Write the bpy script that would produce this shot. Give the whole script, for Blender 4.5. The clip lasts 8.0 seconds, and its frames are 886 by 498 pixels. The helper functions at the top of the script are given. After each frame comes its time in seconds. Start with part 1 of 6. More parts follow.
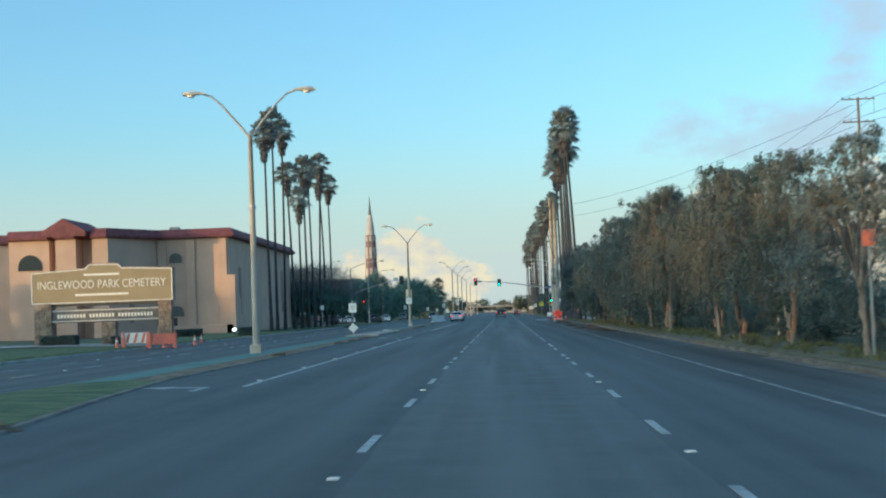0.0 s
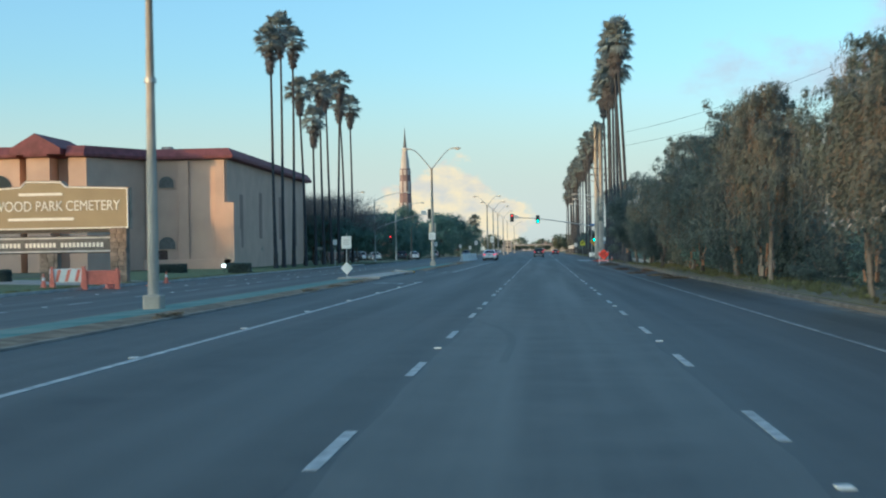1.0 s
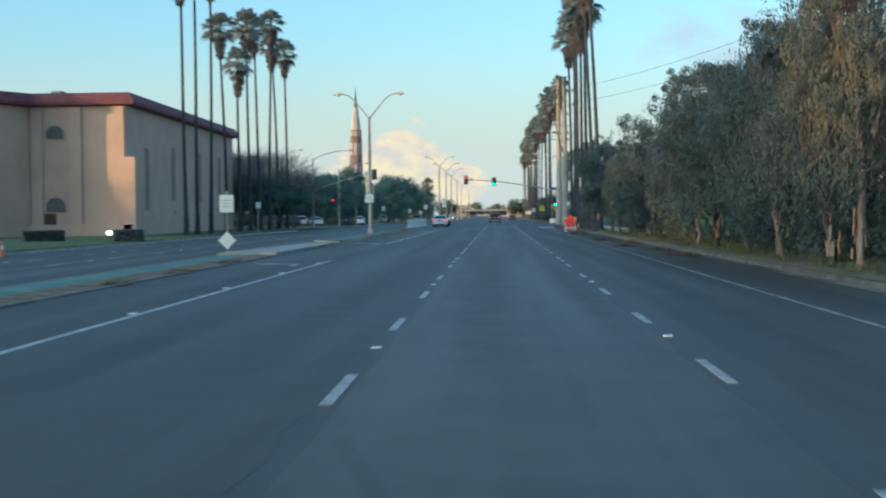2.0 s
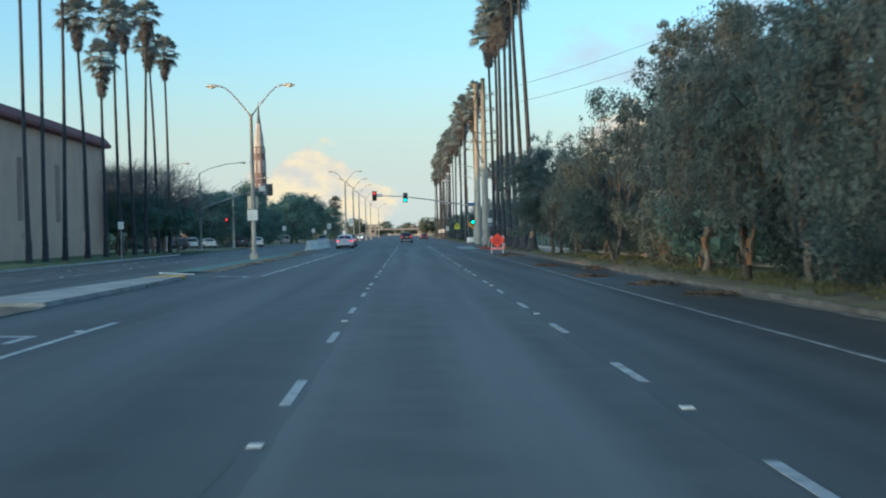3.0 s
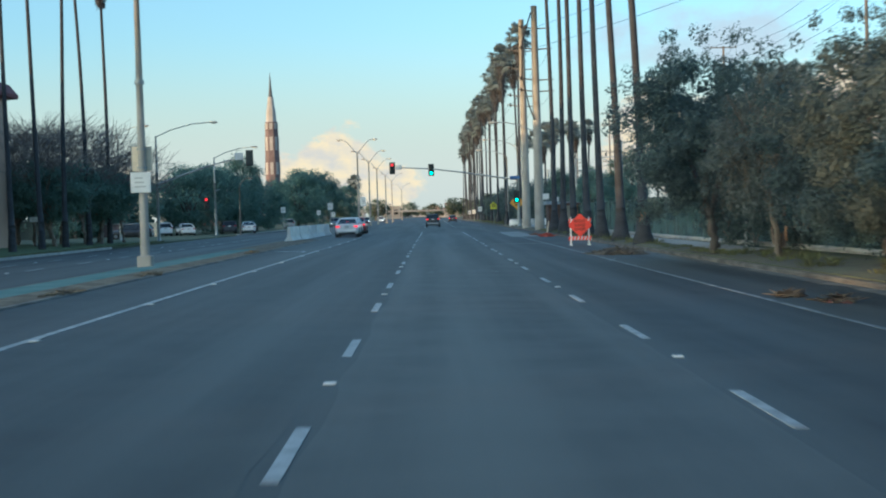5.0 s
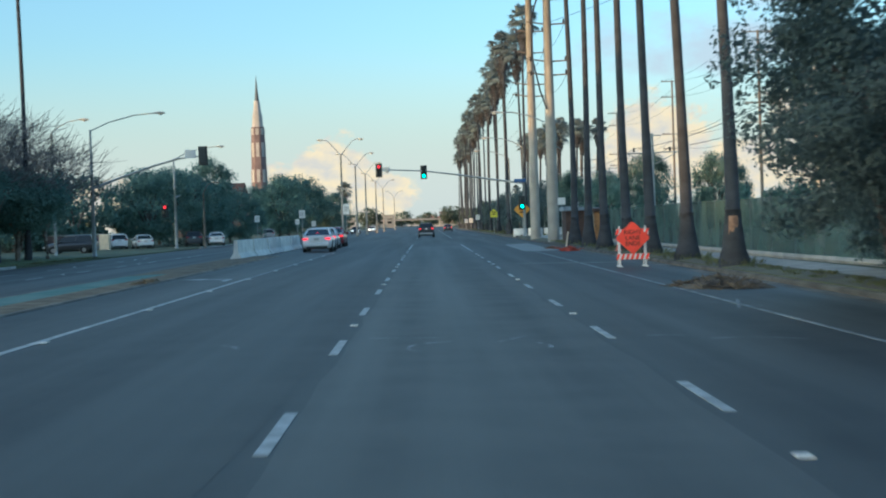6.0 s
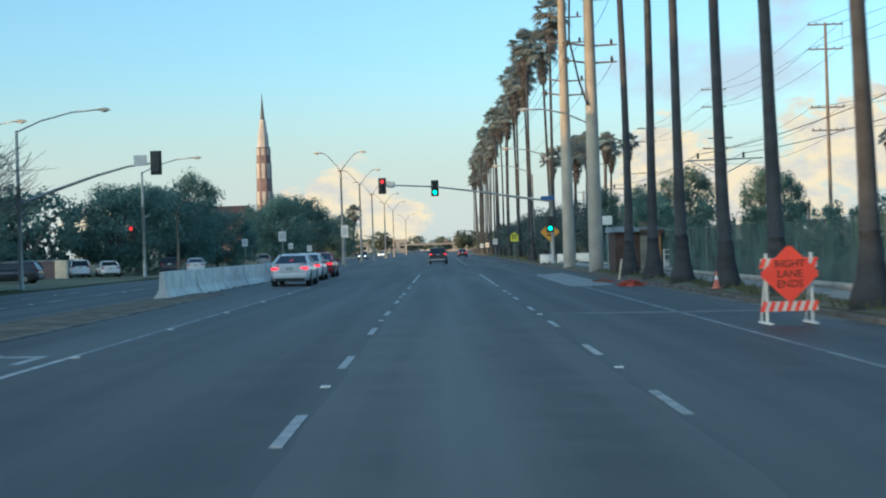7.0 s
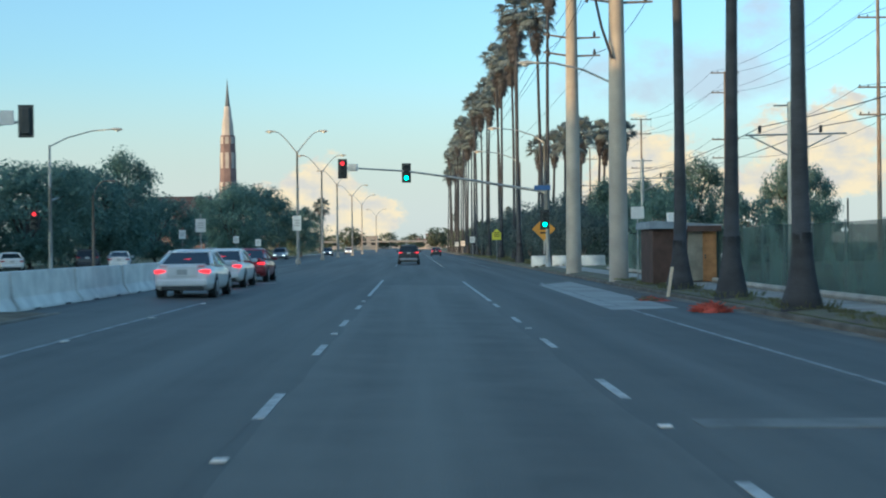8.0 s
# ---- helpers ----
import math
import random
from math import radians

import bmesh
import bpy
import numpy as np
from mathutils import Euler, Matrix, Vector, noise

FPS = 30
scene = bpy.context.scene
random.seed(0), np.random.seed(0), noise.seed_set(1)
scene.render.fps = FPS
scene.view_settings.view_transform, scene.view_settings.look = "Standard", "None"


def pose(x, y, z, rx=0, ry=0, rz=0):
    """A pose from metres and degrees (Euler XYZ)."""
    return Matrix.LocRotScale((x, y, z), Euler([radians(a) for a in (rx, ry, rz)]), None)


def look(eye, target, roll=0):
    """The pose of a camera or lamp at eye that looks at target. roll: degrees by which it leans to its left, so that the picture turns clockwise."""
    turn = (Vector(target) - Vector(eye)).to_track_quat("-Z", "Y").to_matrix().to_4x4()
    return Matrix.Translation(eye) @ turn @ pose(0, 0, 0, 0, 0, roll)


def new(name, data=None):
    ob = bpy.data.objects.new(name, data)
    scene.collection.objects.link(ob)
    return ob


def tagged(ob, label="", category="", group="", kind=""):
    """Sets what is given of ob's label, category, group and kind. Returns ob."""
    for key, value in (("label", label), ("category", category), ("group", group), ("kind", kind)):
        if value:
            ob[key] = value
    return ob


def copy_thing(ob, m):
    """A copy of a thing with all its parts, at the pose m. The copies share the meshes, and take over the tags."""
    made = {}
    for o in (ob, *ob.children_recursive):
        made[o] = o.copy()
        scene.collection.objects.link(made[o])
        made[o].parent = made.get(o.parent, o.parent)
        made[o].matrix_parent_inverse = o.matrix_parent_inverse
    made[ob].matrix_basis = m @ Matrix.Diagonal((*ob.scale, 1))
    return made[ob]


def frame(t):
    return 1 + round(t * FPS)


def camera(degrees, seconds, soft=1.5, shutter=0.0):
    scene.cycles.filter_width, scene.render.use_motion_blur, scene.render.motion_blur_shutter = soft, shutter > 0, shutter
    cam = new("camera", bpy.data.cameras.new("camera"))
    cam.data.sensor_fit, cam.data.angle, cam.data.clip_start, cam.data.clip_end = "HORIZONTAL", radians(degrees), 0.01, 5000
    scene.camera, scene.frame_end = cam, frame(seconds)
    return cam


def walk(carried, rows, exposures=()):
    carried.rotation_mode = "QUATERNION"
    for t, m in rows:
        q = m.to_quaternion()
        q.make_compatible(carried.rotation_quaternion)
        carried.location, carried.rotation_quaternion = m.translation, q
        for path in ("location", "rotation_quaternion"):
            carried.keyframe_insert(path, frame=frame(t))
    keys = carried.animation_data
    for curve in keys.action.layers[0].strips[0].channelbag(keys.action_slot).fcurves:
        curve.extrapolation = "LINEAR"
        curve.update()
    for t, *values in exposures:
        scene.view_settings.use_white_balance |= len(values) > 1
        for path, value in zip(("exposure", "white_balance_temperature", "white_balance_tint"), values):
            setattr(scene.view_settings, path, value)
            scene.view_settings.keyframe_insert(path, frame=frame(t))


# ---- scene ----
cam = camera(35.53, 8.0, soft=2.0, shutter=0.3)
# seconds, eye (x right of the left lane line, y along the road, z up), yaw, pitch, roll
PATH = [
    (0, 1.683, 0.714, 1.557, 2.526, 2.611, 2.087),
    (0.5, 1.705, 11.031, 1.557, 3.288, 1.305, 0.821),
    (1, 1.679, 21.286, 1.557, 4.107, 0.060, 0.950),
    (1.5, 1.565, 31.426, 1.559, 4.161, -1.014, 1.135),
    (2, 1.434, 41.627, 1.562, 2.246, -1.419, 0.635),
    (2.2, 1.381, 45.715, 1.563, 0.927, -1.428, 0.189),
    (3.3, 1.104, 68.298, 1.569, -1.757, -0.504, 1.446),
    (3.5, 1.071, 72.414, 1.569, -1.798, -0.493, 1.416),
    (4, 1.004, 82.707, 1.571, -1.638, -1.304, 1.411),
    (4.5, 0.982, 93.012, 1.571, -0.833, -1.596, 1.611),
    (5, 1.019, 103.314, 1.570, -0.418, -1.430, 1.736),
    (5.2, 1.041, 107.435, 1.570, -0.285, -1.344, 1.698),
    (6.3, 1.275, 130.043, 1.565, -0.702, -0.712, 1.986),
    (6.5, 1.310, 134.111, 1.565, -0.597, -0.365, 1.922),
    (7, 1.389, 144.241, 1.563, -0.058, -0.022, 1.850),
    (7.5, 1.424, 154.460, 1.562, -0.248, -0.132, 1.032),
    (8, 1.438, 164.702, 1.562, -1.214, -0.130, 0.637),
]
walk(cam, [(t, pose(x, y, z, 90 + pitch, roll, yaw)) for t, x, y, z, yaw, pitch, roll in PATH],
     [(0.0, 0.84, 4950, -11), (0.5, 0.87, 4980, -10), (2.0, 0.93, 5080, -7), (8.0, 0.93, 5080, -7)])

# ---- world, sun, exposure ----
SUN_EL, SUN_AZ = 3.2, 235.4      # degrees; azimuth clockwise from +y: low, behind and to the left
world = bpy.data.worlds.new("sky")
scene.world = world
world.use_nodes = True


def build_sky():
    nt = world.node_tree
    nt.nodes.clear()
    out = nt.nodes.new("ShaderNodeOutputWorld")
    bg = nt.nodes.new("ShaderNodeBackground")
    sky = nt.nodes.new("ShaderNodeTexSky")
    sky.sky_type = "NISHITA"
    sky.sun_disc = False
    sky.sun_elevation = radians(SUN_EL + 8)
    sky.sun_rotation = radians(SUN_AZ)
    sky.air_density, sky.dust_density, sky.ozone_density = 1.0, 2.0, 1.5
    bg.inputs["Strength"].default_value = 0.14
    # clouds: direction -> azimuth and elevation (radians)
    tc = nt.nodes.new("ShaderNodeTexCoord")
    sep = nt.nodes.new("ShaderNodeSeparateXYZ")
    nt.links.new(tc.outputs["Generated"], sep.inputs[0])

    def m(op, a, b=None, c=None):
        n = nt.nodes.new("ShaderNodeMath")
        n.operation = op
        for i, v in enumerate((a, b, c)):
            if v is None:
                continue
            if isinstance(v, (int, float)):
                n.inputs[i].default_value = v
            else:
                nt.links.new(v, n.inputs[i])
        return n.outputs[0]

    az = m("ARCTAN2", sep.outputs[0], sep.outputs[1])
    el = m("ARCSINE", sep.outputs[2])
    comb = nt.nodes.new("ShaderNodeCombineXYZ")
    nt.links.new(az, comb.inputs[0])
    nt.links.new(m("MULTIPLY", el, 1.6), comb.inputs[1])

    def fbm(scale, detail, rough, offset):
        n = nt.nodes.new("ShaderNodeTexNoise")
        n.inputs["Scale"].default_value = scale
        n.inputs["Detail"].default_value = detail
        n.inputs["Roughness"].default_value = rough
        add = nt.nodes.new("ShaderNodeVectorMath")
        add.operation = "ADD"
        nt.links.new(comb.outputs[0], add.inputs[0])
        add.inputs[1].default_value = (offset, offset * 0.7, 0)
        nt.links.new(add.outputs[0], n.inputs["Vector"])
        return n.outputs["Fac"]

    def blob(a0, e0, ra, re):
        da = m("DIVIDE", m("SUBTRACT", az, a0), ra)
        de = m("DIVIDE", m("SUBTRACT", el, e0), re)
        return m("SUBTRACT", 1.0, m("SQRT", m("ADD", m("MULTIPLY", da, da), m("MULTIPLY", de, de))))

    def smooth(v, lo, hi):
        n = nt.nodes.new("ShaderNodeMapRange")
        n.interpolation_type = "SMOOTHSTEP"
        nt.links.new(v, n.inputs[0])
        n.inputs[1].default_value, n.inputs[2].default_value = lo, hi
        return n.outputs[0]

    puff = fbm(34, 7, 0.62, 0.3)
    # the tall cumulus over the road's end, and its lower shoulders
    shape = blob(-0.066, 0.030, 0.040, 0.042)
    for b in (blob(-0.098, 0.018, 0.036, 0.030), blob(-0.034, 0.022, 0.034, 0.024),
              blob(-0.150, 0.004, 0.05, 0.022), 
              blob(0.165, 0.05, 0.055, 0.045), blob(0.29, 0.062, 0.06, 0.048), blob(0.23, 0.03, 0.08, 0.03), blob(-0.22, 0.02, 0.06, 0.02)):
        shape = m("MAXIMUM", shape, b)
    cumulus = smooth(m("ADD", shape, m("MULTIPLY", m("SUBTRACT", puff, 0.5), 1.9)), 0.12, 0.40)
    # thin warm wisps to the right
    wisp_noise = fbm(11, 5, 0.6, 2.1)
    wshape = blob(0.22, 0.11, 0.14, 0.05)
    for b in (blob(0.17, 0.105, 0.07, 0.03), blob(0.26, 0.19, 0.06, 0.10), blob(0.40, 0.10, 0.12, 0.05)):
        wshape = m("MAXIMUM", wshape, b)
    wisps = m("MULTIPLY", smooth(m("ADD", wshape, m("MULTIPLY", m("SUBTRACT", wisp_noise, 0.55), 3.0)), 0.25, 1.0), 0.75)
    shade = fbm(46, 4, 0.55, 5.0)
    ramp = nt.nodes.new("ShaderNodeValToRGB")
    ramp.color_ramp.elements[0].position, ramp.color_ramp.elements[0].color = 0.36, (3.2, 2.52, 2.05, 1)
    ramp.color_ramp.elements[1].position, ramp.color_ramp.elements[1].color = 0.60, (4.3, 3.0, 1.82, 1)
    nt.links.new(shade, ramp.inputs[0])
    # pale haze towards the horizon, and faint low cloud
    haze = m("MULTIPLY", smooth(m("ABSOLUTE", el), 0.14, 0.015), 0.86)
    mix0 = nt.nodes.new("ShaderNodeMix")
    mix0.data_type = "RGBA"
    nt.links.new(haze, mix0.inputs[0])
    nt.links.new(sky.outputs[0], mix0.inputs[6])
    mix0.inputs[7].default_value = (3.2, 2.82, 2.4, 1)
    mix1 = nt.nodes.new("ShaderNodeMix")
    mix1.data_type = "RGBA"
    nt.links.new(cumulus, mix1.inputs[0])
    nt.links.new(mix0.outputs[2], mix1.inputs[6])
    nt.links.new(ramp.outputs[0], mix1.inputs[7])
    mix2 = nt.nodes.new("ShaderNodeMix")
    mix2.data_type = "RGBA"
    nt.links.new(wisps, mix2.inputs[0])
    nt.links.new(mix1.outputs[2], mix2.inputs[6])
    mix2.inputs[7].default_value = (2.6, 2.35, 2.4, 1)
    nt.links.new(mix2.outputs[2], bg.inputs[0])
    nt.links.new(bg.outputs[0], out.inputs[0])


build_sky()
sun_data = bpy.data.lights.new("sun", "SUN")
sun_data.energy, sun_data.angle, sun_data.color = 2.2, radians(0.6), (1.0, 0.48, 0.16)
sun = new("sun", sun_data)
_a, _e = radians(SUN_AZ), radians(SUN_EL)
sun.matrix_world = look((math.sin(_a) * math.cos(_e) * 100, math.cos(_a) * math.cos(_e) * 100, math.sin(_e) * 100), (0, 0, 0))


# ---- materials ----
def material(name, base, rough=0.8, metal=0.0, var=0.25, scale=3.0, fine=40.0, bump=0.15, tint=None, emit=None, power=0.0,
             per_object=0.0, coat=0.0, stretch=(1, 1, 1), alpha_leaf=False, sheer=0.0):
    """A procedural surface: two scales of noise over a base colour, with bump; tint: a second colour in large patches."""
    mat = bpy.data.materials.new(name)
    mat.use_nodes = True
    nt = mat.node_tree
    bsdf = nt.nodes["Principled BSDF"]
    bsdf.inputs["Roughness"].default_value = rough
    bsdf.inputs["Metallic"].default_value = metal
    bsdf.inputs["Coat Weight"].default_value = coat
    tc = nt.nodes.new("ShaderNodeTexCoord")
    geo = nt.nodes.new("ShaderNodeNewGeometry")
    mp = nt.nodes.new("ShaderNodeMapping")
    mp.inputs["Scale"].default_value = stretch
    nt.links.new(geo.outputs["Position"], mp.inputs["Vector"])
    big = nt.nodes.new("ShaderNodeTexNoise")
    big.inputs["Scale"].default_value = scale
    big.inputs["Detail"].default_value = 5
    small = nt.nodes.new("ShaderNodeTexNoise")
    small.inputs["Scale"].default_value = fine
    small.inputs["Detail"].default_value = 3
    for n in (big, small):
        nt.links.new(mp.outputs[0], n.inputs["Vector"])
    mix = nt.nodes.new("ShaderNodeMix")
    mix.data_type = "RGBA"
    a = tuple(c * (1 - var) for c in base)
    b = tint or tuple(min(1, c * (1 + var)) for c in base)
    mix.inputs[6].default_value = (*a, 1)
    mix.inputs[7].default_value = (*b, 1)
    mr = nt.nodes.new("ShaderNodeMapRange")
    mr.inputs[1].default_value, mr.inputs[2].default_value = 0.35, 0.65
    nt.links.new(big.outputs["Fac"], mr.inputs[0])
    nt.links.new(mr.outputs[0], mix.inputs[0])
    hsv = nt.nodes.new("ShaderNodeHueSaturation")
    nt.links.new(mix.outputs[2], hsv.inputs["Color"])
    val = nt.nodes.new("ShaderNodeMapRange")
    val.inputs[1].default_value, val.inputs[2].default_value = 0.3, 0.7
    val.inputs[3].default_value, val.inputs[4].default_value = 1 - var * 0.6, 1 + var * 0.6
    nt.links.new(small.outputs["Fac"], val.inputs[0])
    value = val.outputs[0]
    if per_object:
        info = nt.nodes.new("ShaderNodeObjectInfo")
        r = nt.nodes.new("ShaderNodeMapRange")
        r.inputs[3].default_value, r.inputs[4].default_value = 1 - per_object, 1 + per_object
        nt.links.new(info.outputs["Random"], r.inputs[0])
        mul = nt.nodes.new("ShaderNodeMath")
        mul.operation = "MULTIPLY"
        nt.links.new(value, mul.inputs[0])
        nt.links.new(r.outputs[0], mul.inputs[1])
        value = mul.outputs[0]
    if alpha_leaf:
        isl = nt.nodes.new("ShaderNodeMapRange")
        isl.inputs[3].default_value, isl.inputs[4].default_value = 0.85, 1.15
        nt.links.new(geo.outputs["Random Per Island"], isl.inputs[0])
        mul = nt.nodes.new("ShaderNodeMath")
        mul.operation = "MULTIPLY"
        nt.links.new(value, mul.inputs[0])
        nt.links.new(isl.outputs[0], mul.inputs[1])
        value = mul.outputs[0]
    nt.links.new(value, hsv.inputs["Value"])
    nt.links.new(hsv.outputs[0], bsdf.inputs["Base Color"])
    if alpha_leaf:      # thin dull leaves let light through
        bsdf.inputs["Specular IOR Level"].default_value = 0.15
        thin = nt.nodes.new("ShaderNodeBsdfTranslucent")
        nt.links.new(hsv.outputs[0], thin.inputs["Color"])
        both = nt.nodes.new("ShaderNodeMixShader")
        both.inputs[0].default_value = 0.45
        nt.links.new(bsdf.outputs[0], both.inputs[1])
        nt.links.new(thin.outputs[0], both.inputs[2])
        nt.links.new(both.outputs[0], nt.nodes["Material Output"].inputs["Surface"])
    if sheer:           # open weave: part of the light goes straight through
        gap = nt.nodes.new("ShaderNodeBsdfTransparent")
        both = nt.nodes.new("ShaderNodeMixShader")
        both.inputs[0].default_value = sheer
        nt.links.new(bsdf.outputs[0], both.inputs[1])
        nt.links.new(gap.outputs[0], both.inputs[2])
        nt.links.new(both.outputs[0], nt.nodes["Material Output"].inputs["Surface"])
    if bump:
        bp = nt.nodes.new("ShaderNodeBump")
        bp.inputs["Strength"].default_value = bump
        bp.inputs["Distance"].default_value = 0.02
        nt.links.new(small.outputs["Fac"], bp.inputs["Height"])
        nt.links.new(bp.outputs[0], bsdf.inputs["Normal"])
    if emit:
        bsdf.inputs["Emission Color"].default_value = (*emit, 1)
        bsdf.inputs["Emission Strength"].default_value = power
    return mat


def asphalt(name, base, worn):
    """Asphalt with grit, long lane-wise wear bands and darker patches."""
    mat = material(name, base, rough=0.55, var=0.24, scale=0.8, fine=45, bump=0.3)
    nt = mat.node_tree
    bsdf = nt.nodes["Principled BSDF"]
    src = bsdf.inputs["Base Color"].links[0].from_socket
    geo = nt.nodes.new("ShaderNodeNewGeometry")
    mp = nt.nodes.new("ShaderNodeMapping")
    mp.inputs["Scale"].default_value = (0.9, 0.02, 1)
    nt.links.new(geo.outputs["Position"], mp.inputs["Vector"])
    band = nt.nodes.new("ShaderNodeTexNoise")
    band.inputs["Scale"].default_value = 1.0
    band.inputs["Detail"].default_value = 4
    nt.links.new(mp.outputs[0], band.inputs["Vector"])
    mr = nt.nodes.new("ShaderNodeMapRange")
    mr.inputs[1].default_value, mr.inputs[2].default_value = 0.38, 0.66
    nt.links.new(band.outputs["Fac"], mr.inputs[0])
    mix = nt.nodes.new("ShaderNodeMix")
    mix.data_type = "RGBA"
    nt.links.new(mr.outputs[0], mix.inputs[0])
    nt.links.new(src, mix.inputs[6])
    mix.inputs[7].default_value = (*worn, 1)
    nt.links.new(mix.outputs[2], bsdf.inputs["Base Color"])
    rr = nt.nodes.new("ShaderNodeMapRange")
    rr.inputs[3].default_value, rr.inputs[4].default_value = 0.68, 0.50
    nt.links.new(band.outputs["Fac"], rr.inputs[0])
    nt.links.new(rr.outputs[0], bsdf.inputs["Roughness"])
    return mat


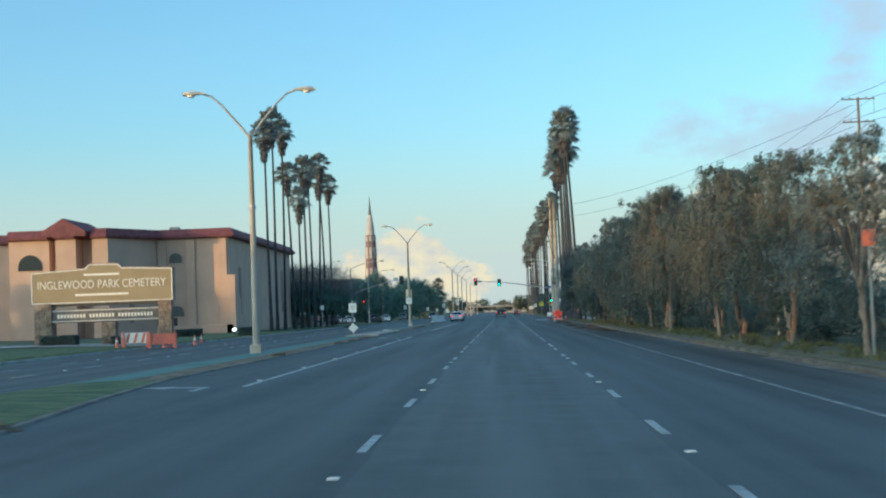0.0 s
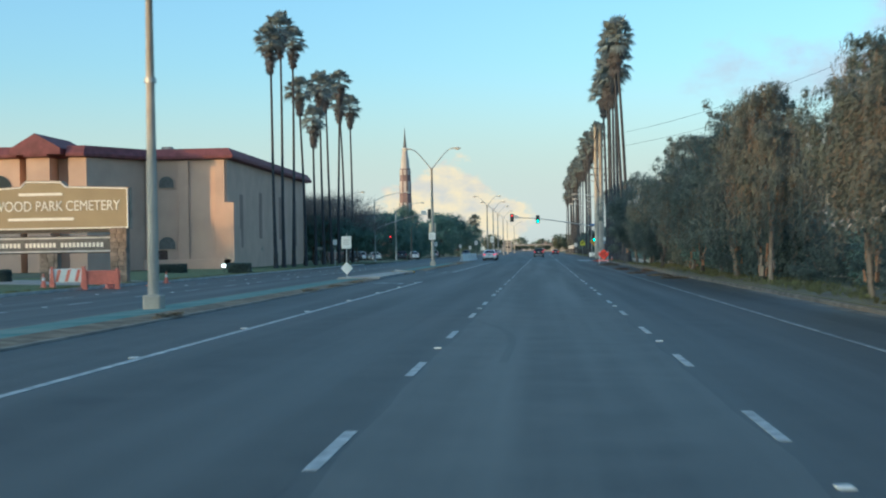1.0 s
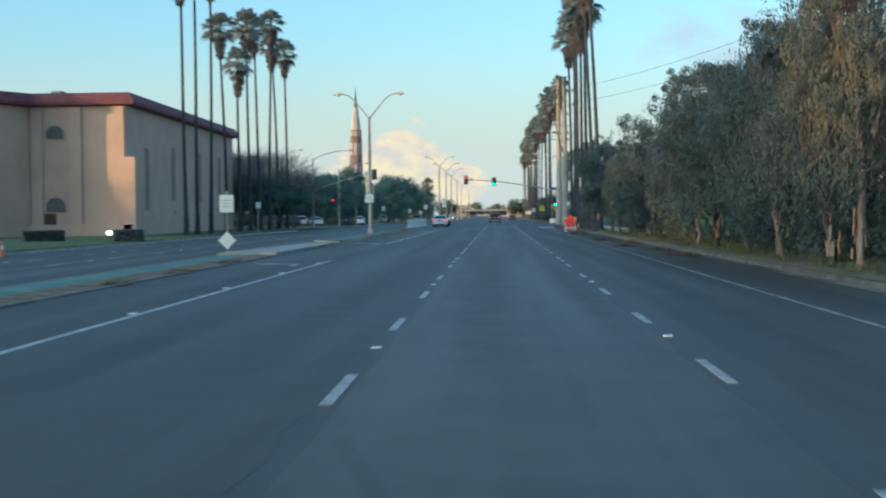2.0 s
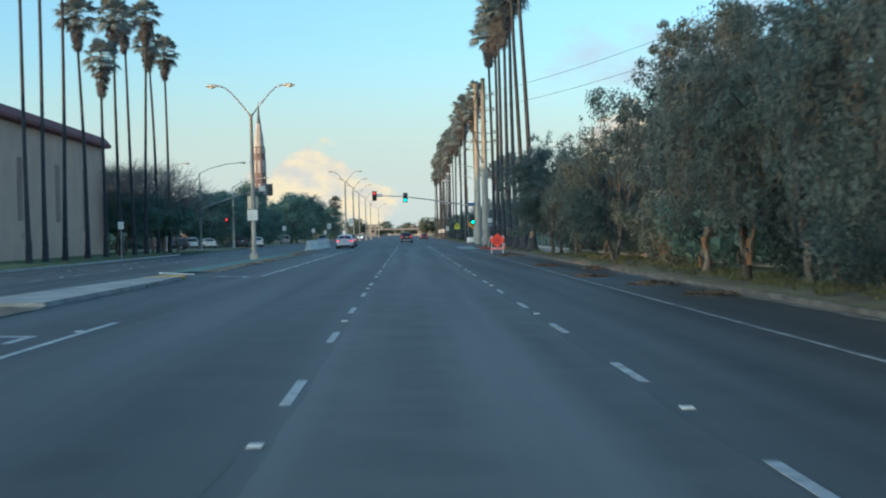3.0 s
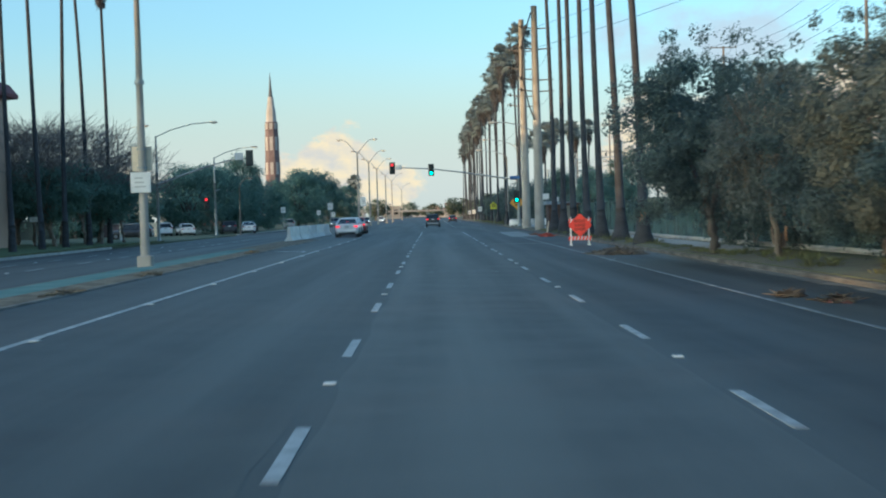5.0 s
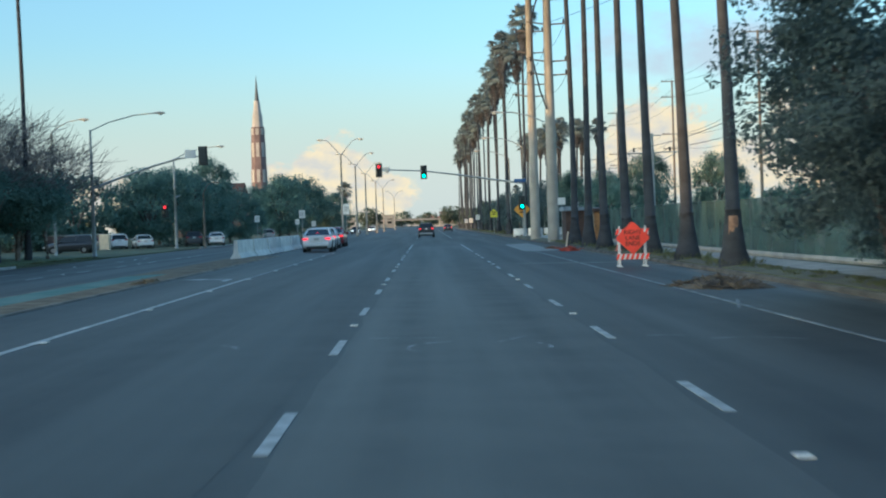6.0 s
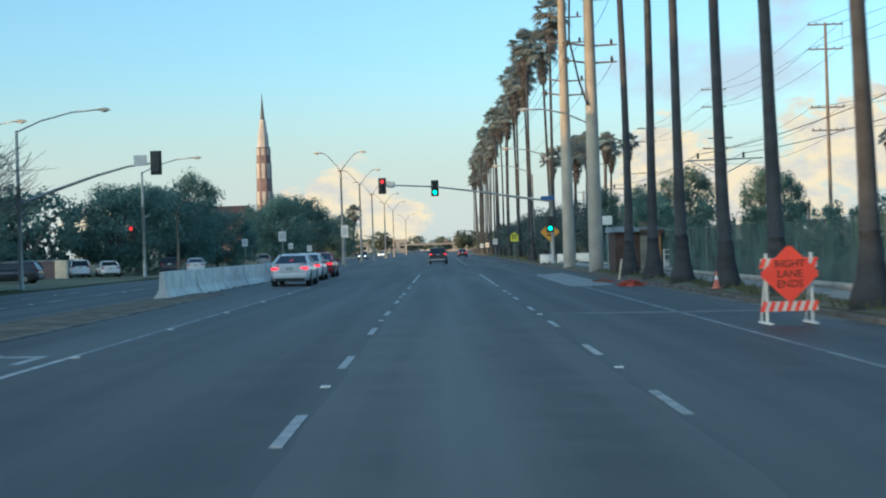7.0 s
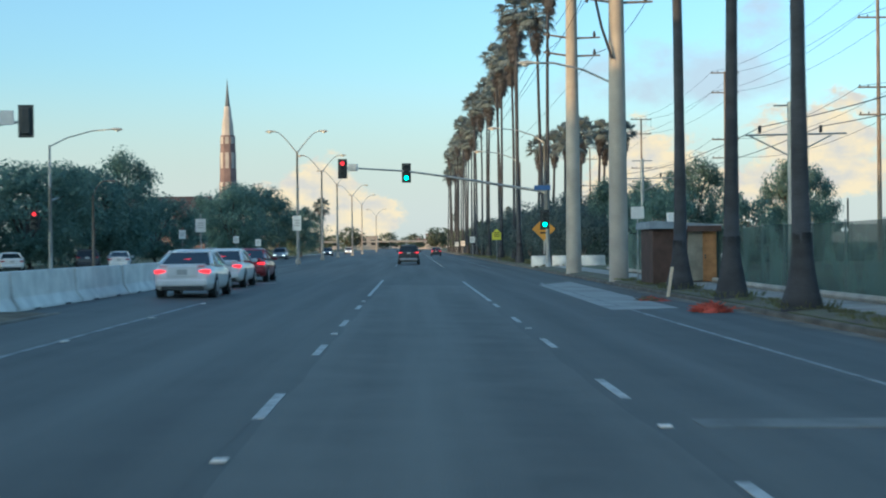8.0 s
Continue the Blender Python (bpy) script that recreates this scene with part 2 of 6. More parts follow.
MAT = dict(
    asphalt=asphalt("asphalt", (0.050, 0.0488, 0.0425), (0.084, 0.082, 0.071)),
    paint=material("road_paint", (0.41, 0.415, 0.40), rough=0.6, var=0.3, scale=4, fine=50),
    concrete=material("concrete", (0.36, 0.35, 0.32), rough=0.85, var=0.2, scale=1.2, fine=30),
    white_concrete=material("white_concrete", (0.74, 0.71, 0.65), rough=0.8, var=0.14, scale=1.5, fine=25),
    teal=material("teal_surfacing", (0.10, 0.255, 0.23), rough=0.85, var=0.3, scale=0.8, fine=18, tint=(0.165, 0.245, 0.215)),
    litter=material("leaf_litter", (0.22, 0.165, 0.11), rough=0.95, var=0.45, scale=2, fine=14, bump=0.6, tint=(0.25, 0.2, 0.13)),
    grass=material("grass_ground", (0.09, 0.145, 0.055), rough=0.95, var=0.35, scale=1.5, fine=30, bump=0.6, tint=(0.16, 0.19, 0.08)),
    dirt=material("verge_dirt", (0.19, 0.165, 0.13), rough=0.95, var=0.35, scale=0.8, fine=20, bump=0.6, tint=(0.165, 0.165, 0.1)),
    field=material("field_ground", (0.10, 0.11, 0.06), rough=0.95, var=0.3, scale=0.05, fine=3, bump=0.2),
    stucco=material("stucco", (0.525, 0.375, 0.288), rough=0.9, var=0.08, scale=0.4, fine=30, bump=0.1),
    roof=material("red_roof_tile", (0.165, 0.055, 0.062), rough=0.75, var=0.2, scale=1.5, fine=14),
    dark_glass=material("dark_glass", (0.02, 0.025, 0.03), rough=0.12, var=0.1, bump=0),
    pole=material("galvanised_steel", (0.36, 0.37, 0.36), rough=0.5, metal=0.4, var=0.12, scale=2, fine=20),
    pole_concrete=material("pole_concrete", (0.40, 0.365, 0.31), rough=0.8, var=0.12, scale=1.0, fine=25),
    wood_pole=material("weathered_wood_pole", (0.20, 0.17, 0.14), rough=0.9, var=0.25, scale=2, fine=20, stretch=(4, 4, 0.4)),
    lamp_head=material("lamp_housing", (0.5, 0.48, 0.42), rough=0.5, var=0.08),
    black=material("black_housing", (0.04, 0.046, 0.045), rough=0.45, var=0.1),
    palm_trunk=material("palm_trunk", (0.054, 0.057, 0.064), rough=0.95, var=0.18, scale=0.8, fine=9, bump=0.45, stretch=(1, 1, 3), per_object=0.05),
    palm_base=material("dark_palm_foot", (0.054, 0.055, 0.060), rough=0.95, var=0.2, scale=1.2, fine=10, bump=0.6, stretch=(1, 1, 3), per_object=0.05),
    palm_leaf=material("palm_leaf", (0.235, 0.27, 0.255), rough=0.65, var=0.25, scale=1.0, fine=6, bump=0, alpha_leaf=True, per_object=0.15),
    palm_dead=material("dead_palm_frond", (0.148, 0.146, 0.15), rough=0.9, var=0.3, scale=1.0, fine=6, bump=0, alpha_leaf=True),
    bark=material("pepper_bark", (0.22, 0.18, 0.145), rough=0.95, var=0.35, scale=2, fine=12, bump=1.0, stretch=(2, 2, 0.5)),
    # bark copied darker, for trunks and limbs shaded by their crowns
    bark_shaded=material("shaded_bark", (0.11, 0.095, 0.085), rough=0.95, var=0.3, scale=2, fine=12, bump=1.0, stretch=(2, 2, 0.5)),
    leaf=material("pepper_leaf", (0.185, 0.232, 0.208), rough=0.7, var=0.25, scale=0.35, fine=4, bump=0, alpha_leaf=True, tint=(0.215, 0.232, 0.205), per_object=0.15),
    leaf_dark=material("broad_leaf", (0.13, 0.178, 0.168), rough=0.6, var=0.25, scale=0.4, fine=4, bump=0, alpha_leaf=True, tint=(0.15, 0.182, 0.168), per_object=0.15),
    # green lightened for haze over the left groves; trees by the fence share it
    leaf_grove=material("haze_lightened_leaf", (0.175, 0.275, 0.235), rough=0.7, var=0.2, scale=0.3, fine=3, bump=0, alpha_leaf=True, tint=(0.195, 0.275, 0.23), per_object=0.12),
    # dry strands, their brown warmed to stand in for sun on the crowns
    leaf_brown=material("dry_sunlit_strand", (0.27, 0.205, 0.155), rough=0.8, var=0.3, scale=0.5, fine=4, bump=0, alpha_leaf=True, tint=(0.2, 0.19, 0.15)),
    leaf_far=material("far_leaf", (0.14, 0.17, 0.12), rough=0.7, var=0.3, scale=0.1, fine=2, bump=0, alpha_leaf=True),
    screen=material("green_windscreen", (0.072, 0.116, 0.098), rough=0.9, var=0.3, scale=0.7, fine=40, sheer=0.3),
    orange=material("fluorescent_orange", (1.0, 0.09, 0.05), rough=0.5, var=0.06, bump=0),
    white=material("white_sheeting", (0.75, 0.74, 0.7), rough=0.5, var=0.06, bump=0),
    cream=material("cream_sign", (0.74, 0.62, 0.45), rough=0.6, var=0.08, bump=0),
    yellow=material("yellow_sign", (0.62, 0.62, 0.05), rough=0.5, var=0.06, bump=0),
    amber=material("amber_sign", (0.60, 0.30, 0.04), rough=0.5, var=0.06, bump=0),
    red_paint=material("red_car_paint", (0.22, 0.02, 0.025), rough=0.3, coat=0.6, var=0.05, bump=0),
    car_white=material("white_car_paint", (0.8, 0.78, 0.75), rough=0.3, coat=0.6, var=0.04, bump=0),
    car_dark=material("dark_car_paint", (0.03, 0.033, 0.04), rough=0.3, coat=0.6, var=0.05, bump=0),
    car_silver=material("silver_car_paint", (0.32, 0.33, 0.34), rough=0.35, metal=0.3, coat=0.5, var=0.05, bump=0),
    tyre=material("tyre_rubber", (0.02, 0.02, 0.02), rough=0.9, var=0.15),
    rim=material("wheel_alloy", (0.4, 0.4, 0.41), rough=0.35, metal=0.8, var=0.08, bump=0),
    red_lamp=material("red_lamp_lens", (0.5, 0.03, 0.03), rough=0.3, bump=0, var=0.02, emit=(1.0, 0.02, 0.03), power=1.1),
    red_dim=material("red_reflector", (0.35, 0.02, 0.02), rough=0.3, bump=0, var=0.02),
    green_lamp=material("green_lamp_lens", (0.02, 0.4, 0.25), rough=0.3, bump=0, var=0.02, emit=(0.05, 1.0, 0.6), power=4.0),
    lamp_glow=material("lit_lamp", (0.8, 0.8, 0.75), rough=0.3, bump=0, var=0.02, emit=(1.0, 0.95, 0.85), power=2.5),
    sign_panel=material("tan_sign_panel", (0.30, 0.24, 0.14), rough=0.7, var=0.08, scale=0.6, fine=20),
    sign_trim=material("dark_sign_trim", (0.06, 0.055, 0.045), rough=0.7, var=0.12),
    sign_stone=material("sign_stone", (0.26, 0.2, 0.15), rough=0.95, var=0.3, scale=2, fine=12, bump=0.8, per_object=0.25),
    brick=material("red_brick_far", (0.2, 0.145, 0.142), rough=0.9, var=0.15, scale=0.5, fine=4),
    pale_stone=material("pale_spire_stone", (0.47, 0.435, 0.40), rough=0.85, var=0.1, scale=0.3, fine=3),
    slate=material("spire_slate", (0.12, 0.13, 0.14), rough=0.7, var=0.15),
    rust=material("sunlit_door_strip", (0.34, 0.185, 0.08), rough=0.8, var=0.25),
    panel_grey=material("weathered_grey_panel", (0.25, 0.24, 0.20), rough=0.85, var=0.2, scale=2, fine=20),
    roof_sheet=material("grey_roof_sheet", (0.24, 0.28, 0.32), rough=0.6, var=0.15, scale=2, fine=20),
    hut=material("dark_brown_hut", (0.08, 0.05, 0.04), rough=0.85, var=0.2),
    wire=material("black_wire", (0.03, 0.03, 0.032), rough=0.6, var=0.05, bump=0),
    far_wall=material("far_building_wall", (0.34, 0.33, 0.32), rough=0.9, var=0.15, scale=0.05, fine=1, bump=0, per_object=0.3),
    blue_sign=material("blue_street_sign", (0.05, 0.12, 0.3), rough=0.5, var=0.06, bump=0),
    arch_dark=material("grey_arch_panel", (0.13, 0.125, 0.115), rough=0.8, var=0.2),
    recess=material("shaded_stucco", (0.30, 0.21, 0.17), rough=0.9, var=0.12, scale=0.4, fine=20),
    stained_kerb=material("stained_kerb", (0.19, 0.17, 0.14), rough=0.9, var=0.3, scale=1.0, fine=15),
    dusty_kerb=material("dusty_kerb", (0.125, 0.115, 0.098), rough=0.9, var=0.35, scale=0.9, fine=15),
    worn_paint=material("worn_road_paint", (0.23, 0.24, 0.24), rough=0.65, var=0.4, scale=1.5, fine=30),
    patch=material("pale_concrete_patch", (0.33, 0.335, 0.315), rough=0.8, var=0.2, scale=0.7, fine=20),
    faint_patch=material("faint_trench_fill", (0.19, 0.195, 0.182), rough=0.8, var=0.25, scale=1.2, fine=20),
    skid=asphalt("tyre_rubber_film", (0.062, 0.060, 0.052), (0.092, 0.09, 0.077)),
    twig=material("bare_twig", (0.2, 0.18, 0.17), rough=0.95, var=0.2, bump=0),
    red_tank=material("orange_plastic", (0.64, 0.19, 0.13), rough=0.5, var=0.12, scale=2, fine=10),
    mark_dark=material("dark_legend", (0.03, 0.025, 0.02), rough=0.7, var=0.05, bump=0),
    legend=material("faded_legend", (0.5, 0.49, 0.46), rough=0.7, var=0.1, bump=0),
    mark_light=material("pale_legend", (0.78, 0.75, 0.66), rough=0.7, var=0.05, bump=0),
    yellow_paint=material("yellow_curb_paint", (0.5, 0.33, 0.06), rough=0.7, var=0.3, scale=3, fine=20),
    cut_bark=material("orange_cut_bark", (0.34, 0.19, 0.11), rough=0.9, var=0.35, scale=3, fine=14, bump=0.8),
    brush=material("dry_brush", (0.12, 0.09, 0.065), rough=0.95, var=0.45, scale=2, fine=14, bump=0.6, tint=(0.18, 0.14, 0.095)),
    red_litter=material("red_brown_litter", (0.17, 0.065, 0.048), rough=0.9, var=0.4, scale=3, fine=14, bump=0.6),
    chalk=material("utility_chalk", (0.24, 0.245, 0.24), rough=0.8, var=0.5, scale=3, fine=25),
    asphalt_worn=asphalt("asphalt_worn", (0.078, 0.0765, 0.066), (0.118, 0.115, 0.099)),
    tar=asphalt("tar_band", (0.053, 0.051, 0.043), (0.082, 0.079, 0.067)),
    dry_grass=material("dry_grass_blade", (0.21, 0.195, 0.115), rough=0.8, var=0.3, scale=0.6, fine=5, bump=0, alpha_leaf=True, tint=(0.22, 0.23, 0.10)),
    mesh_orange=material("orange_debris_net", (0.46, 0.085, 0.05), rough=0.8, var=0.3, scale=3, fine=12),
)


# ---- mesh helpers ----
def empty(name, m=None):
    ob = new(name)
    ob.empty_display_size = 0.2
    if m is not None:
        ob.matrix_world = m
    return ob


def part(name, bm, mat, parent=None, label="", smooth=False, m=None):
    """Links a bmesh as ONE mesh object, under a thing or a part."""
    me = bpy.data.meshes.new(name)
    bm.to_mesh(me)
    bm.free()
    mats = mat if isinstance(mat, (list, tuple)) else [mat]
    for k in mats:
        me.materials.append(MAT[k])
    if smooth:
        for p in me.polygons:
            p.use_smooth = True
    ob = new(name, me)
    if parent is not None:
        ob.parent = parent
    if m is not None:
        ob.matrix_basis = m
    if label:
        ob["label"] = label
    return ob


def box(bm, x0, x1, y0, y1, z0, z1, bevel=0.0, m=None, mat=0):
    r = bmesh.ops.create_cube(bm, size=1.0)
    M = Matrix.Translation(((x0 + x1) / 2, (y0 + y1) / 2, (z0 + z1) / 2)) @ Matrix.Diagonal((x1 - x0, y1 - y0, z1 - z0, 1))
    if m is not None:
        M = m @ M
    bmesh.ops.transform(bm, matrix=M, verts=r["verts"])
    faces = list({f for v in r["verts"] for f in v.link_faces})
    for f in faces:
        f.material_index = mat
    if bevel:
        edges = list({e for v in r["verts"] for e in v.link_edges})
        bmesh.ops.bevel(bm, geom=edges, offset=bevel, segments=2, affect="EDGES", profile=0.5)
    return bm


def prism(bm, outline, axis, a, b, mat=0):
    """Extrudes a 2D outline along an axis from a to b (axis x: outline is (y, z); y: (x, z); z: (x, y))."""
    def at(p, t):
        return {"x": (t, p[0], p[1]), "y": (p[0], t, p[1]), "z": (p[0], p[1], t)}[axis]
    v0 = [bm.verts.new(at(p, a)) for p in outline]
    v1 = [bm.verts.new(at(p, b)) for p in outline]
    n = len(outline)
    fs = [bm.faces.new(v0[::-1]), bm.faces.new(v1)]
    for i in range(n):
        fs.append(bm.faces.new((v0[i], v0[(i + 1) % n], v1[(i + 1) % n], v1[i])))
    for f in fs:
        f.material_index = mat
    bmesh.ops.recalc_face_normals(bm, faces=fs)
    return bm


def tube(bm, pts, radii, seg=8, cap=True):
    """A tapered round tube along points."""
    pts = [Vector(p) for p in pts]
    if isinstance(radii, (int, float)):
        radii = [radii] * len(pts)
    rings = []
    up = Vector((0, 0, 1))
    for i, p in enumerate(pts):
        d = (pts[min(i + 1, len(pts) - 1)] - pts[max(i - 1, 0)]).normalized()
        side = d.cross(up if abs(d.z) < 0.95 else Vector((0, 1, 0))).normalized()
        nrm = side.cross(d).normalized()
        rings.append([bm.verts.new(p + radii[i] * (math.cos(2 * math.pi * k / seg) * side + math.sin(2 * math.pi * k / seg) * nrm)) for k in range(seg)])
    for a, b in zip(rings, rings[1:]):
        for k in range(seg):
            bm.faces.new((a[k], a[(k + 1) % seg], b[(k + 1) % seg], b[k]))
    if cap:
        bm.faces.new(rings[0])
        bm.faces.new(rings[-1][::-1])
    return bm


def mesh(*calls):
    bm = bmesh.new()
    for fn, *args in calls:
        fn(bm, *args)
    return bm


def raw(name, verts, faces, mat, parent=None, label="", smooth=False):
    me = bpy.data.meshes.new(name)
    me.from_pydata(verts, [], faces)
    for k in (mat if isinstance(mat, (list, tuple)) else [mat]):
        me.materials.append(MAT[k])
    if smooth:
        me.polygons.foreach_set("use_smooth", [True] * len(me.polygons))
    me.update()
    ob = new(name, me)
    if parent is not None:
        ob.parent = parent
    if label:
        ob["label"] = label
    return ob


def road_z(x):
    """Crowned road: falls 2 percent to either side of the median."""
    return -0.02 * x if x > -7 else 0.14 + 0.02 * (x + 7)


# ---- the ground, road and kerbs ----
Y0, Y1 = -140.0, 1500.0


def strip(name, xs, zs, ys, mat, label, category, kind="structure"):
    """A sheet along the road: profile xs, zs at every station ys."""
    verts, faces = [], []
    for y in ys:
        for x, z in zip(xs, zs):
            verts.append((x, y, z))
    n = len(xs)
    for j in range(len(ys) - 1):
        for i in range(n - 1):
            faces.append((j * n + i, j * n + i + 1, (j + 1) * n + i + 1, (j + 1) * n + i))
    return tagged(raw(name, verts, faces, mat), label, category, "", kind)


strip("ground", [-3000, -300, -60, -34, -21.65, -21.64, 10.12, 10.13, 14, 60, 300, 3000],
      [0.1, 0.1, 0.1, 0.08, -0.05, -0.7, -0.7, -0.05, 0.05, 0.1, 0.1, 0.1], [-400, -100, 0, 100, 200, 300, 600, 1500, 4600],
      "field", "flat dry grass and earth reaching to the horizon", "ground")
road_x = [-21.5, -18, -13, -9, -7, -4, 0, 3.66, 7, 9.92]
strip("road", road_x, [road_z(x) for x in road_x], [Y0 + i * 40 for i in range(42)], "asphalt",
      "dark grey worn asphalt road of several lanes", "road")


def kerb(name, pts, w, top, mat="concrete", parent=None):
    """A rounded kerb stone run through (x, y) points, w wide, with its top at height top above the road's edge."""
    bm = bmesh.new()
    rows = []
    for i, (x, y) in enumerate(pts):
        d = Vector(pts[min(i + 1, len(pts) - 1)]) - Vector(pts[max(i - 1, 0)])
        n = Vector((d.y, -d.x)).normalized() * w / 2
        z = road_z(x)
        prof = [(-1, -0.3), (-1, top - 0.03), (-0.8, top), (0.8, top), (1, top - 0.03), (1, -0.3)]
        rows.append([bm.verts.new((x + n.x * a, y + n.y * a, z + b)) for a, b in prof])
    for a, b in zip(rows, rows[1:]):
        for k in range(5):
            bm.faces.new((a[k], b[k], b[k + 1], a[k + 1]))
    bm.faces.new(rows[0])
    bm.faces.new(rows[-1][::-1])
    bmesh.ops.recalc_face_normals(bm, faces=bm.faces)
    return tagged(part(name, bm, mat, parent), "worn grey concrete kerb along the road", "kerb", "", "structure")


kerb("kerb_east", [(10.02, y) for y in range(-140, 1500, 40)], 0.2, 0.12, "dusty_kerb")
kerb("kerb_west", [(-21.55, y) for y in range(-140, 220, 20)], 0.2, 0.15)
kerb("kerb_west_beyond", [(-21.55, y) for y in range(262, 1500, 40)], 0.2, 0.15)
strip("verge", [10.12, 10.6, 11.4, 12.6], [-0.05, 0.0, 0.02, 0.04], [Y0 + i * 20 for i in range(40)], "dirt",
      "bare brown earth verge with patches of grass", "verge")
strip("pavement", [11.15, 12.55], [0.03, 0.06], [150 + i * 10 for i in range(20)], "concrete",
      "pale concrete footpath beside the fence", "pavement")
strip("lawn", [-33, -28, -24.6, -21.65], [0.16, 0.1, 0.06, -0.02], [-140, 0, 60, 100, 150, 222], "grass",
      "mown green lawn beside the road", "lawn")
strip("driveway", [-60, -30, -21.66], [0.3, 0.19, 0.02], [93, 98, 103], "concrete",
      "pale concrete driveway crossing the lawn", "driveway")
strip("side_street", [-140, -60, -21.5], [0.29, 0.28, -0.16], [226, 240, 256], "asphalt",
      "grey asphalt side street leaving the junction", "road")

# ---- the median ----
def median(name, west, east, label_top):
    """A kerbed island between two edges (lists of (x, y)), topped with surfacing."""
    thing = tagged(empty(name), label_top, "median", "", "structure")
    verts, faces = [], []
    for (xa, ya), (xb, yb) in zip(west, east):
        zt = 0.14 + 0.025
        verts += [(xa + 0.1, ya, zt - 0.02), (xb * 0.45 + xa * 0.55, (ya + yb) / 2, zt + 0.02), (xb * 0.62 + xa * 0.38, (ya + yb) / 2, zt + 0.018), (xb - 0.1, yb, zt - 0.02)]
    for i in range(len(west) - 1):
        for k in range(3):
            faces.append((4 * i + k, 4 * i + k + 1, 4 * i + 5 + k, 4 * i + 4 + k))
    top = raw("median_top", verts, faces, ["teal", "litter"], thing)
    for p in top.data.polygons:
        p.material_index = 1 if p.index % 3 == 2 or p.center.y > 172 else 0
    k1 = kerb("median_kerb", west, 0.16, 0.035, "stained_kerb", thing)
    k2 = kerb("median_kerb", east, 0.16, 0.035, "stained_kerb", thing)
    for k in (k1, k2):
        for key in ("category", "kind", "label"):
            del k[key]
    return thing


median("median_one", [(-9.0, y) for y in (34, 44, 54, 64, 74, 84, 92)], [(-6.62, y) for y in (34, 44, 54, 64, 74, 84, 92)],
       "narrow kerbed median with teal-green surfacing and brown leaf litter")
median("median_two", [(-9.0, y) for y in (119, 130, 150, 170, 183, 196)], [(-6.6, y) for y in (119, 130, 150, 170, 183, 196)],
       "narrow kerbed median with teal-green surfacing and brown leaf litter")
_w = [(-10.6, -60), (-10.4, 10), (-10.2, 22), (-9.6, 28), (-9.0, 34)]
_e = [(-3.9, -60), (-4.2, 10), (-5.5, 21), (-6.1, 27), (-6.62, 34)]
grassy = median("median_grass", _w, _e, "wide kerbed median with green grass before the turning lane")
for o in grassy.children:
    if o.name.startswith("median_top"):
        o.data.materials[0] = o.data.materials[1] = MAT["grass"]


# ---- paint on the road ----
def slab(bm, pts, h, t=0.012):
    """A thin sheet lying on the road: its top h above the surface, t thick."""
    top = [bm.verts.new((x, y, road_z(x) + h)) for x, y in pts]
    low = [bm.verts.new((x, y, road_z(x) + h - t)) for x, y in pts]
    n = len(pts)
    bm.faces.new(top)
    bm.faces.new(low[::-1])
    for i in range(n):
        bm.faces.new((low[i], low[(i + 1) % n], top[(i + 1) % n], top[i]))
    bmesh.ops.recalc_face_normals(bm, faces=bm.faces)


def stroke(name, x, y, w, length, parent, mat="paint", h=0.006):
    bm = bmesh.new()
    slab(bm, [(x - w / 2, y), (x + w / 2, y), (x + w / 2, y + length), (x - w / 2, y + length)], h)
    return part(name, bm, mat, parent)


CYCLE, DASH = 7.3152, 2.134
lane_lines = tagged(empty("lane_lines"), "broken white lane lines with raised reflective markers", "road marking", "", "structure")


def dashes(x, phase, mphase, y0, y1):
    first = stroke("dash", x, 0, 0.11, DASH, lane_lines)
    marker = part("raised_marker", mesh((box, -0.06, 0.06, -0.055, 0.055, 0, 0.022, 0.008)), "white", lane_lines)
    me, mm = first.data, marker.data
    k = math.ceil((y0 - phase) / CYCLE)
    first.location = (0, phase + CYCLE * k - DASH, 0)
    k += 1
    while phase + CYCLE * k < y1:
        o = new("dash", me)
        o.parent = lane_lines
        o.location = (0, phase + CYCLE * k - DASH, 0)
        k += 1
    k = math.ceil((y0 - mphase) / (2 * CYCLE))
    marker.location = (x, mphase + 2 * CYCLE * k, road_z(x))
    k += 1
    while mphase + 2 * CYCLE * k < y1:
        o = new("raised_marker", mm)
        o.parent = lane_lines
        o.location = (x, mphase + 2 * CYCLE * k, road_z(x))
        k += 1


dashes(0.0, -3.395, -0.7257, -20, 208)
dashes(3.66, -1.521, 1.3899, -20, 204)
dashes(0.0, -3.395, -0.7257, 268, 480)
dashes(3.66, -1.521, 1.3899, 268, 480)
dashes(-13.5, 1.0, 4.0, 20, 215)
dashes(-17.0, 2.0, 5.0, 20, 215)
solid_lines = tagged(empty("solid_lines"), "solid white edge line and turning lane line", "road marking", "", "structure")
stroke("edge_line", 7.03, -60, 0.10, 262, solid_lines, "worn_paint")
stroke("edge_line", 7.03, 202, 0.10, 24, solid_lines, "worn_paint", 0.013)
stroke("edge_line", 7.15, 268, 0.11, 300, solid_lines, "worn_paint")
stroke("turn_lane_line", -4.08, 31, 0.12, 56, solid_lines)
stroke("turn_lane_line", -4.3, 113.6, 0.12, 52, solid_lines)
stroke("turn_lane_line", -4.3, 165.6, 0.11, 37, solid_lines, "worn_paint")
stroke("lane_end_line", 0.0, 208.4, 0.11, 20.2, solid_lines)
stroke("lane_end_line", 3.66, 205.0, 0.11, 22.6, solid_lines)
stroke("stop_line", -5.4, 222, 2.2, 0.35, solid_lines)

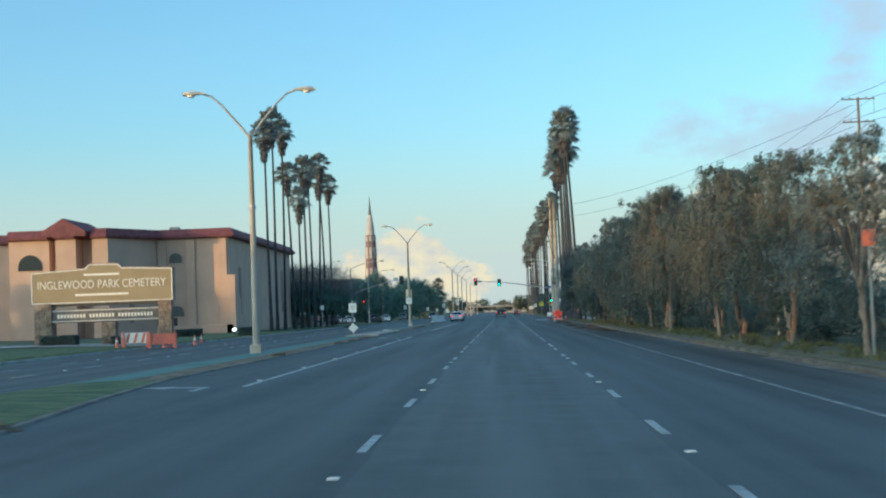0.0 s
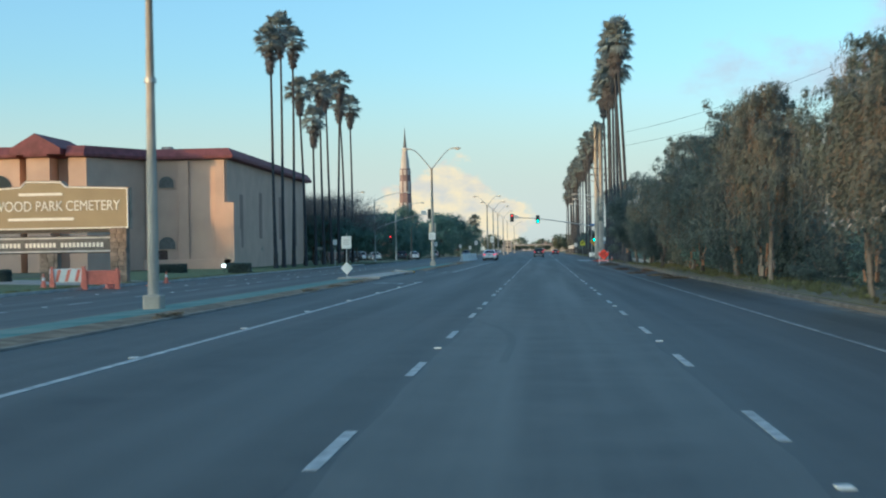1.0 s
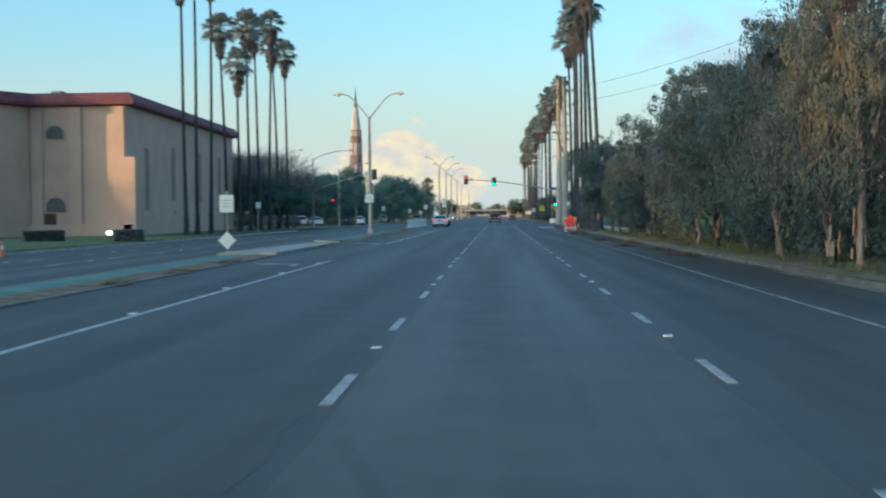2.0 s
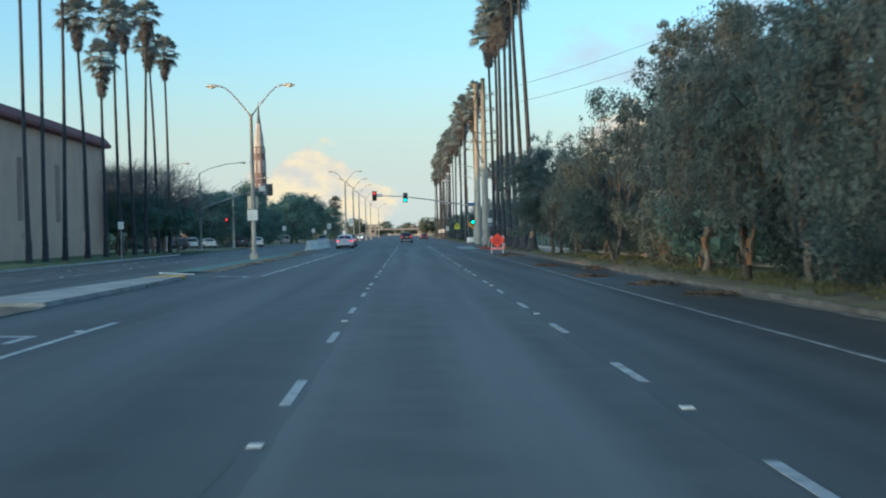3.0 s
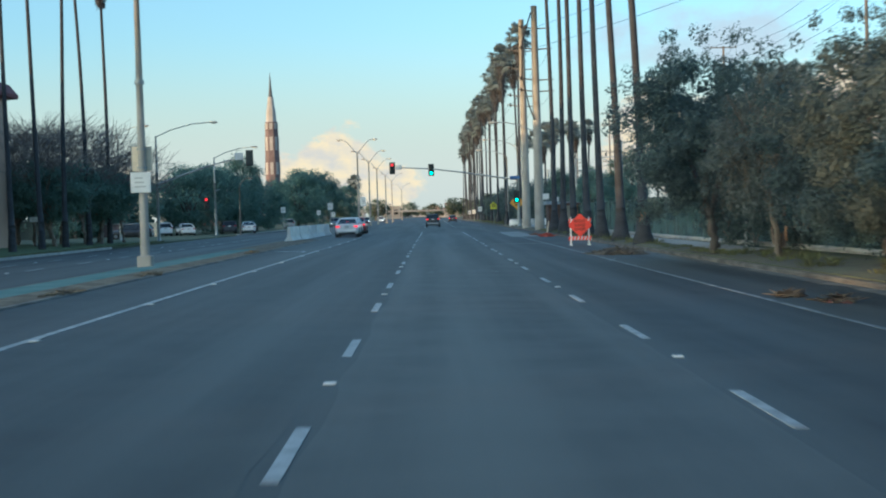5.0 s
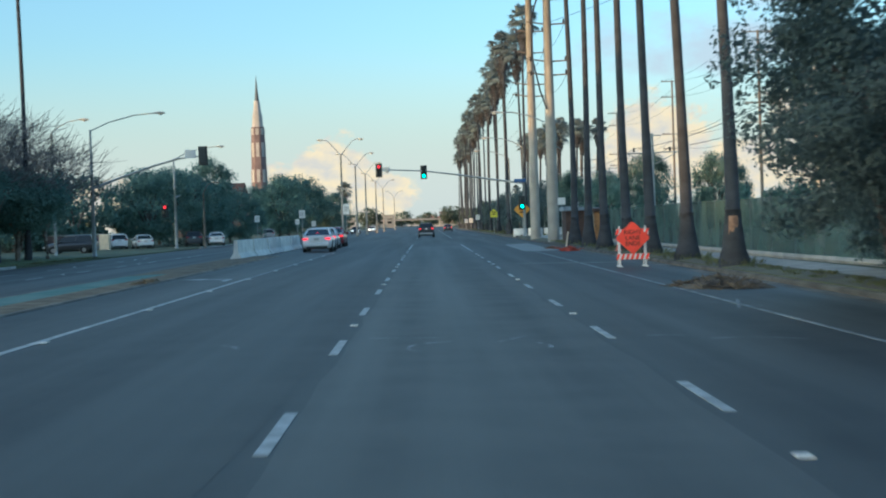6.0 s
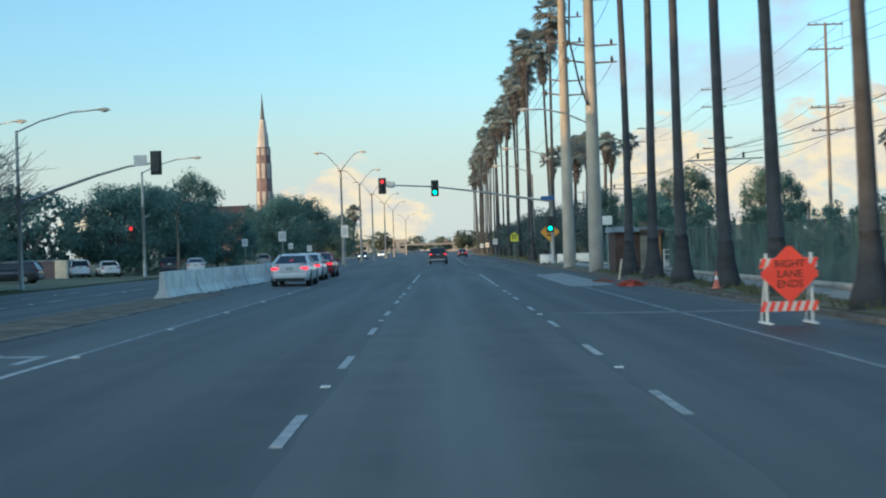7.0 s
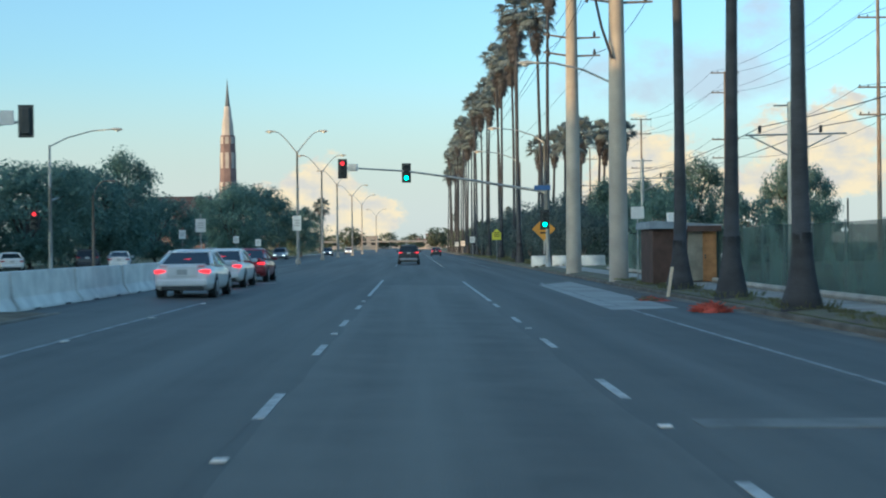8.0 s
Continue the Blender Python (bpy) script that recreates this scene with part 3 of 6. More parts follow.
# ---- palms ----
rng = np.random.default_rng(7)


def fan_leaf(verts, faces, base, out, droop, size, blades=9, spread=75, width=0.085):
    """One fan-shaped frond: a petiole and narrow blades."""
    out = Vector(out).normalized()
    side = out.cross(Vector((0, 0, 1))).normalized()
    nrm = side.cross(out)
    tip = Vector(base) + out * size * 0.95
    i = len(verts)
    w = 0.03
    verts += [tuple(Vector(base) - side * w), tuple(Vector(base) + side * w), tuple(tip + side * w), tuple(tip - side * w)]
    faces.append((i, i + 1, i + 2, i + 3))
    for b in range(blades):
        a = radians((b / (blades - 1) - 0.5) * 2 * spread)
        d = (out * math.cos(a) + side * math.sin(a)).normalized()
        mid = tip + d * size * 0.55 - Vector((0, 0, 1)) * droop * size * 0.10
        end = tip + d * size * (1.0 - 0.2 * abs(a)) - Vector((0, 0, 1)) * droop * size * 0.45
        p = d.cross(nrm).normalized() * size * width
        i = len(verts)
        verts += [tuple(tip), tuple(mid + p), tuple(end), tuple(mid - p)]
        faces.append((i, i + 1, i + 2, i + 3))


def palm_head(seed, size=1.0):
    """A rounded head of stiff fans over a long tapering skirt of hanging dead ones."""
    r = np.random.default_rng(seed)
    gv, gf, dv, df = [], [], [], []
    for k in range(40):
        el = radians(-32 + 116 * (k / 39) ** 0.9 + r.uniform(-8, 8))
        a = k * 2.39996 + r.uniform(-0.25, 0.25)
        out = (math.cos(a) * math.cos(el), math.sin(a) * math.cos(el), math.sin(el))
        fan_leaf(gv, gf, (0, 0, r.uniform(-0.25, 0.15)), out, 1.1 - 0.6 * math.sin(max(el, 0)), size * r.uniform(0.82, 1.1), 11, 82)
    for k in range(64):
        t = k / 63
        el = radians(-46 - 38 * t + r.uniform(-8, 8))
        a = k * 2.39996
        out = (math.cos(a) * math.cos(el), math.sin(a) * math.cos(el), math.sin(el))
        fan_leaf(dv, df, (0.12 * math.cos(a), 0.12 * math.sin(a), -0.15 - 2.1 * t), out, 0.3, size * r.uniform(0.48, 0.7) * (1 - 0.25 * t), 8, 50, 0.06)
    return (gv, gf), (dv, df)


def to_mesh(name, data, mat):
    me = bpy.data.meshes.new(name)
    me.from_pydata(data[0], [], data[1])
    me.materials.append(MAT[mat])
    me.update()
    return me


HEADS = []
for s in range(4):
    g, d = palm_head(20 + s, 1.02)
    HEADS.append((to_mesh("crown", g, "palm_leaf"), to_mesh("dead_frond_skirt", d, "palm_dead")))


def palm(x, y, h, r=0.3, z=0.0, lean=(0, 0), seed=0, scale=1.0, group="palms", label="", flare=1.0):
    """Tall fan palm: ringed trunk with a flared foot, a skirt of dead fronds and a fan crown."""
    rr = np.random.default_rng(seed)
    thing = empty("palm_tree", pose(x, y, z))
    bm = bmesh.new()
    n = 9
    pts, rad = [], []
    for i in range(n):
        t = i / (n - 1)
        bend = 0.6 * t + 0.4 * t * t
        pts.append((lean[0] * bend + 0.05 * math.sin(5 * t + seed), lean[1] * bend, -0.25 + (h + 0.25) * t))
        rad.append(r * (2.3 if i == 0 else 1.1 if t < 0.13 else 1.0 - 0.4 * t))
    rad[0] = r * 1.2
    pts[0] = (pts[0][0] + lean[0] * 0.04, pts[0][1], 1.2)
    tube(bm, pts, rad, 10)
    part("trunk", bm, "palm_trunk", thing, "", True)
    x0, y0 = pts[0][:2]
    foot = mesh((tube, [(x0, y0, -0.25), (x0, y0, 0.12), (x0, y0, 0.5), (x0, y0, 0.95), (x0, y0, 1.35), (x0, y0, 1.5 + 0.3 * rr.uniform())],
                 [r * (1.2 + f * flare) for f in (1.5, 1.3, 0.75, 0.35, 0.1, 0.02)], 12))
    for v in foot.verts:
        v.co.x += rr.normal(0, 0.012)
        v.co.y += rr.normal(0, 0.012)
    part("trunk_foot", foot, "palm_base", thing, "dark flared foot of old bark", True)
    crown, skirt = HEADS[seed % len(HEADS)]
    for me, nm in ((crown, "crown"), (skirt, "dead_frond_skirt")):
        o = new(nm, me)
        o.parent = thing
        o.matrix_basis = Matrix.LocRotScale((lean[0], lean[1], h), Euler((0, 0, rr.uniform(0, 6.28))), (scale, scale, scale * rr.uniform(0.92, 1.1)))
    return tagged(thing, label or "tall slender fan palm with a shaggy skirt of dead fronds", "palm tree", group)


# place along the verge and lean of the top
RIGHT_PALMS = [(166.2, -0.8), (174.0, -0.75), (182.4, -0.2), (189.1, -0.25), (197.0, -0.3), (204.2, -0.05), (212.0, -0.25)]
for i, (y, lean) in enumerate(RIGHT_PALMS):
    palm(10.6, y, 23.4 + rng.uniform(-0.9, 0.8), 0.195, 0.0, (lean, rng.uniform(-0.5, 0.5)), i, 1.25, "palms along the fence",
         "very tall fan palm with dark flared trunk on the verge")
scarred = bpy.data.objects["palm_tree"]
bm = bmesh.new()
for z0, z1 in ((0.62, 1.0), (1.0, 1.5)):
    for a0 in range(-130, -60, 10):
        q = [((0.34 - 0.06 * z) * math.cos(radians(a)) - 0.05, (0.34 - 0.06 * z) * math.sin(radians(a)), z) for a, z in ((a0, z0), (a0 + 10, z0), (a0 + 10, z1), (a0, z1))]
        bm.faces.new([bm.verts.new(p) for p in q])
bmesh.ops.remove_doubles(bm, verts=bm.verts, dist=0.001)
bmesh.ops.solidify(bm, geom=bm.faces[:], thickness=0.03)
part("bare_wood_patch", bm, "cut_bark", scarred, "pale patch of bare wood low on the trunk", True)
y = 268.0
i = 7
while y < 560:
    palm(11.2 + rng.uniform(-0.5, 0.9), y, 23.2 + rng.uniform(-3.6, 1.4), 0.16, 0.0, (rng.uniform(-0.6, 0.4), rng.uniform(-0.5, 0.5)), i, 1.1, "palms along the fence",
         "tall fan palm in a long row beyond the junction")
    y += 9.3 + rng.uniform(-1, 1)
    i += 1
palm(-24.0, 545, 12.8, 0.34, 0.0, (0.2, 0), 2, 1.5, "distant palms", "short stout fan palm far along the road")
LEFT_PALMS = [(158, 22.8, -0.3), (162.5, 24.6, -0.1), (168.3, 24.2, 0.2), (175.7, 19.9, -0.5), (182.2, 17.2, 0.0),
              (188.4, 21.8, -0.2), (195, 22.3, -0.6), (201, 23.9, 0.4), (208, 21.9, -0.7), (214.5, 21.9, -0.1)]
for i, (y, h, lean) in enumerate(LEFT_PALMS):
    palm(-24.9, y, h, 0.17, 0.1, (lean, 0), i + 3, 1.05, "palms before the building", "tall thin fan palm on the lawn by the building", 0.25)


# ---- leafy trees ----
def leaf_quads(c, d, w, l, face=None):
    """Narrow leaf quads at centres c, along directions d, widths w and lengths l (all arrays), turned towards face."""
    n = len(c)
    if face is not None:
        face = face / (np.linalg.norm(face, axis=1)[:, None] + 1e-6) + rng.normal(0, 0.35, (n, 3))
        face /= np.linalg.norm(face, axis=1)[:, None]
        d = d - face * np.sum(d * face, axis=1)[:, None] * 0.85
    else:
        face = rng.normal(size=(n, 3))
    d = d / (np.linalg.norm(d, axis=1)[:, None] + 1e-6)
    s = np.cross(d, face)
    s /= np.linalg.norm(s, axis=1)[:, None] + 1e-6
    a, b = s * (w / 2)[:, None], d * (l / 2)[:, None]
    v = np.stack([c - b - a * 0.5, c - b * 0.3 + a * 1.1, c + b + a * 0.3, c + b * 0.3 - a * 1.1], 1).reshape(-1, 3)
    f = np.arange(4 * n).reshape(n, 4)
    return v, f


def ball(r, n):
    """n points in a unit ball, denser towards the shell."""
    u = r.normal(size=(n, 3))
    return u / np.linalg.norm(u, axis=1)[:, None] * (r.uniform(0, 1, n) ** 0.42)[:, None]


def quad_mesh(name, v, f, mat):
    me = bpy.data.meshes.new(name)
    n = len(f)
    me.vertices.add(len(v))
    me.vertices.foreach_set("co", v.astype(np.float32).ravel())
    me.loops.add(4 * n)
    me.loops.foreach_set("vertex_index", f.astype(np.int32).ravel())
    me.polygons.add(n)
    me.polygons.foreach_set("loop_start", np.arange(0, 4 * n, 4, dtype=np.int32))
    me.materials.append(MAT[mat])
    me.update(calc_edges=True)
    me.validate()
    return me


def puff(r, c, rad, n, leaf, out, core=0, squash=0.8):
    """Leaves over the shell of a small tuft, turned outwards, over a few broad inner leaves: centres, ways, faces, widths, lengths."""
    u = r.normal(size=(n, 3)) + np.asarray(out) * 0.35
    u /= np.linalg.norm(u, axis=1)[:, None]
    q = r.uniform(0.55, 1.08, n)[:, None]
    C = np.asarray(c) + u * q * rad * (1, 1, squash)
    D, N = r.normal(size=(n, 3)) + (0, 0, -0.4), u + (0, 0, 0.35)
    w, l = r.uniform(0.4, 0.8, n) * leaf, r.uniform(0.9, 1.7, n) * leaf
    if core:
        u = r.normal(size=(core, 3))
        u /= np.linalg.norm(u, axis=1)[:, None]
        C = np.concatenate([C, np.asarray(c) + u * rad * 0.5 * (1, 1, squash)])
        D, N = np.concatenate([D, r.normal(size=(core, 3))]), np.concatenate([N, u + (0, 0, 0.3)])
        big = min(rad * 0.5, leaf * 2.2)
        w, l = np.concatenate([w, r.uniform(0.5, 0.8, core) * big]), np.concatenate([l, r.uniform(0.8, 1.3, core) * big])
    return C, D, N, w, l


def gather(rows):
    """Joins puffs into leaf quads."""
    C, D, N, w, l = (np.concatenate(q) for q in zip(*rows))
    return leaf_quads(C, D, w, l, N)


def pepper_crown(seed, height, radius, boughs=34, strands=8, skirt=40):
    """Weeping crown: airy tufts along the boughs with gaps at the rim, curtains of brownish strands, and a dense drooping skirt.
    Returns the green and the brown leaves."""
    r = np.random.default_rng(seed)
    green, brown = [], []
    for k in range(boughs):
        a = k * 2.39996 + r.uniform(-0.3, 0.3)
        q = np.sqrt((k + 0.5) / boughs)
        lobe = 1 + 0.2 * np.sin(2 * a + seed) + 0.12 * np.sin(5 * a)
        rad = radius * q * r.uniform(0.75, 1.08) * lobe
        top = height * (1 - 0.42 * q ** 2.2) - r.uniform(0, 0.42) ** 1.3 * height * 0.5 * (1 if k > 3 else 0.5)
        cx, cy = rad * np.cos(a), rad * np.sin(a)
        way = (np.cos(a) * q, np.sin(a) * q, 0.6)
        for j in range(6):
            p = (cx + r.normal(0, 0.45), cy + r.normal(0, 0.45), top - 0.25 - abs(r.normal(0, 0.45)))
            green.append(puff(r, p, r.uniform(0.2, 0.5), 96, 0.075, way, 8))
        for s in range(strands):
            sx, sy = cx + r.normal(0, 0.45), cy + r.normal(0, 0.45)
            ln = max(0.5, min(r.uniform(0.12, 0.46) * height * (0.55 + 0.5 * q), top - r.uniform(1.2, 3.0)))
            m = int(14 + 18 * ln)
            t = r.uniform(0, 1, m)
            sway = r.normal(0, 0.16, 2)
            C = np.column_stack([sx + r.normal(0, 0.07, m) + sway[0] * t, sy + r.normal(0, 0.07, m) + sway[1] * t, top - 0.3 - t * ln])
            row = (C, r.normal(0, 0.28, size=(m, 3)) + (0, 0, -1), np.tile((np.cos(a), np.sin(a), 0.45), (m, 1)), r.uniform(0.03, 0.055, m), r.uniform(0.09, 0.2, m))
            # half the strands brown: dry growth, with warm light coloured in
            (brown if (s + k) % 2 == 0 else green).append(row)
    for k in range(skirt):
        a = k * 2.39996
        rad = radius * r.uniform(0.3, 0.9)
        z = height * r.uniform(0.24, 0.62)
        way = (np.cos(a), np.sin(a), 0.2)
        green.append(puff(r, (rad * np.cos(a), rad * np.sin(a), z), r.uniform(0.6, 0.95), 170, 0.085, way, 40, 1.2))
    return gather(green), gather(brown)


def limbs(bm, r, height, radius, trunk_r, n=6, fork=0.3):
    """A leaning trunk with tapered, forking limbs."""
    lean = Vector((r.uniform(-0.5, 0.5), r.uniform(-0.5, 0.5), 0))
    f = height * fork
    steps = 8
    pts = [lean * (k / steps) ** 1.5 + Vector((0.04 * math.sin(2.1 * k), 0.04 * math.cos(1.7 * k), -0.25 + (f + 0.25) * k / steps)) for k in range(steps + 1)]
    pts[-1] = lean + Vector((0, 0, f))
    tube(bm, pts, [trunk_r * (0.8 + 0.8 * math.exp(-1.6 * k) + 0.14 * math.sin(2.6 * k)) for k in range(steps + 1)], 10)
    for v in bm.verts:
        v.co.x += r.normal(0, trunk_r * 0.07)
        v.co.y += r.normal(0, trunk_r * 0.07)
    for k in range(n):
        a = 2 * math.pi * k / n + r.uniform(-0.4, 0.4)
        q = r.uniform(0.45, 0.85) * radius
        top = height * r.uniform(0.62, 0.86)
        p0 = lean + Vector((0, 0, f - 0.1))
        p1 = p0 + Vector((math.cos(a) * q * 0.35, math.sin(a) * q * 0.35, (top - f) * 0.55))
        p2 = p0 + Vector((math.cos(a) * q, math.sin(a) * q, top - f))
        tube(bm, [p0, p1, p2], [trunk_r * 0.55, trunk_r * 0.34, trunk_r * 0.12], 6)
        for j in range(2):
            b = a + r.uniform(-0.9, 0.9)
            p3 = p1 + Vector((math.cos(b) * q * 0.5, math.sin(b) * q * 0.5, (top - f) * r.uniform(0.25, 0.5)))
            tube(bm, [p1, (p1 + p3) / 2 + Vector((0, 0, 0.15)), p3], [trunk_r * 0.28, trunk_r * 0.18, trunk_r * 0.06], 5)


def foliage_kind(shape, crown_mat, limb_args, seed, bark="bark"):
    bm = bmesh.new()
    limbs(bm, np.random.default_rng(seed), *limb_args)
    me = bpy.data.meshes.new("trunk")
    bm.to_mesh(me)
    bm.free()
    me.materials.append(MAT[bark])
    for p in me.polygons:
        p.use_smooth = True
    return quad_mesh("crown", *shape, crown_mat), me


def pepper_kind(seed, radius, boughs, strands, skirt, limb_args, bark="bark"):
    green, brown = pepper_crown(50 + seed, 8.0, radius, boughs, strands, skirt)
    return (*foliage_kind(green, "leaf", limb_args, 80 + seed, bark), quad_mesh("dry_foliage", *brown, "leaf_brown"))


PEPPERS = [pepper_kind(s, 3.2, 34, 8, 44, (8.0, 3.0, 0.165, 8), "bark" if s < 2 else "bark_shaded") for s in range(4)]
LACY = [pepper_kind(10, 3.7, 26, 7, 0, (8.0, 3.4, 0.17, 10))]


def tree(kinds, x, y, z, k, turn, scale, name, label, category, group, wide=1.0):
    crown, trunk, *more = kinds[k % len(kinds)]
    thing = empty(name, pose(x, y, z))
    for me, nm in ((trunk, "trunk"), (crown, "crown"), *((m, "dry_foliage") for m in more)):
        o = new(nm, me)
        o.parent = thing
        o.matrix_basis = Matrix.LocRotScale((0, 0, 0), Euler((0, 0, turn)), (scale * wide, scale * wide, scale))
    return tagged(thing, label, category, group)


def peel(thing, seed):
    """Flaking strips of bark at a trunk's foot, and the orange wood between them."""
    r = np.random.default_rng(700 + seed)
    for k in range(7):
        a, z = r.uniform(0, 6.28), r.uniform(0.1, 1.3)
        q = 0.2 - 0.05 * z
        part("bark_flake", mesh((box, -0.07, 0.07, -0.025, 0.03, 0, r.uniform(0.25, 0.6), 0.012)), "cut_bark" if k < 4 else "bark", thing, "", False,
             pose(q * math.cos(a), q * math.sin(a), z, r.uniform(-8, 8), r.uniform(-8, 8), math.degrees(a) - 90))


# place along the verge, height, kind and breadth
PEPPER_AT = [(11.1, 37.2, 6.3, 0, 0.84), (11.1, 46.7, 7.0, 1, 0.84), (11.1, 56.3, 7.4, 2, 0.8), (11.0, 61.3, 8.2, 0, 0.62), (10.9, 78.2, 8.8, 1, 0.66), (11.4, 83.0, 8.8, 2, 0.8),
             (11.1, 89.0, 8.9, 0, 0.8), (11.4, 97.0, 8.0, 3, 0.84), (10.8, 101.2, 8.5, 2, 0.84), (10.9, 107.0, 9.0, 1, 0.84), (11.3, 144.3, 6.4, 0, 0.84)]
for i, (x, y, h, k, wide) in enumerate(PEPPER_AT):
    t = tree(LACY if i == 0 else PEPPERS, x, y, 0.0, k, i * 1.7, h / 8.2, "pepper_tree", "weeping pepper tree with gnarled bark on the verge", "tree", "pepper trees along the verge", wide)
    peel(t, i)


def round_crown(seed, height, radius, n_clump, per, leaf=0.2, low=0.25, spread=0.15, core=10, sprigs=0):
    """Broadleaf crown of separate rounded clumps with gaps between them."""
    r = np.random.default_rng(seed)
    rows = []
    for k in range(n_clump):
        d = r.normal(size=3)
        d /= np.linalg.norm(d)
        q = r.uniform(0.5, 1.0)
        mid = height * (1 + low) / 2
        c = (d[0] * radius * q, d[1] * radius * q, mid + d[2] * height * (1 - low) / 2 * q * 0.92)
        rows.append(puff(r, c, radius * spread * 2.0 * r.uniform(0.6, 1.2), per, leaf, d, core, 0.75))
    for k in range(sprigs):
        d = r.normal(size=3)
        d = d * (1, 1, 0) / np.linalg.norm(d) + (0, 0, abs(d[2]) / np.linalg.norm(d))
        q = r.uniform(1.0, 1.22)
        c = (d[0] * radius * q, d[1] * radius * q, mid + d[2] * height * (1 - low) / 2 * q)
        rows.append(puff(r, c, r.uniform(0.14, 0.34), 34, leaf, d, 3, 1.3))
    return gather(rows)


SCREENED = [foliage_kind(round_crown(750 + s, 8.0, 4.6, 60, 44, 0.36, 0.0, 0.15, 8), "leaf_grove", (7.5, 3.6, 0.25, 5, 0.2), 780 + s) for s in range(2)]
DENSE = [foliage_kind(round_crown(250 + s, 7.4, 3.5, 76, 270, 0.095, (0.10, 0.02, 0.04)[s], 0.12, 30, 60), "leaf_dark", (7.0, 3.0, 0.17, 7, 0.2), 280 + s, "bark_shaded") for s in range(3)]
DENSE_AT = [(10.3, 123.0, 6.5), (12.6, 111.5, 7.2), (10.9, 127.5, 5.0), (11.2, 132.5, 5.5), (12.4, 138.0, 6.3), (10.4, 149.4, 7.0), (11.4, 154, 7.6), (13.6, 113, 5.2), (13.8, 119, 3.8), (13.4, 104, 6.0), (13.8, 90, 4.2), (14.0, 72, 2.6), (14.4, 57, 3.2)]
for i, (x, y, h) in enumerate(DENSE_AT):
    tree(DENSE if x < 13.3 else SCREENED, x, y, 0.0, i, i * 2.3, h / 7.6, "verge_tree", "dense dark green tree with low branches on the verge", "tree", "leafy trees along the verge", 0.75 if i < 2 else 1.0)

SHRUBS = [foliage_kind(round_crown(550 + s, 3.0, 1.9, 30, 130, 0.105, 0.0, 0.2), "leaf_dark", (2.4, 1.2, 0.07, 5, 0.15), 580 + s) for s in range(3)]
for i in range(26):
    y = 40 + 4.7 * i
    tree(SHRUBS, 13.1 + rng.uniform(-0.6, 0.6), y, 0.0, i, i * 2.9, rng.uniform(0.45, 0.85), "undergrowth_shrub", "dark low shrub under the trees by the fence", "shrub", "undergrowth along the fence")
for i in (0, 1, 2, 3, 4, 9, 10):
    tree(SHRUBS, 12.2 + 0.5 * math.sin(2.1 * i), 84.5 + 3.9 * i, 0.0, i, i * 1.9, 0.95 + 0.2 * math.sin(1.7 * i), "undergrowth_shrub", "dark leafy shrub among the pepper trunks", "shrub", "undergrowth along the fence")

ROUNDS = [foliage_kind(round_crown(150 + s, 8.0, 4.6, 84, 165, 0.18, 0.0, 0.14, 20), "leaf_grove", (7.5, 3.6, 0.25, 6, 0.2), 180 + s, "bark_shaded") for s in range(3)]
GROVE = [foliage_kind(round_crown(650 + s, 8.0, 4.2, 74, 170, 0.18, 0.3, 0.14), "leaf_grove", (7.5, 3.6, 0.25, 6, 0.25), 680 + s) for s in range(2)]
# beside the building, beyond the junction on the left, and behind the fence on the right
ROUND_AT = [(-27, 206, 6.6), (-30, 211, 7.2), (-25.5, 214, 6.4), (-33, 217, 7.2), (-27, 219, 6.6), (-36, 222, 7.2), (-31, 172, 3.2),
            (-29, 275, 8.7), (-26.5, 285, 9.0), (-26, 293, 10.0), (-24.5, 304, 7.0), (-24.5, 318, 5.6), (-22.5, 345, 9.2), (-23, 365, 11.0), (-20.8, 392, 10.0), (-19.8, 425, 8.4),
            (-36, 270, 8.4), (-42, 276, 8.8), (-48, 268, 8.5), (-56, 272, 8.8), (-33, 300, 9), (-64, 270, 8.4), (-40, 262, 6.5),
            (23, 290, 7.5), (29, 300, 9.4), (36.5, 290, 9.1), (41, 300, 6.0), (19, 262, 6.0), (22, 250, 4.6), (17.5, 276, 6.8), (46, 270, 6), (52, 285, 7), (24, 225, 3.6), (30, 236, 4.2),
            (22, 200, 3.4), (28, 190, 3.8), (20, 178, 3.2)]
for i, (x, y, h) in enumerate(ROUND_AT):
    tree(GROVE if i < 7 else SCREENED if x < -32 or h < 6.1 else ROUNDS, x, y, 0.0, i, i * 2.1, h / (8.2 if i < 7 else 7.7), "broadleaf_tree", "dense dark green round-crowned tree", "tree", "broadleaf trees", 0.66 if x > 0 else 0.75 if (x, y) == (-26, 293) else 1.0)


def bare_tree(x, y, h, seed):
    """A leafless winter tree of fine forking twigs."""
    r = np.random.default_rng(seed)
    thing = tagged(empty("bare_tree", pose(x, y, 0.0)), "leafless tree with fine grey twigs beside the building", "tree", "bare trees")
    bm = bmesh.new()
    limbs(bm, r, h * 0.8, h * 0.4, 0.16, 7, 0.25)
    part("trunk", bm, "bark", thing)
    bm = bmesh.new()
    for k in range(1000):
        a, q = r.uniform(0, 6.28), r.uniform(0.05, 0.44) * h
        p0 = Vector((math.cos(a) * q, math.sin(a) * q, h * r.uniform(0.45, 0.84)))
        d = Vector((math.cos(a) * 0.6 + r.normal(0, 0.55), math.sin(a) * 0.6 + r.normal(0, 0.55), r.uniform(0.0, 1.1)))
        tube(bm, [p0, p0 + d * 0.7, p0 + d * 1.2 + Vector((r.normal(0, 0.2), r.normal(0, 0.2), 0.1))], [0.022, 0.015, 0.009], 3, False)
    part("twig_crown", bm, "twig", thing)
    return thing


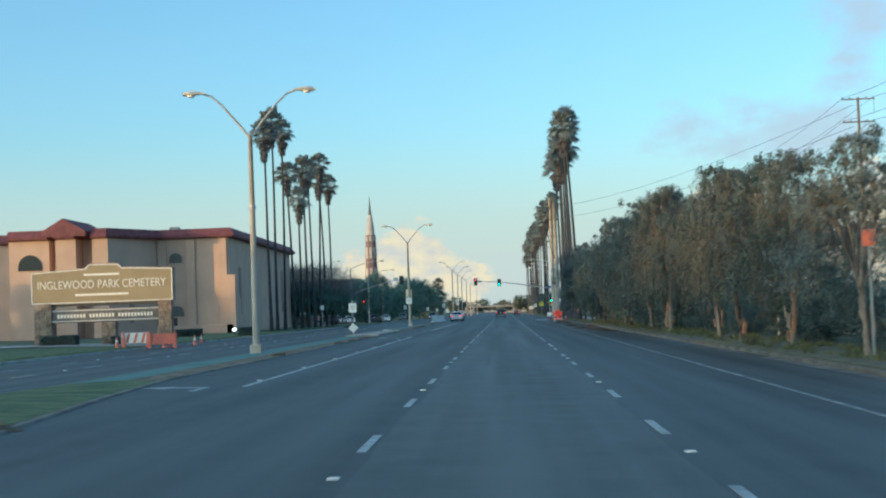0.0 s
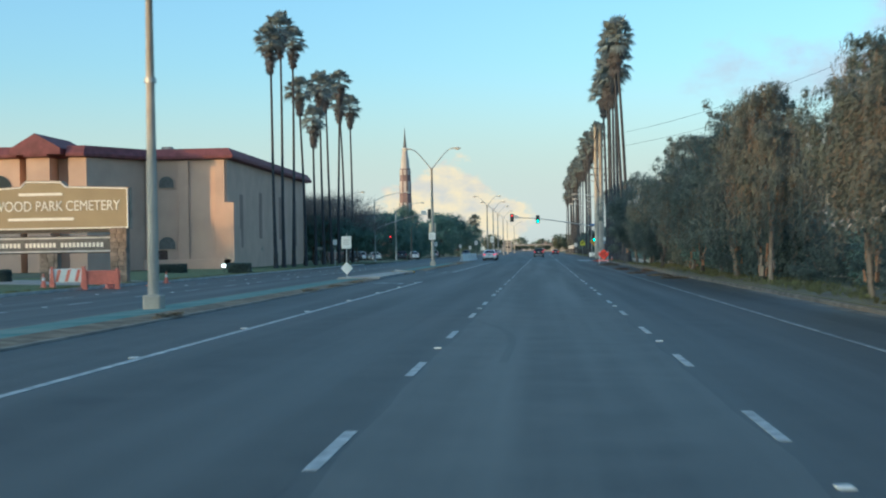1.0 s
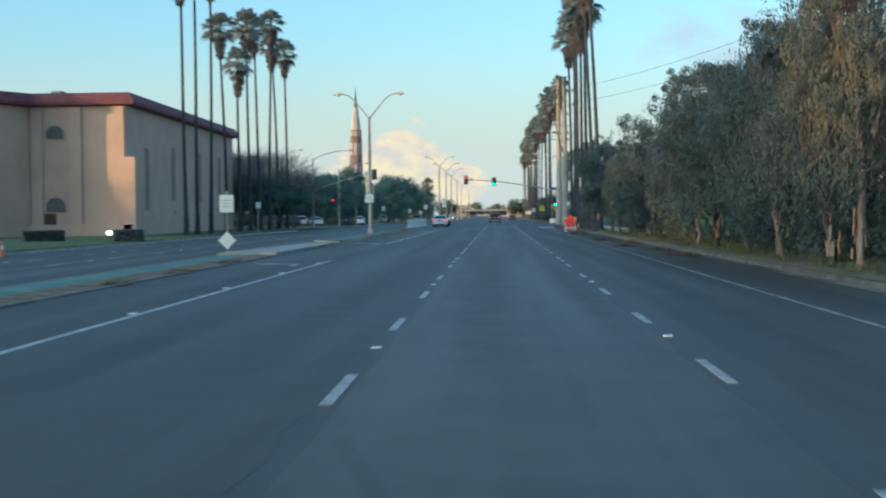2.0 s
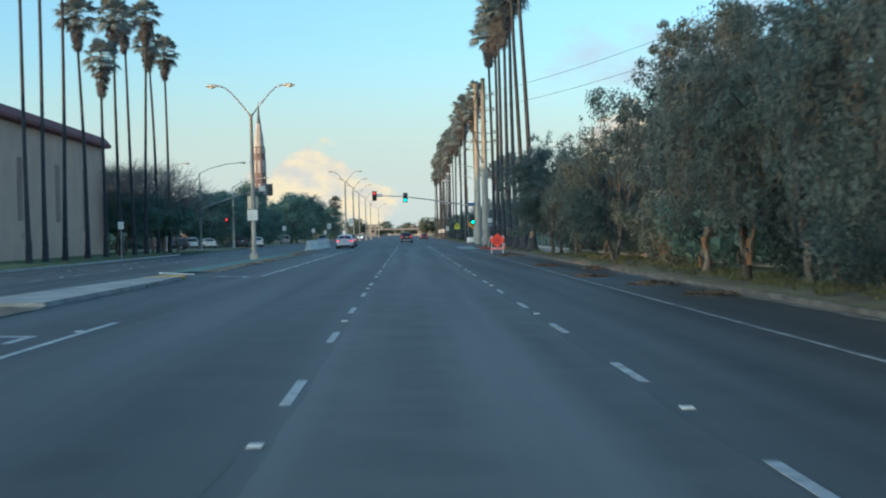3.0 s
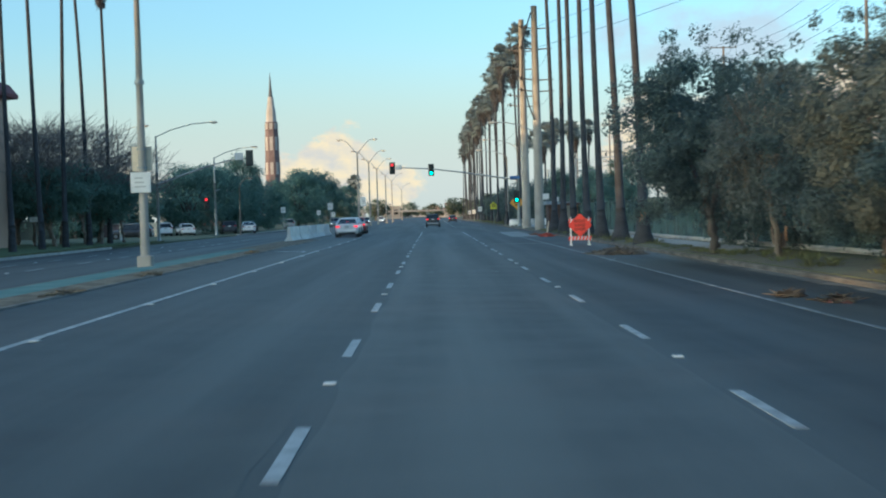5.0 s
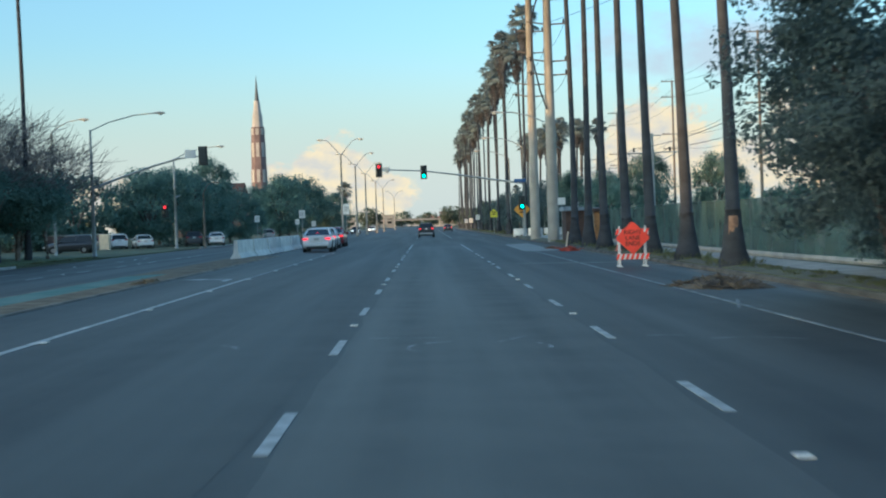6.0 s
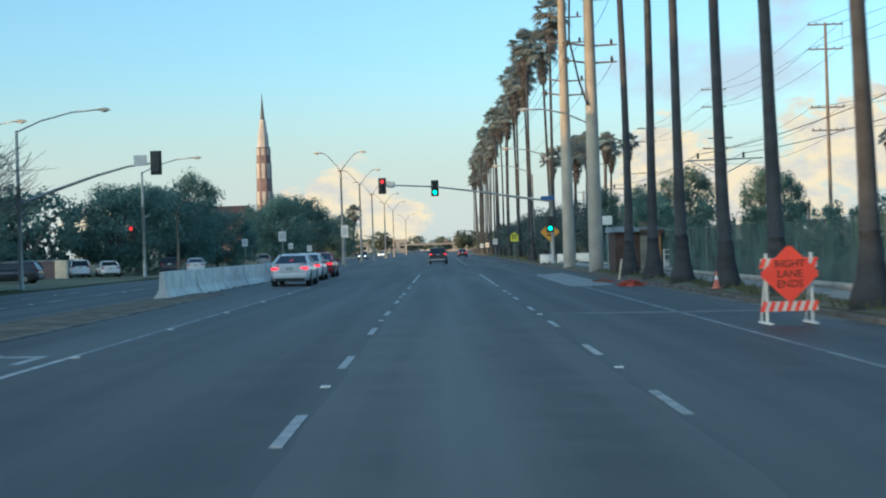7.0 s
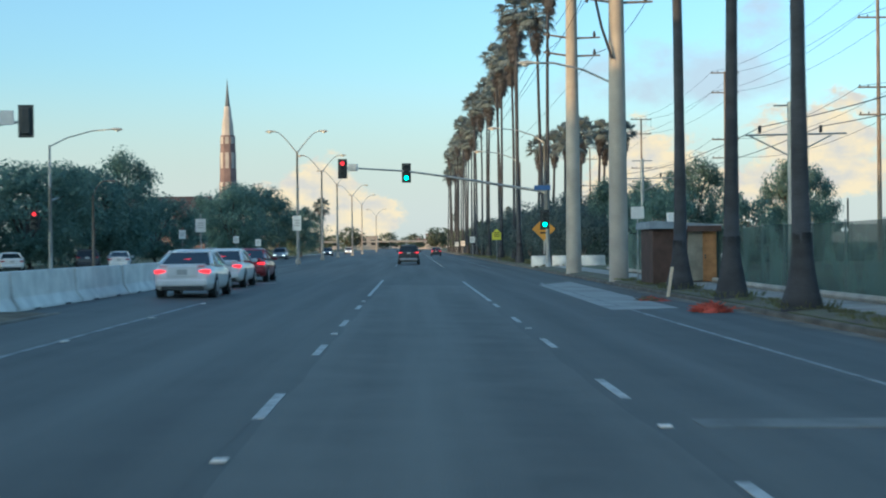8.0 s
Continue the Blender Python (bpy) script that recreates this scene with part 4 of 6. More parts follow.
for i, (x, y, h) in enumerate([(-26, 211, 10.2), (-29, 215, 10.6), (-32, 209, 10.0), (-24.6, 218, 8.6), (-34, 220, 10.8), (-28, 206, 10.6), (-37, 214, 11.0)]):
    bare_tree(x, y, h, 400 + i)

FAR_TREES = [foliage_kind(round_crown(350 + s, 8.0, 4.4, 40, 20, 0.6, 0.06, 0.2, 6), "leaf_far", (6.5, 3.0, 0.3, 4, 0.2), 380 + s) for s in range(3)]
# an unseen line of tall trees, added to the left to block the low sun
def sun_block_height(y):
    """The row's height, set to pass or block sun: low opposite the sign, and lower opposite the building's front."""
    return float(np.interp(y, [-5, 2, 22, 30, 52, 60, 80, 88, 108, 118], [12.2, 17, 17, 8.6, 8.6, 17, 17, 10.8, 10.8, 17]))


for i in range(100):
    tree(FAR_TREES, -112 + rng.uniform(-4, 4), -150 + 4.6 * i, 0.0, i, i * 1.3, sun_block_height(-150 + 4.6 * i) / 8.0 * rng.uniform(0.95, 1.05), "park_tree", "tall dark tree in an unseen row added to block the low sun", "tree", "trees in the grounds", 0.75)

# ---- the fence ----
fence = tagged(empty("fence"), "chain-link fence with dark green windscreen along the verge", "fence")
FENCE = [(16.6, 0), (15.7, 60), (14.0, 118), (12.85, 168), (12.75, 208), (13.1, 216), (13.1, 246)]


def fence_x(y):
    return float(np.interp(y, [p[1] for p in FENCE], [p[0] for p in FENCE]))


def screen_panel(thing, p, q, top, k):
    """One slack sheet of windscreen between two ground points."""
    bm = bmesh.new()
    n = (Vector((*q, 0)) - Vector((*p, 0))).cross(Vector((0, 0, 1))).normalized()
    vs = []
    for j in range(7):
        t = j / 6
        o = 0.05 * math.sin(t * math.pi) + 0.02 * math.sin(9 * t + k)
        sag = 0.04 * math.sin(t * math.pi)
        vs.append([bm.verts.new((p[0] + (q[0] - p[0]) * t + n.x * o, p[1] + (q[1] - p[1]) * t + n.y * o, z)) for z in (0.05, 1.1, top - sag)])
    for a, b in zip(vs, vs[1:]):
        for i in range(2):
            bm.faces.new((a[i], b[i], b[i + 1], a[i + 1]))
    part("screen_panel", bm, "screen", thing)


for (xa, ya), (xb, yb) in zip(FENCE, FENCE[1:]):
    n = max(1, round((yb - ya) / 12))
    for k in range(n):
        y0, y1 = ya + (yb - ya) * k / n, ya + (yb - ya) * (k + 1) / n
        screen_panel(fence, (fence_x(y0), y0), (fence_x(y1), y1), 2.12, k)
for y in range(0, 247, 3):
    part("post", mesh((tube, [(fence_x(y) + 0.08, y, -0.1), (fence_x(y) + 0.08, y, 2.15)], 0.03, 6)), "pole", fence)
for i, ((xa, ya), (xb, yb)) in enumerate(zip(FENCE, FENCE[1:])):
    part("kerb_rail", mesh((tube, [(xa - 0.25, ya, 0.16), (xb - 0.25, yb, 0.16)], 0.1, 6)), "concrete", fence, "pale low kerb along the fence foot")
cross_fence = tagged(empty("fence"), "tall chain-link fence with green windscreen across the far corner lot", "fence")
for k in range(6):
    screen_panel(cross_fence, (13.4 + 5 * k, 268), (18.4 + 5 * k, 268), 2.9, k)
for k in range(11):
    part("post", mesh((tube, [(13.4 + 3 * k, 268.08, -0.1), (13.4 + 3 * k, 268.08, 3.0)], 0.035, 6)), "pole", cross_fence)
# ---- the stucco building ----
def hall():
    """Large stucco building: a front wing, a recessed wing with gable bays, red tiled parapet roof."""
    thing = tagged(empty("mausoleum_building"), "large tan stucco building with a red tiled parapet roof", "building")
    W0, H = 0.1, 10.9
    # footprint, counter-clockwise from the near road corner
    front = 154.4
    foot = [(-28.9, front), (-29.7, 204), (-75, 204), (-75, 153), (-51.6, 153), (-51.5, 147.8), (-47.1, 147.8), (-47.0, 149.2), (-46.3, 149.2), (-46.2, 147.2),
            (-44.0, 147.2), (-43.9, 149.4), (-42.5, 149.4), (-42.3, 147.5), (-40.6, 147.5), (-37.0, front)]
    bm = bmesh.new()
    prism(bm, foot, "z", W0, H)
    part("wall", bm, "stucco", thing)
    # overhanging roof band, flared outward, in two steps
    c = Vector((-50, 176))
    def grow(d, z):
        return [(x + (d if x > -40 else -d if x < -70 else 0), y + (-d if y < 175 else d), z) for x, y in foot]
    rings = [grow(0.05, H - 0.1), grow(0.7, H), grow(0.75, H + 0.25), grow(0.25, H + 1.0), grow(0.1, H + 1.0), grow(-0.6, H + 0.7)]
    bm = bmesh.new()
    vs = [[bm.verts.new(p) for p in r] for r in rings]
    n = len(foot)
    for a, b in zip(vs, vs[1:]):
        for i in range(n):
            bm.faces.new((a[i], a[(i + 1) % n], b[(i + 1) % n], b[i]))
    bm.faces.new(vs[-1])
    bmesh.ops.recalc_face_normals(bm, faces=bm.faces)
    part("roof", bm, "roof", thing)
    # gable over the bay
    bm = bmesh.new()
    prism(bm, [(-47.5, H + 0.2), (-42.7, H + 0.2), (-42.7, H + 0.75), (-45.1, H + 2.15), (-47.5, H + 0.75)], "y", 146.4, 156)
    part("gable_roof", bm, "roof", thing)
    # pilasters and blind arches on the front wing
    for x in (-29.6, -36.4, -33.2):
        bm = bmesh.new()
        box(bm, x - 0.5, x + 0.5, front - 0.22, front + 0.1, W0, H - 0.12, 0.03)
        part("pilaster", bm, "stucco", thing)
    for x, z, w in ((-34.9, 8.6, 1.7), (-34.9, 2.6, 1.9)):
        arc = [(x - w / 2, z - 0.55), (x + w / 2, z - 0.55)] + [(x + w / 2 * math.cos(radians(a)), z + w / 2 * math.sin(radians(a)) * 0.9) for a in range(0, 181, 20)]
        bm = bmesh.new()
        prism(bm, arc, "y", front - 0.10, front + 0.05)
        frame_ = part("arched_vent", bm, "stucco", thing)
        small_arc = [(x + (px - x) * 0.85, z + (pz - z) * 0.85) for px, pz in arc]
        bm = bmesh.new()
        prism(bm, small_arc, "y", front - 0.14, front - 0.06)
        part("vent_panel", bm, "arch_dark", frame_)
    # big arched window of the recessed wing
    for x, y in ((-49.2, 147.8),):
        arc = [(x - 1.3, 7.6), (x + 1.3, 7.6)] + [(x + 1.3 * math.cos(radians(a)), 8.0 + 1.3 * math.sin(radians(a))) for a in range(0, 181, 15)]
        bm = bmesh.new()
        prism(bm, arc, "y", y - 0.08, y + 0.2)
        part("arched_window", bm, "dark_glass", thing)
    # tall slots on the road side, their shade put in as a darker stucco
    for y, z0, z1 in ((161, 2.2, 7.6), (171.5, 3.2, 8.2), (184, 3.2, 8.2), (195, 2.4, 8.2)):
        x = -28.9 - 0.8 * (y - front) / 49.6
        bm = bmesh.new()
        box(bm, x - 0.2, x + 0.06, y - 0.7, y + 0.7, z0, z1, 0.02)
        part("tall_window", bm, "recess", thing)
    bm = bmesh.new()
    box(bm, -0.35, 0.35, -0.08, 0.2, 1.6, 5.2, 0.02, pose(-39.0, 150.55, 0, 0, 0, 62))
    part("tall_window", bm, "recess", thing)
    # plinth and stepped buttress at the corner
    bm = bmesh.new()
    box(bm, -37.2, -28.5, front - 0.4, front + 0.2, W0 - 0.2, 1.1, 0.05)
    part("plinth", bm, "stucco", thing)
    bm = bmesh.new()
    prism(bm, [(154.0, 0), (157.2, 0), (157.2, 3.9), (155.9, 4.6), (155.6, 6.0), (154.9, 6.6), (154.0, 6.6)], "x", -29.2, -28.2)
    part("buttress", bm, "stucco", thing)
    for x in (-35.6,):
        bm = bmesh.new()
        box(bm, x - 0.7, x + 0.7, front - 0.06, front + 0.3, 0.1, 2.0, 0.02)
        part("door", bm, "hut", thing)
    bm = bmesh.new()
    box(bm, -36.4, -35.4, 158, 159.2, H + 0.7, H + 1.55, 0.05)
    part("rooftop_vent", bm, "concrete", thing)
    return thing


hall()


# ---- the monument sign ----
def text_mesh(name, body, size, mat, m, parent, depth=0.02, label=""):
    cu = bpy.data.curves.new(name, "FONT")
    cu.body, cu.size, cu.align_x, cu.align_y, cu.extrude = body, size, "CENTER", "CENTER", depth
    tmp = new(name + "_tmp", cu)
    dg = bpy.context.evaluated_depsgraph_get()
    me = bpy.data.meshes.new_from_object(tmp.evaluated_get(dg))
    bpy.data.objects.remove(tmp)
    me.materials.clear()
    me.materials.append(MAT[mat])
    ob = new(name, me)
    ob.parent = parent
    ob.matrix_basis = m
    if label:
        ob["label"] = label
    return ob


def monument_sign():
    thing = tagged(empty("monument_sign", pose(-27.4, 100.2, 0.2)), "wide tan monument sign with stone piers and raised lettering", "sign")
    x0, x1 = -5.15, 5.15
    bm = bmesh.new()
    out = [(x0, 3.0), (x1, 3.0), (x1, 5.25), (1.5, 5.4), (1.2, 5.68), (-0.9, 5.72), (-1.2, 5.4), (x0, 5.2)]
    prism(bm, out, "y", -0.3, 0.3)
    panel = part("panel", bm, "sign_panel", thing)
    bm = bmesh.new()
    c = (0.0, 4.2)
    big = [(c[0] + (x - c[0]) * 1.022, c[1] + (z - c[1]) * 1.075) for x, z in out]
    prism(bm, big, "y", -0.2, 0.2)
    part("panel_frame", bm, "sign_stone", thing)
    face = pose(0, -0.31, 0, 90, 0, 0)
    for word, cx, width in (("INGLEWOOD", -2.64, 4.15), ("PARK", 0.50, 1.6), ("CEMETERY", 3.1, 3.2)):
        o = text_mesh("lettering", word, 0.84, "mark_light", face, panel, 0.02, "raised pale lettering")
        xs = [v.co.x for v in o.data.vertices]
        o.matrix_basis = pose(cx, -0.32, 4.28, 90, 0, 0) @ Matrix.Diagonal((width / (max(xs) - min(xs)), 1, 1, 1))
    for (xa, za), (xb, zb) in zip(out, out[1:] + out[:1]):
        part("trim", mesh((tube, [(xa, -0.3, za), (xb, -0.3, zb)], 0.05, 6)), "mark_light", panel, "pale edging")
    for z, w in ((5.0, 2.6), (3.55, 3.9)):
        bm = bmesh.new()
        box(bm, -w / 2, w / 2, -0.335, -0.3, z - 0.08, z + 0.08)
        part("small_lettering", bm, "mark_light", panel)
    bm = bmesh.new()
    box(bm, -3.8, 4.3, -0.28, 0.28, 1.55, 2.55, 0.02)
    board = part("lower_board", bm, "sign_trim", thing)
    bm = bmesh.new()
    box(bm, -3.65, 4.15, -0.31, -0.27, 1.68, 2.42, 0.01)
    strip_ = part("message_strip", bm, "arch_dark", board)
    for z in (1.66, 2.44):
        part("trim", mesh((box, -3.7, 4.2, -0.33, -0.27, z - 0.05, z + 0.05, 0.01)), "legend", board)
    for k in range(30):
        if k not in (9, 18):
            part("message_bar", mesh((box, -3.3 + k * 0.235, -3.14 + k * 0.235, -0.325, -0.305, 1.9, 2.16)), "mark_light", strip_)
    bm = bmesh.new()
    box(bm, -3.8, 4.3, -0.24, 0.24, 2.75, 3.0, 0.02)
    part("beam", bm, "sign_trim", thing)
    # stone piers, laid in courses
    r = np.random.default_rng(3)
    for px0, px1 in ((-5.0, -3.7), (4.1, 5.1), (-0.1, 1.0)):
        bm = bmesh.new()
        top = 3.0 if px0 != -0.1 else 1.55
        box(bm, px0 + 0.05, px1 - 0.05, -0.36, 0.36, -0.2, top, 0.02)
        pier = part("pier", bm, "sign_stone", thing)
        z = 0.0
        while z < top - 0.2:
            hgt = r.uniform(0.2, 0.34)
            x = px0
            while x < px1 - 0.15:
                w = min(r.uniform(0.3, 0.6), px1 - x)
                bm = bmesh.new()
                box(bm, x + 0.015, x + w - 0.015, -0.43 + r.uniform(0, 0.04), -0.30, z + 0.012, min(z + hgt, top) - 0.012, 0.02)
                part("stone", bm, "sign_stone", pier)
                x += w
            z += hgt
    return thing


monument_sign()


# ---- street lamps ----
def cobra_head(parent, m, name="lamp_head"):
    """A drop-shaped cobra head, its neck at the origin, reaching along +x."""
    bm = bmesh.new()
    tube(bm, [(-0.1, 0, 0), (0.12, 0, 0.02), (0.4, 0, 0.03), (0.7, 0, 0.0), (0.86, 0, -0.03)], [0.05, 0.09, 0.17, 0.15, 0.05], 10)
    bmesh.ops.scale(bm, vec=(1, 1, 0.62), verts=bm.verts)
    head = part(name, bm, "lamp_head", parent, "", True, m)
    bm = bmesh.new()
    bmesh.ops.create_uvsphere(bm, u_segments=10, v_segments=6, radius=0.15)
    bmesh.ops.scale(bm, vec=(1.2, 0.9, 0.6), verts=bm.verts)
    bmesh.ops.translate(bm, vec=(0.5, 0, -0.07), verts=bm.verts)
    part("lens", bm, "mark_light", head, "", True)
    return head


def twin_lamp(x, y, z=0.24, signs=False, h=9.0):
    thing = tagged(empty("street_lamp", pose(x, y, z)), "tall pale street lamp with two outswept arms on the median", "street lamp", "twin lamps on the median")
    part("base", mesh((box, -0.24, 0.24, -0.24, 0.24, -0.15, 0.35, 0.05)), "pole_concrete", thing)
    part("pole", mesh((tube, [(0, 0, 0), (0, 0, 0.7), (0, 0, h * 0.5), (0, 0, h + 0.05)], [0.17, 0.15, 0.125, 0.085], 12)), "pole_concrete", thing, "", True)
    part("collar", mesh((tube, [(0, 0, h * 0.66), (0, 0, h * 0.66 + 0.14)], 0.155, 12)), "pole", thing)
    for s in (-1, 1):
        pts = [(0, 0, h - 0.1), (s * 0.5, 0, h + 0.55), (s * 1.15, 0, h + 1.32), (s * 1.55, 0, h + 1.68), (s * 1.95, 0, h + 1.82)]
        part("arm", mesh((tube, pts, [0.055, 0.05, 0.042, 0.04, 0.04], 8)), "pole", thing, "", True)
        cobra_head(thing, pose(s * 1.9, 0, h + 1.82, 0, 0, 0 if s > 0 else 180))
    if signs:
        for zz, hh, mt, y0 in ((3.5, 0.40, "cream", 0.13), (2.72, 0.33, "white", -0.20)):
            plate = part("sign_plate", mesh((box, -0.36, 0.30, y0, y0 + 0.035, zz - hh, zz + hh, 0.02)), mt, thing)
            if y0 < 0:
                bm = bmesh.new()
                for k in range(3):
                    box(bm, -0.22, 0.14 - 0.05 * k, y0 - 0.012, y0 + 0.004, zz - 0.16 + k * 0.14, zz - 0.11 + k * 0.14)
                part("legend", bm, "legend", plate)
        for zz in (3.2, 3.8, 2.72):
            part("clamp", mesh((tube, [(0, 0, zz - 0.03), (0, 0, zz + 0.03)], 0.16, 12)), "pole", thing)
    return thing


twin_lamp(-8.4, 56.55, 0.18, h=8.85)
twin_lamp(-8.38, 148.4, 0.18, True, h=8.95)
for y in (287.4, 320, 351, 396, 440, 545):
    twin_lamp(-8.8, y, 0.12, h=9.9)


def arm_lamp(x, y, z, h, reach, side, label):
    thing = tagged(empty("street_lamp", pose(x, y, z)), label, "street lamp", "single lamps at the junction")
    part("pole", mesh((tube, [(0, 0, -0.1), (0, 0, 0.5), (0, 0, h)], [0.14, 0.12, 0.075], 10)), "pole", thing, "", True)
    pts = [(0, 0, h - 0.1), (side * reach * 0.25, 0, h + 0.45), (side * reach * 0.6, 0, h + 0.85), (side * reach, 0, h + 1.0)]
    part("arm", mesh((tube, pts, [0.05, 0.045, 0.04, 0.035], 8)), "pole", thing, "", True)
    cobra_head(thing, pose(side * reach, 0, h + 1.0, 0, 0, 0 if side > 0 else 180))
    return thing


def signal_head(parent, m, lit, back=False, face=-1):
    """Three-lens signal head hung at its middle; it faces -y, or away with back."""
    bm = bmesh.new()
    box(bm, -0.19, 0.19, -0.12, 0.12, -0.55, 0.55, 0.04)
    housing = part("signal_head", bm, "black", parent, "", False, m)
    bm = bmesh.new()
    box(bm, -0.32, 0.32, 0.02, 0.04, -0.68, 0.68, 0.0)
    part("backplate", bm, "black", housing)
    s = 1 if back else -1
    for k, colour in enumerate(("red", "amber", "green")):
        z = 0.36 - 0.36 * k
        bm = bmesh.new()
        tube(bm, [(0, s * 0.12, z), (0, s * 0.15, z)], 0.14, 14)
        mt = {"red": "red_lamp" if lit == "red" else "black", "amber": "black", "green": "green_lamp" if lit == "green" else "black"}[colour]
        lens = part("lens", bm, mt, housing)
        bm = bmesh.new()
        ring = []
        for a in range(-20, 201, 20):
            c, d = 0.165 * math.cos(radians(a)), 0.165 * math.sin(radians(a))
            ring.append((bm.verts.new((c, s * 0.12, z + d)), bm.verts.new((c, s * 0.36, z + d))))
        for p, q in zip(ring, ring[1:]):
            bm.faces.new((p[0], q[0], q[1], p[1]))
        bmesh.ops.solidify(bm, geom=bm.faces[:], thickness=0.008)
        part("visor", bm, "black", housing)
    return housing


def mast(x, y, z, pts, heads, lamp=None, label=""):
    """A signal pole with an upswept mast arm (pts relative to the foot) and heads."""
    thing = tagged(empty("traffic_signal", pose(x, y, z)), label, "traffic signal", "signals at the junction")
    part("pole", mesh((tube, [(0, 0, -0.1), (0, 0, 0.4), (0, 0, 5.9)], [0.2, 0.15, 0.12], 10)), "pole", thing, "", True)
    part("mast_arm", mesh((tube, pts, [0.11 - 0.06 * i / (len(pts) - 1) for i in range(len(pts))], 8)), "pole", thing, "", True)
    for m, lit, back in heads:
        signal_head(thing, m, lit, back)
    if lamp:
        h, reach, side = lamp
        part("upper_pole", mesh((tube, [(0, 0, 5.8), (0, 0, h)], [0.12, 0.08], 10)), "pole", thing)
        part("lamp_arm", mesh((tube, [(0, 0, h - 0.1), (side * reach * 0.3, 0, h + 0.5), (side * reach * 0.7, 0, h + 0.95), (side * reach, 0, h + 1.05)], 0.045, 8)), "pole", thing, "", True)
        cobra_head(thing, pose(side * reach, 0, h + 1.05, 0, 0, 0 if side > 0 else 180))
    return thing


m1 = mast(10.9, 262, 0, [(0, 0, 5.3), (-3, 0, 5.75), (-6.5, 0, 6.35), (-10, 0, 6.85), (-14.4, -0.8, 7.1)],
          [(pose(-9.92, 0, 6.72), "green", False), (pose(-14.35, -1.0, 7.0), "red", False), (pose(-0.25, -0.5, 3.35), "green", False)], None,
          "traffic signal with a long mast arm showing green")
part("street_name_sign", mesh((box, -0.95, 0.2, -0.3, -0.25, 5.4, 5.74, 0.01)), "blue_sign", m1, "small blue street name sign")
part("side_sign", mesh((box, -13.9, -13.3, -0.75, -0.72, 6.85, 7.35, 0.01)), "white", m1)
part("camera_arm_sign", mesh((box, -14.0, -13.45, -1.0, -0.97, 6.9, 7.3, 0.01)), "mark_light", m1)
m2 = mast(-22.9, 224, 0, [(0, 0, 4.9), (2, 0, 5.6), (4.5, 0, 6.4), (6.5, -0.5, 6.85), (8.4, -1.5, 6.95)],
          [(pose(8.3, -1.55, 6.93), None, True)], (9.15, 4.6, 1), "traffic signal on a curved mast arm with a lamp")
part("sign_plate", mesh((box, 7.0, 7.75, -1.35, -1.31, 6.8, 7.4, 0.01)), "white", m2)
mast(-23.7, 261, 0, [(0, 0, 5.0), (0.5, 0.5, 5.2)], [(pose(-0.9, -0.6, 3.7), "red", False)], (8.84, 4.2, 1), "junction pole with a red signal and a street lamp arm")
arm_lamp(11.3, 292, 0, 9.2, 3.4, -1, "steel street lamp with one arm over the road")
arm_lamp(11.3, 268, 0, 9.3, 3.4, -1, "steel street lamp with one arm over the road")


# ---- signs on posts ----
def post_sign(x, y, z, h, plates, label, group=""):
    """plates: (material, shape, size, height, legend material or None)."""
    thing = tagged(empty("road_sign", pose(x, y, z)), label, "sign", group)
    part("post", mesh((box, -0.03, 0.03, -0.02, 0.02, -0.2, h, 0.008)), "pole", thing)
    for mat, shape, (w, hh), zc, legend in plates:
        bm = bmesh.new()
        if shape == "diamond":
            prism(bm, [(0, -hh / 2), (w / 2, 0), (0, hh / 2), (-w / 2, 0)], "y", -0.045, -0.022)
            bmesh.ops.translate(bm, vec=(0, 0, zc), verts=bm.verts)
        elif shape == "house":
            prism(bm, [(-w / 2, zc - hh / 2), (w / 2, zc - hh / 2), (w / 2, zc + hh * 0.15), (0, zc + hh / 2), (-w / 2, zc + hh * 0.15)], "y", -0.045, -0.022)
        else:
            box(bm, -w / 2, w / 2, -0.045, -0.022, zc - hh / 2, zc + hh / 2, 0.008)
        plate = part("plate", bm, mat, thing)
        if legend:
            bm = bmesh.new()
            for k in range(3):
                ww = w * (0.32 if shape == "diamond" else 0.62)
                box(bm, -ww / 2, ww / 2, -0.052, -0.044, zc - hh * 0.2 + k * hh * 0.17, zc - hh * 0.12 + k * hh * 0.17)
            part("legend", bm, legend, plate)
    return thing


post_sign(-8.13, 90.26, 0.24, 2.25, [("white", "rect", (0.5, 0.62), 1.80, "legend"), ("white", "diamond", (0.64, 0.64), 0.50, None)],
          "post with a white plate over a white diamond")
post_sign(-8.14, 227.2, 0.1, 3.0, [("white", "rect", (0.46, 0.6), 2.5, "legend")], "white rectangular sign on a post on the median")
post_sign(-7.2, 267.5, 0.1, 3.9, [("white", "rect", (0.64, 1.1), 3.27, "legend")], "white rectangular sign on a median post")
post_sign(10.85, 264.5, 0.0, 3.1, [("amber", "diamond", (1.7, 1.7), 2.7, "mark_dark")], "amber diamond warning sign behind the junction")
post_sign(9.95, 306.3, 0.0, 3.2, [("yellow", "house", (0.95, 1.1), 2.66, "mark_dark")], "bright yellow warning sign on a post")
post_sign(10.75, 222.0, 0.0, 3.1, [("white", "rect", (0.55, 0.5), 2.85, None)], "small white sign on a tall post by the utility pole")


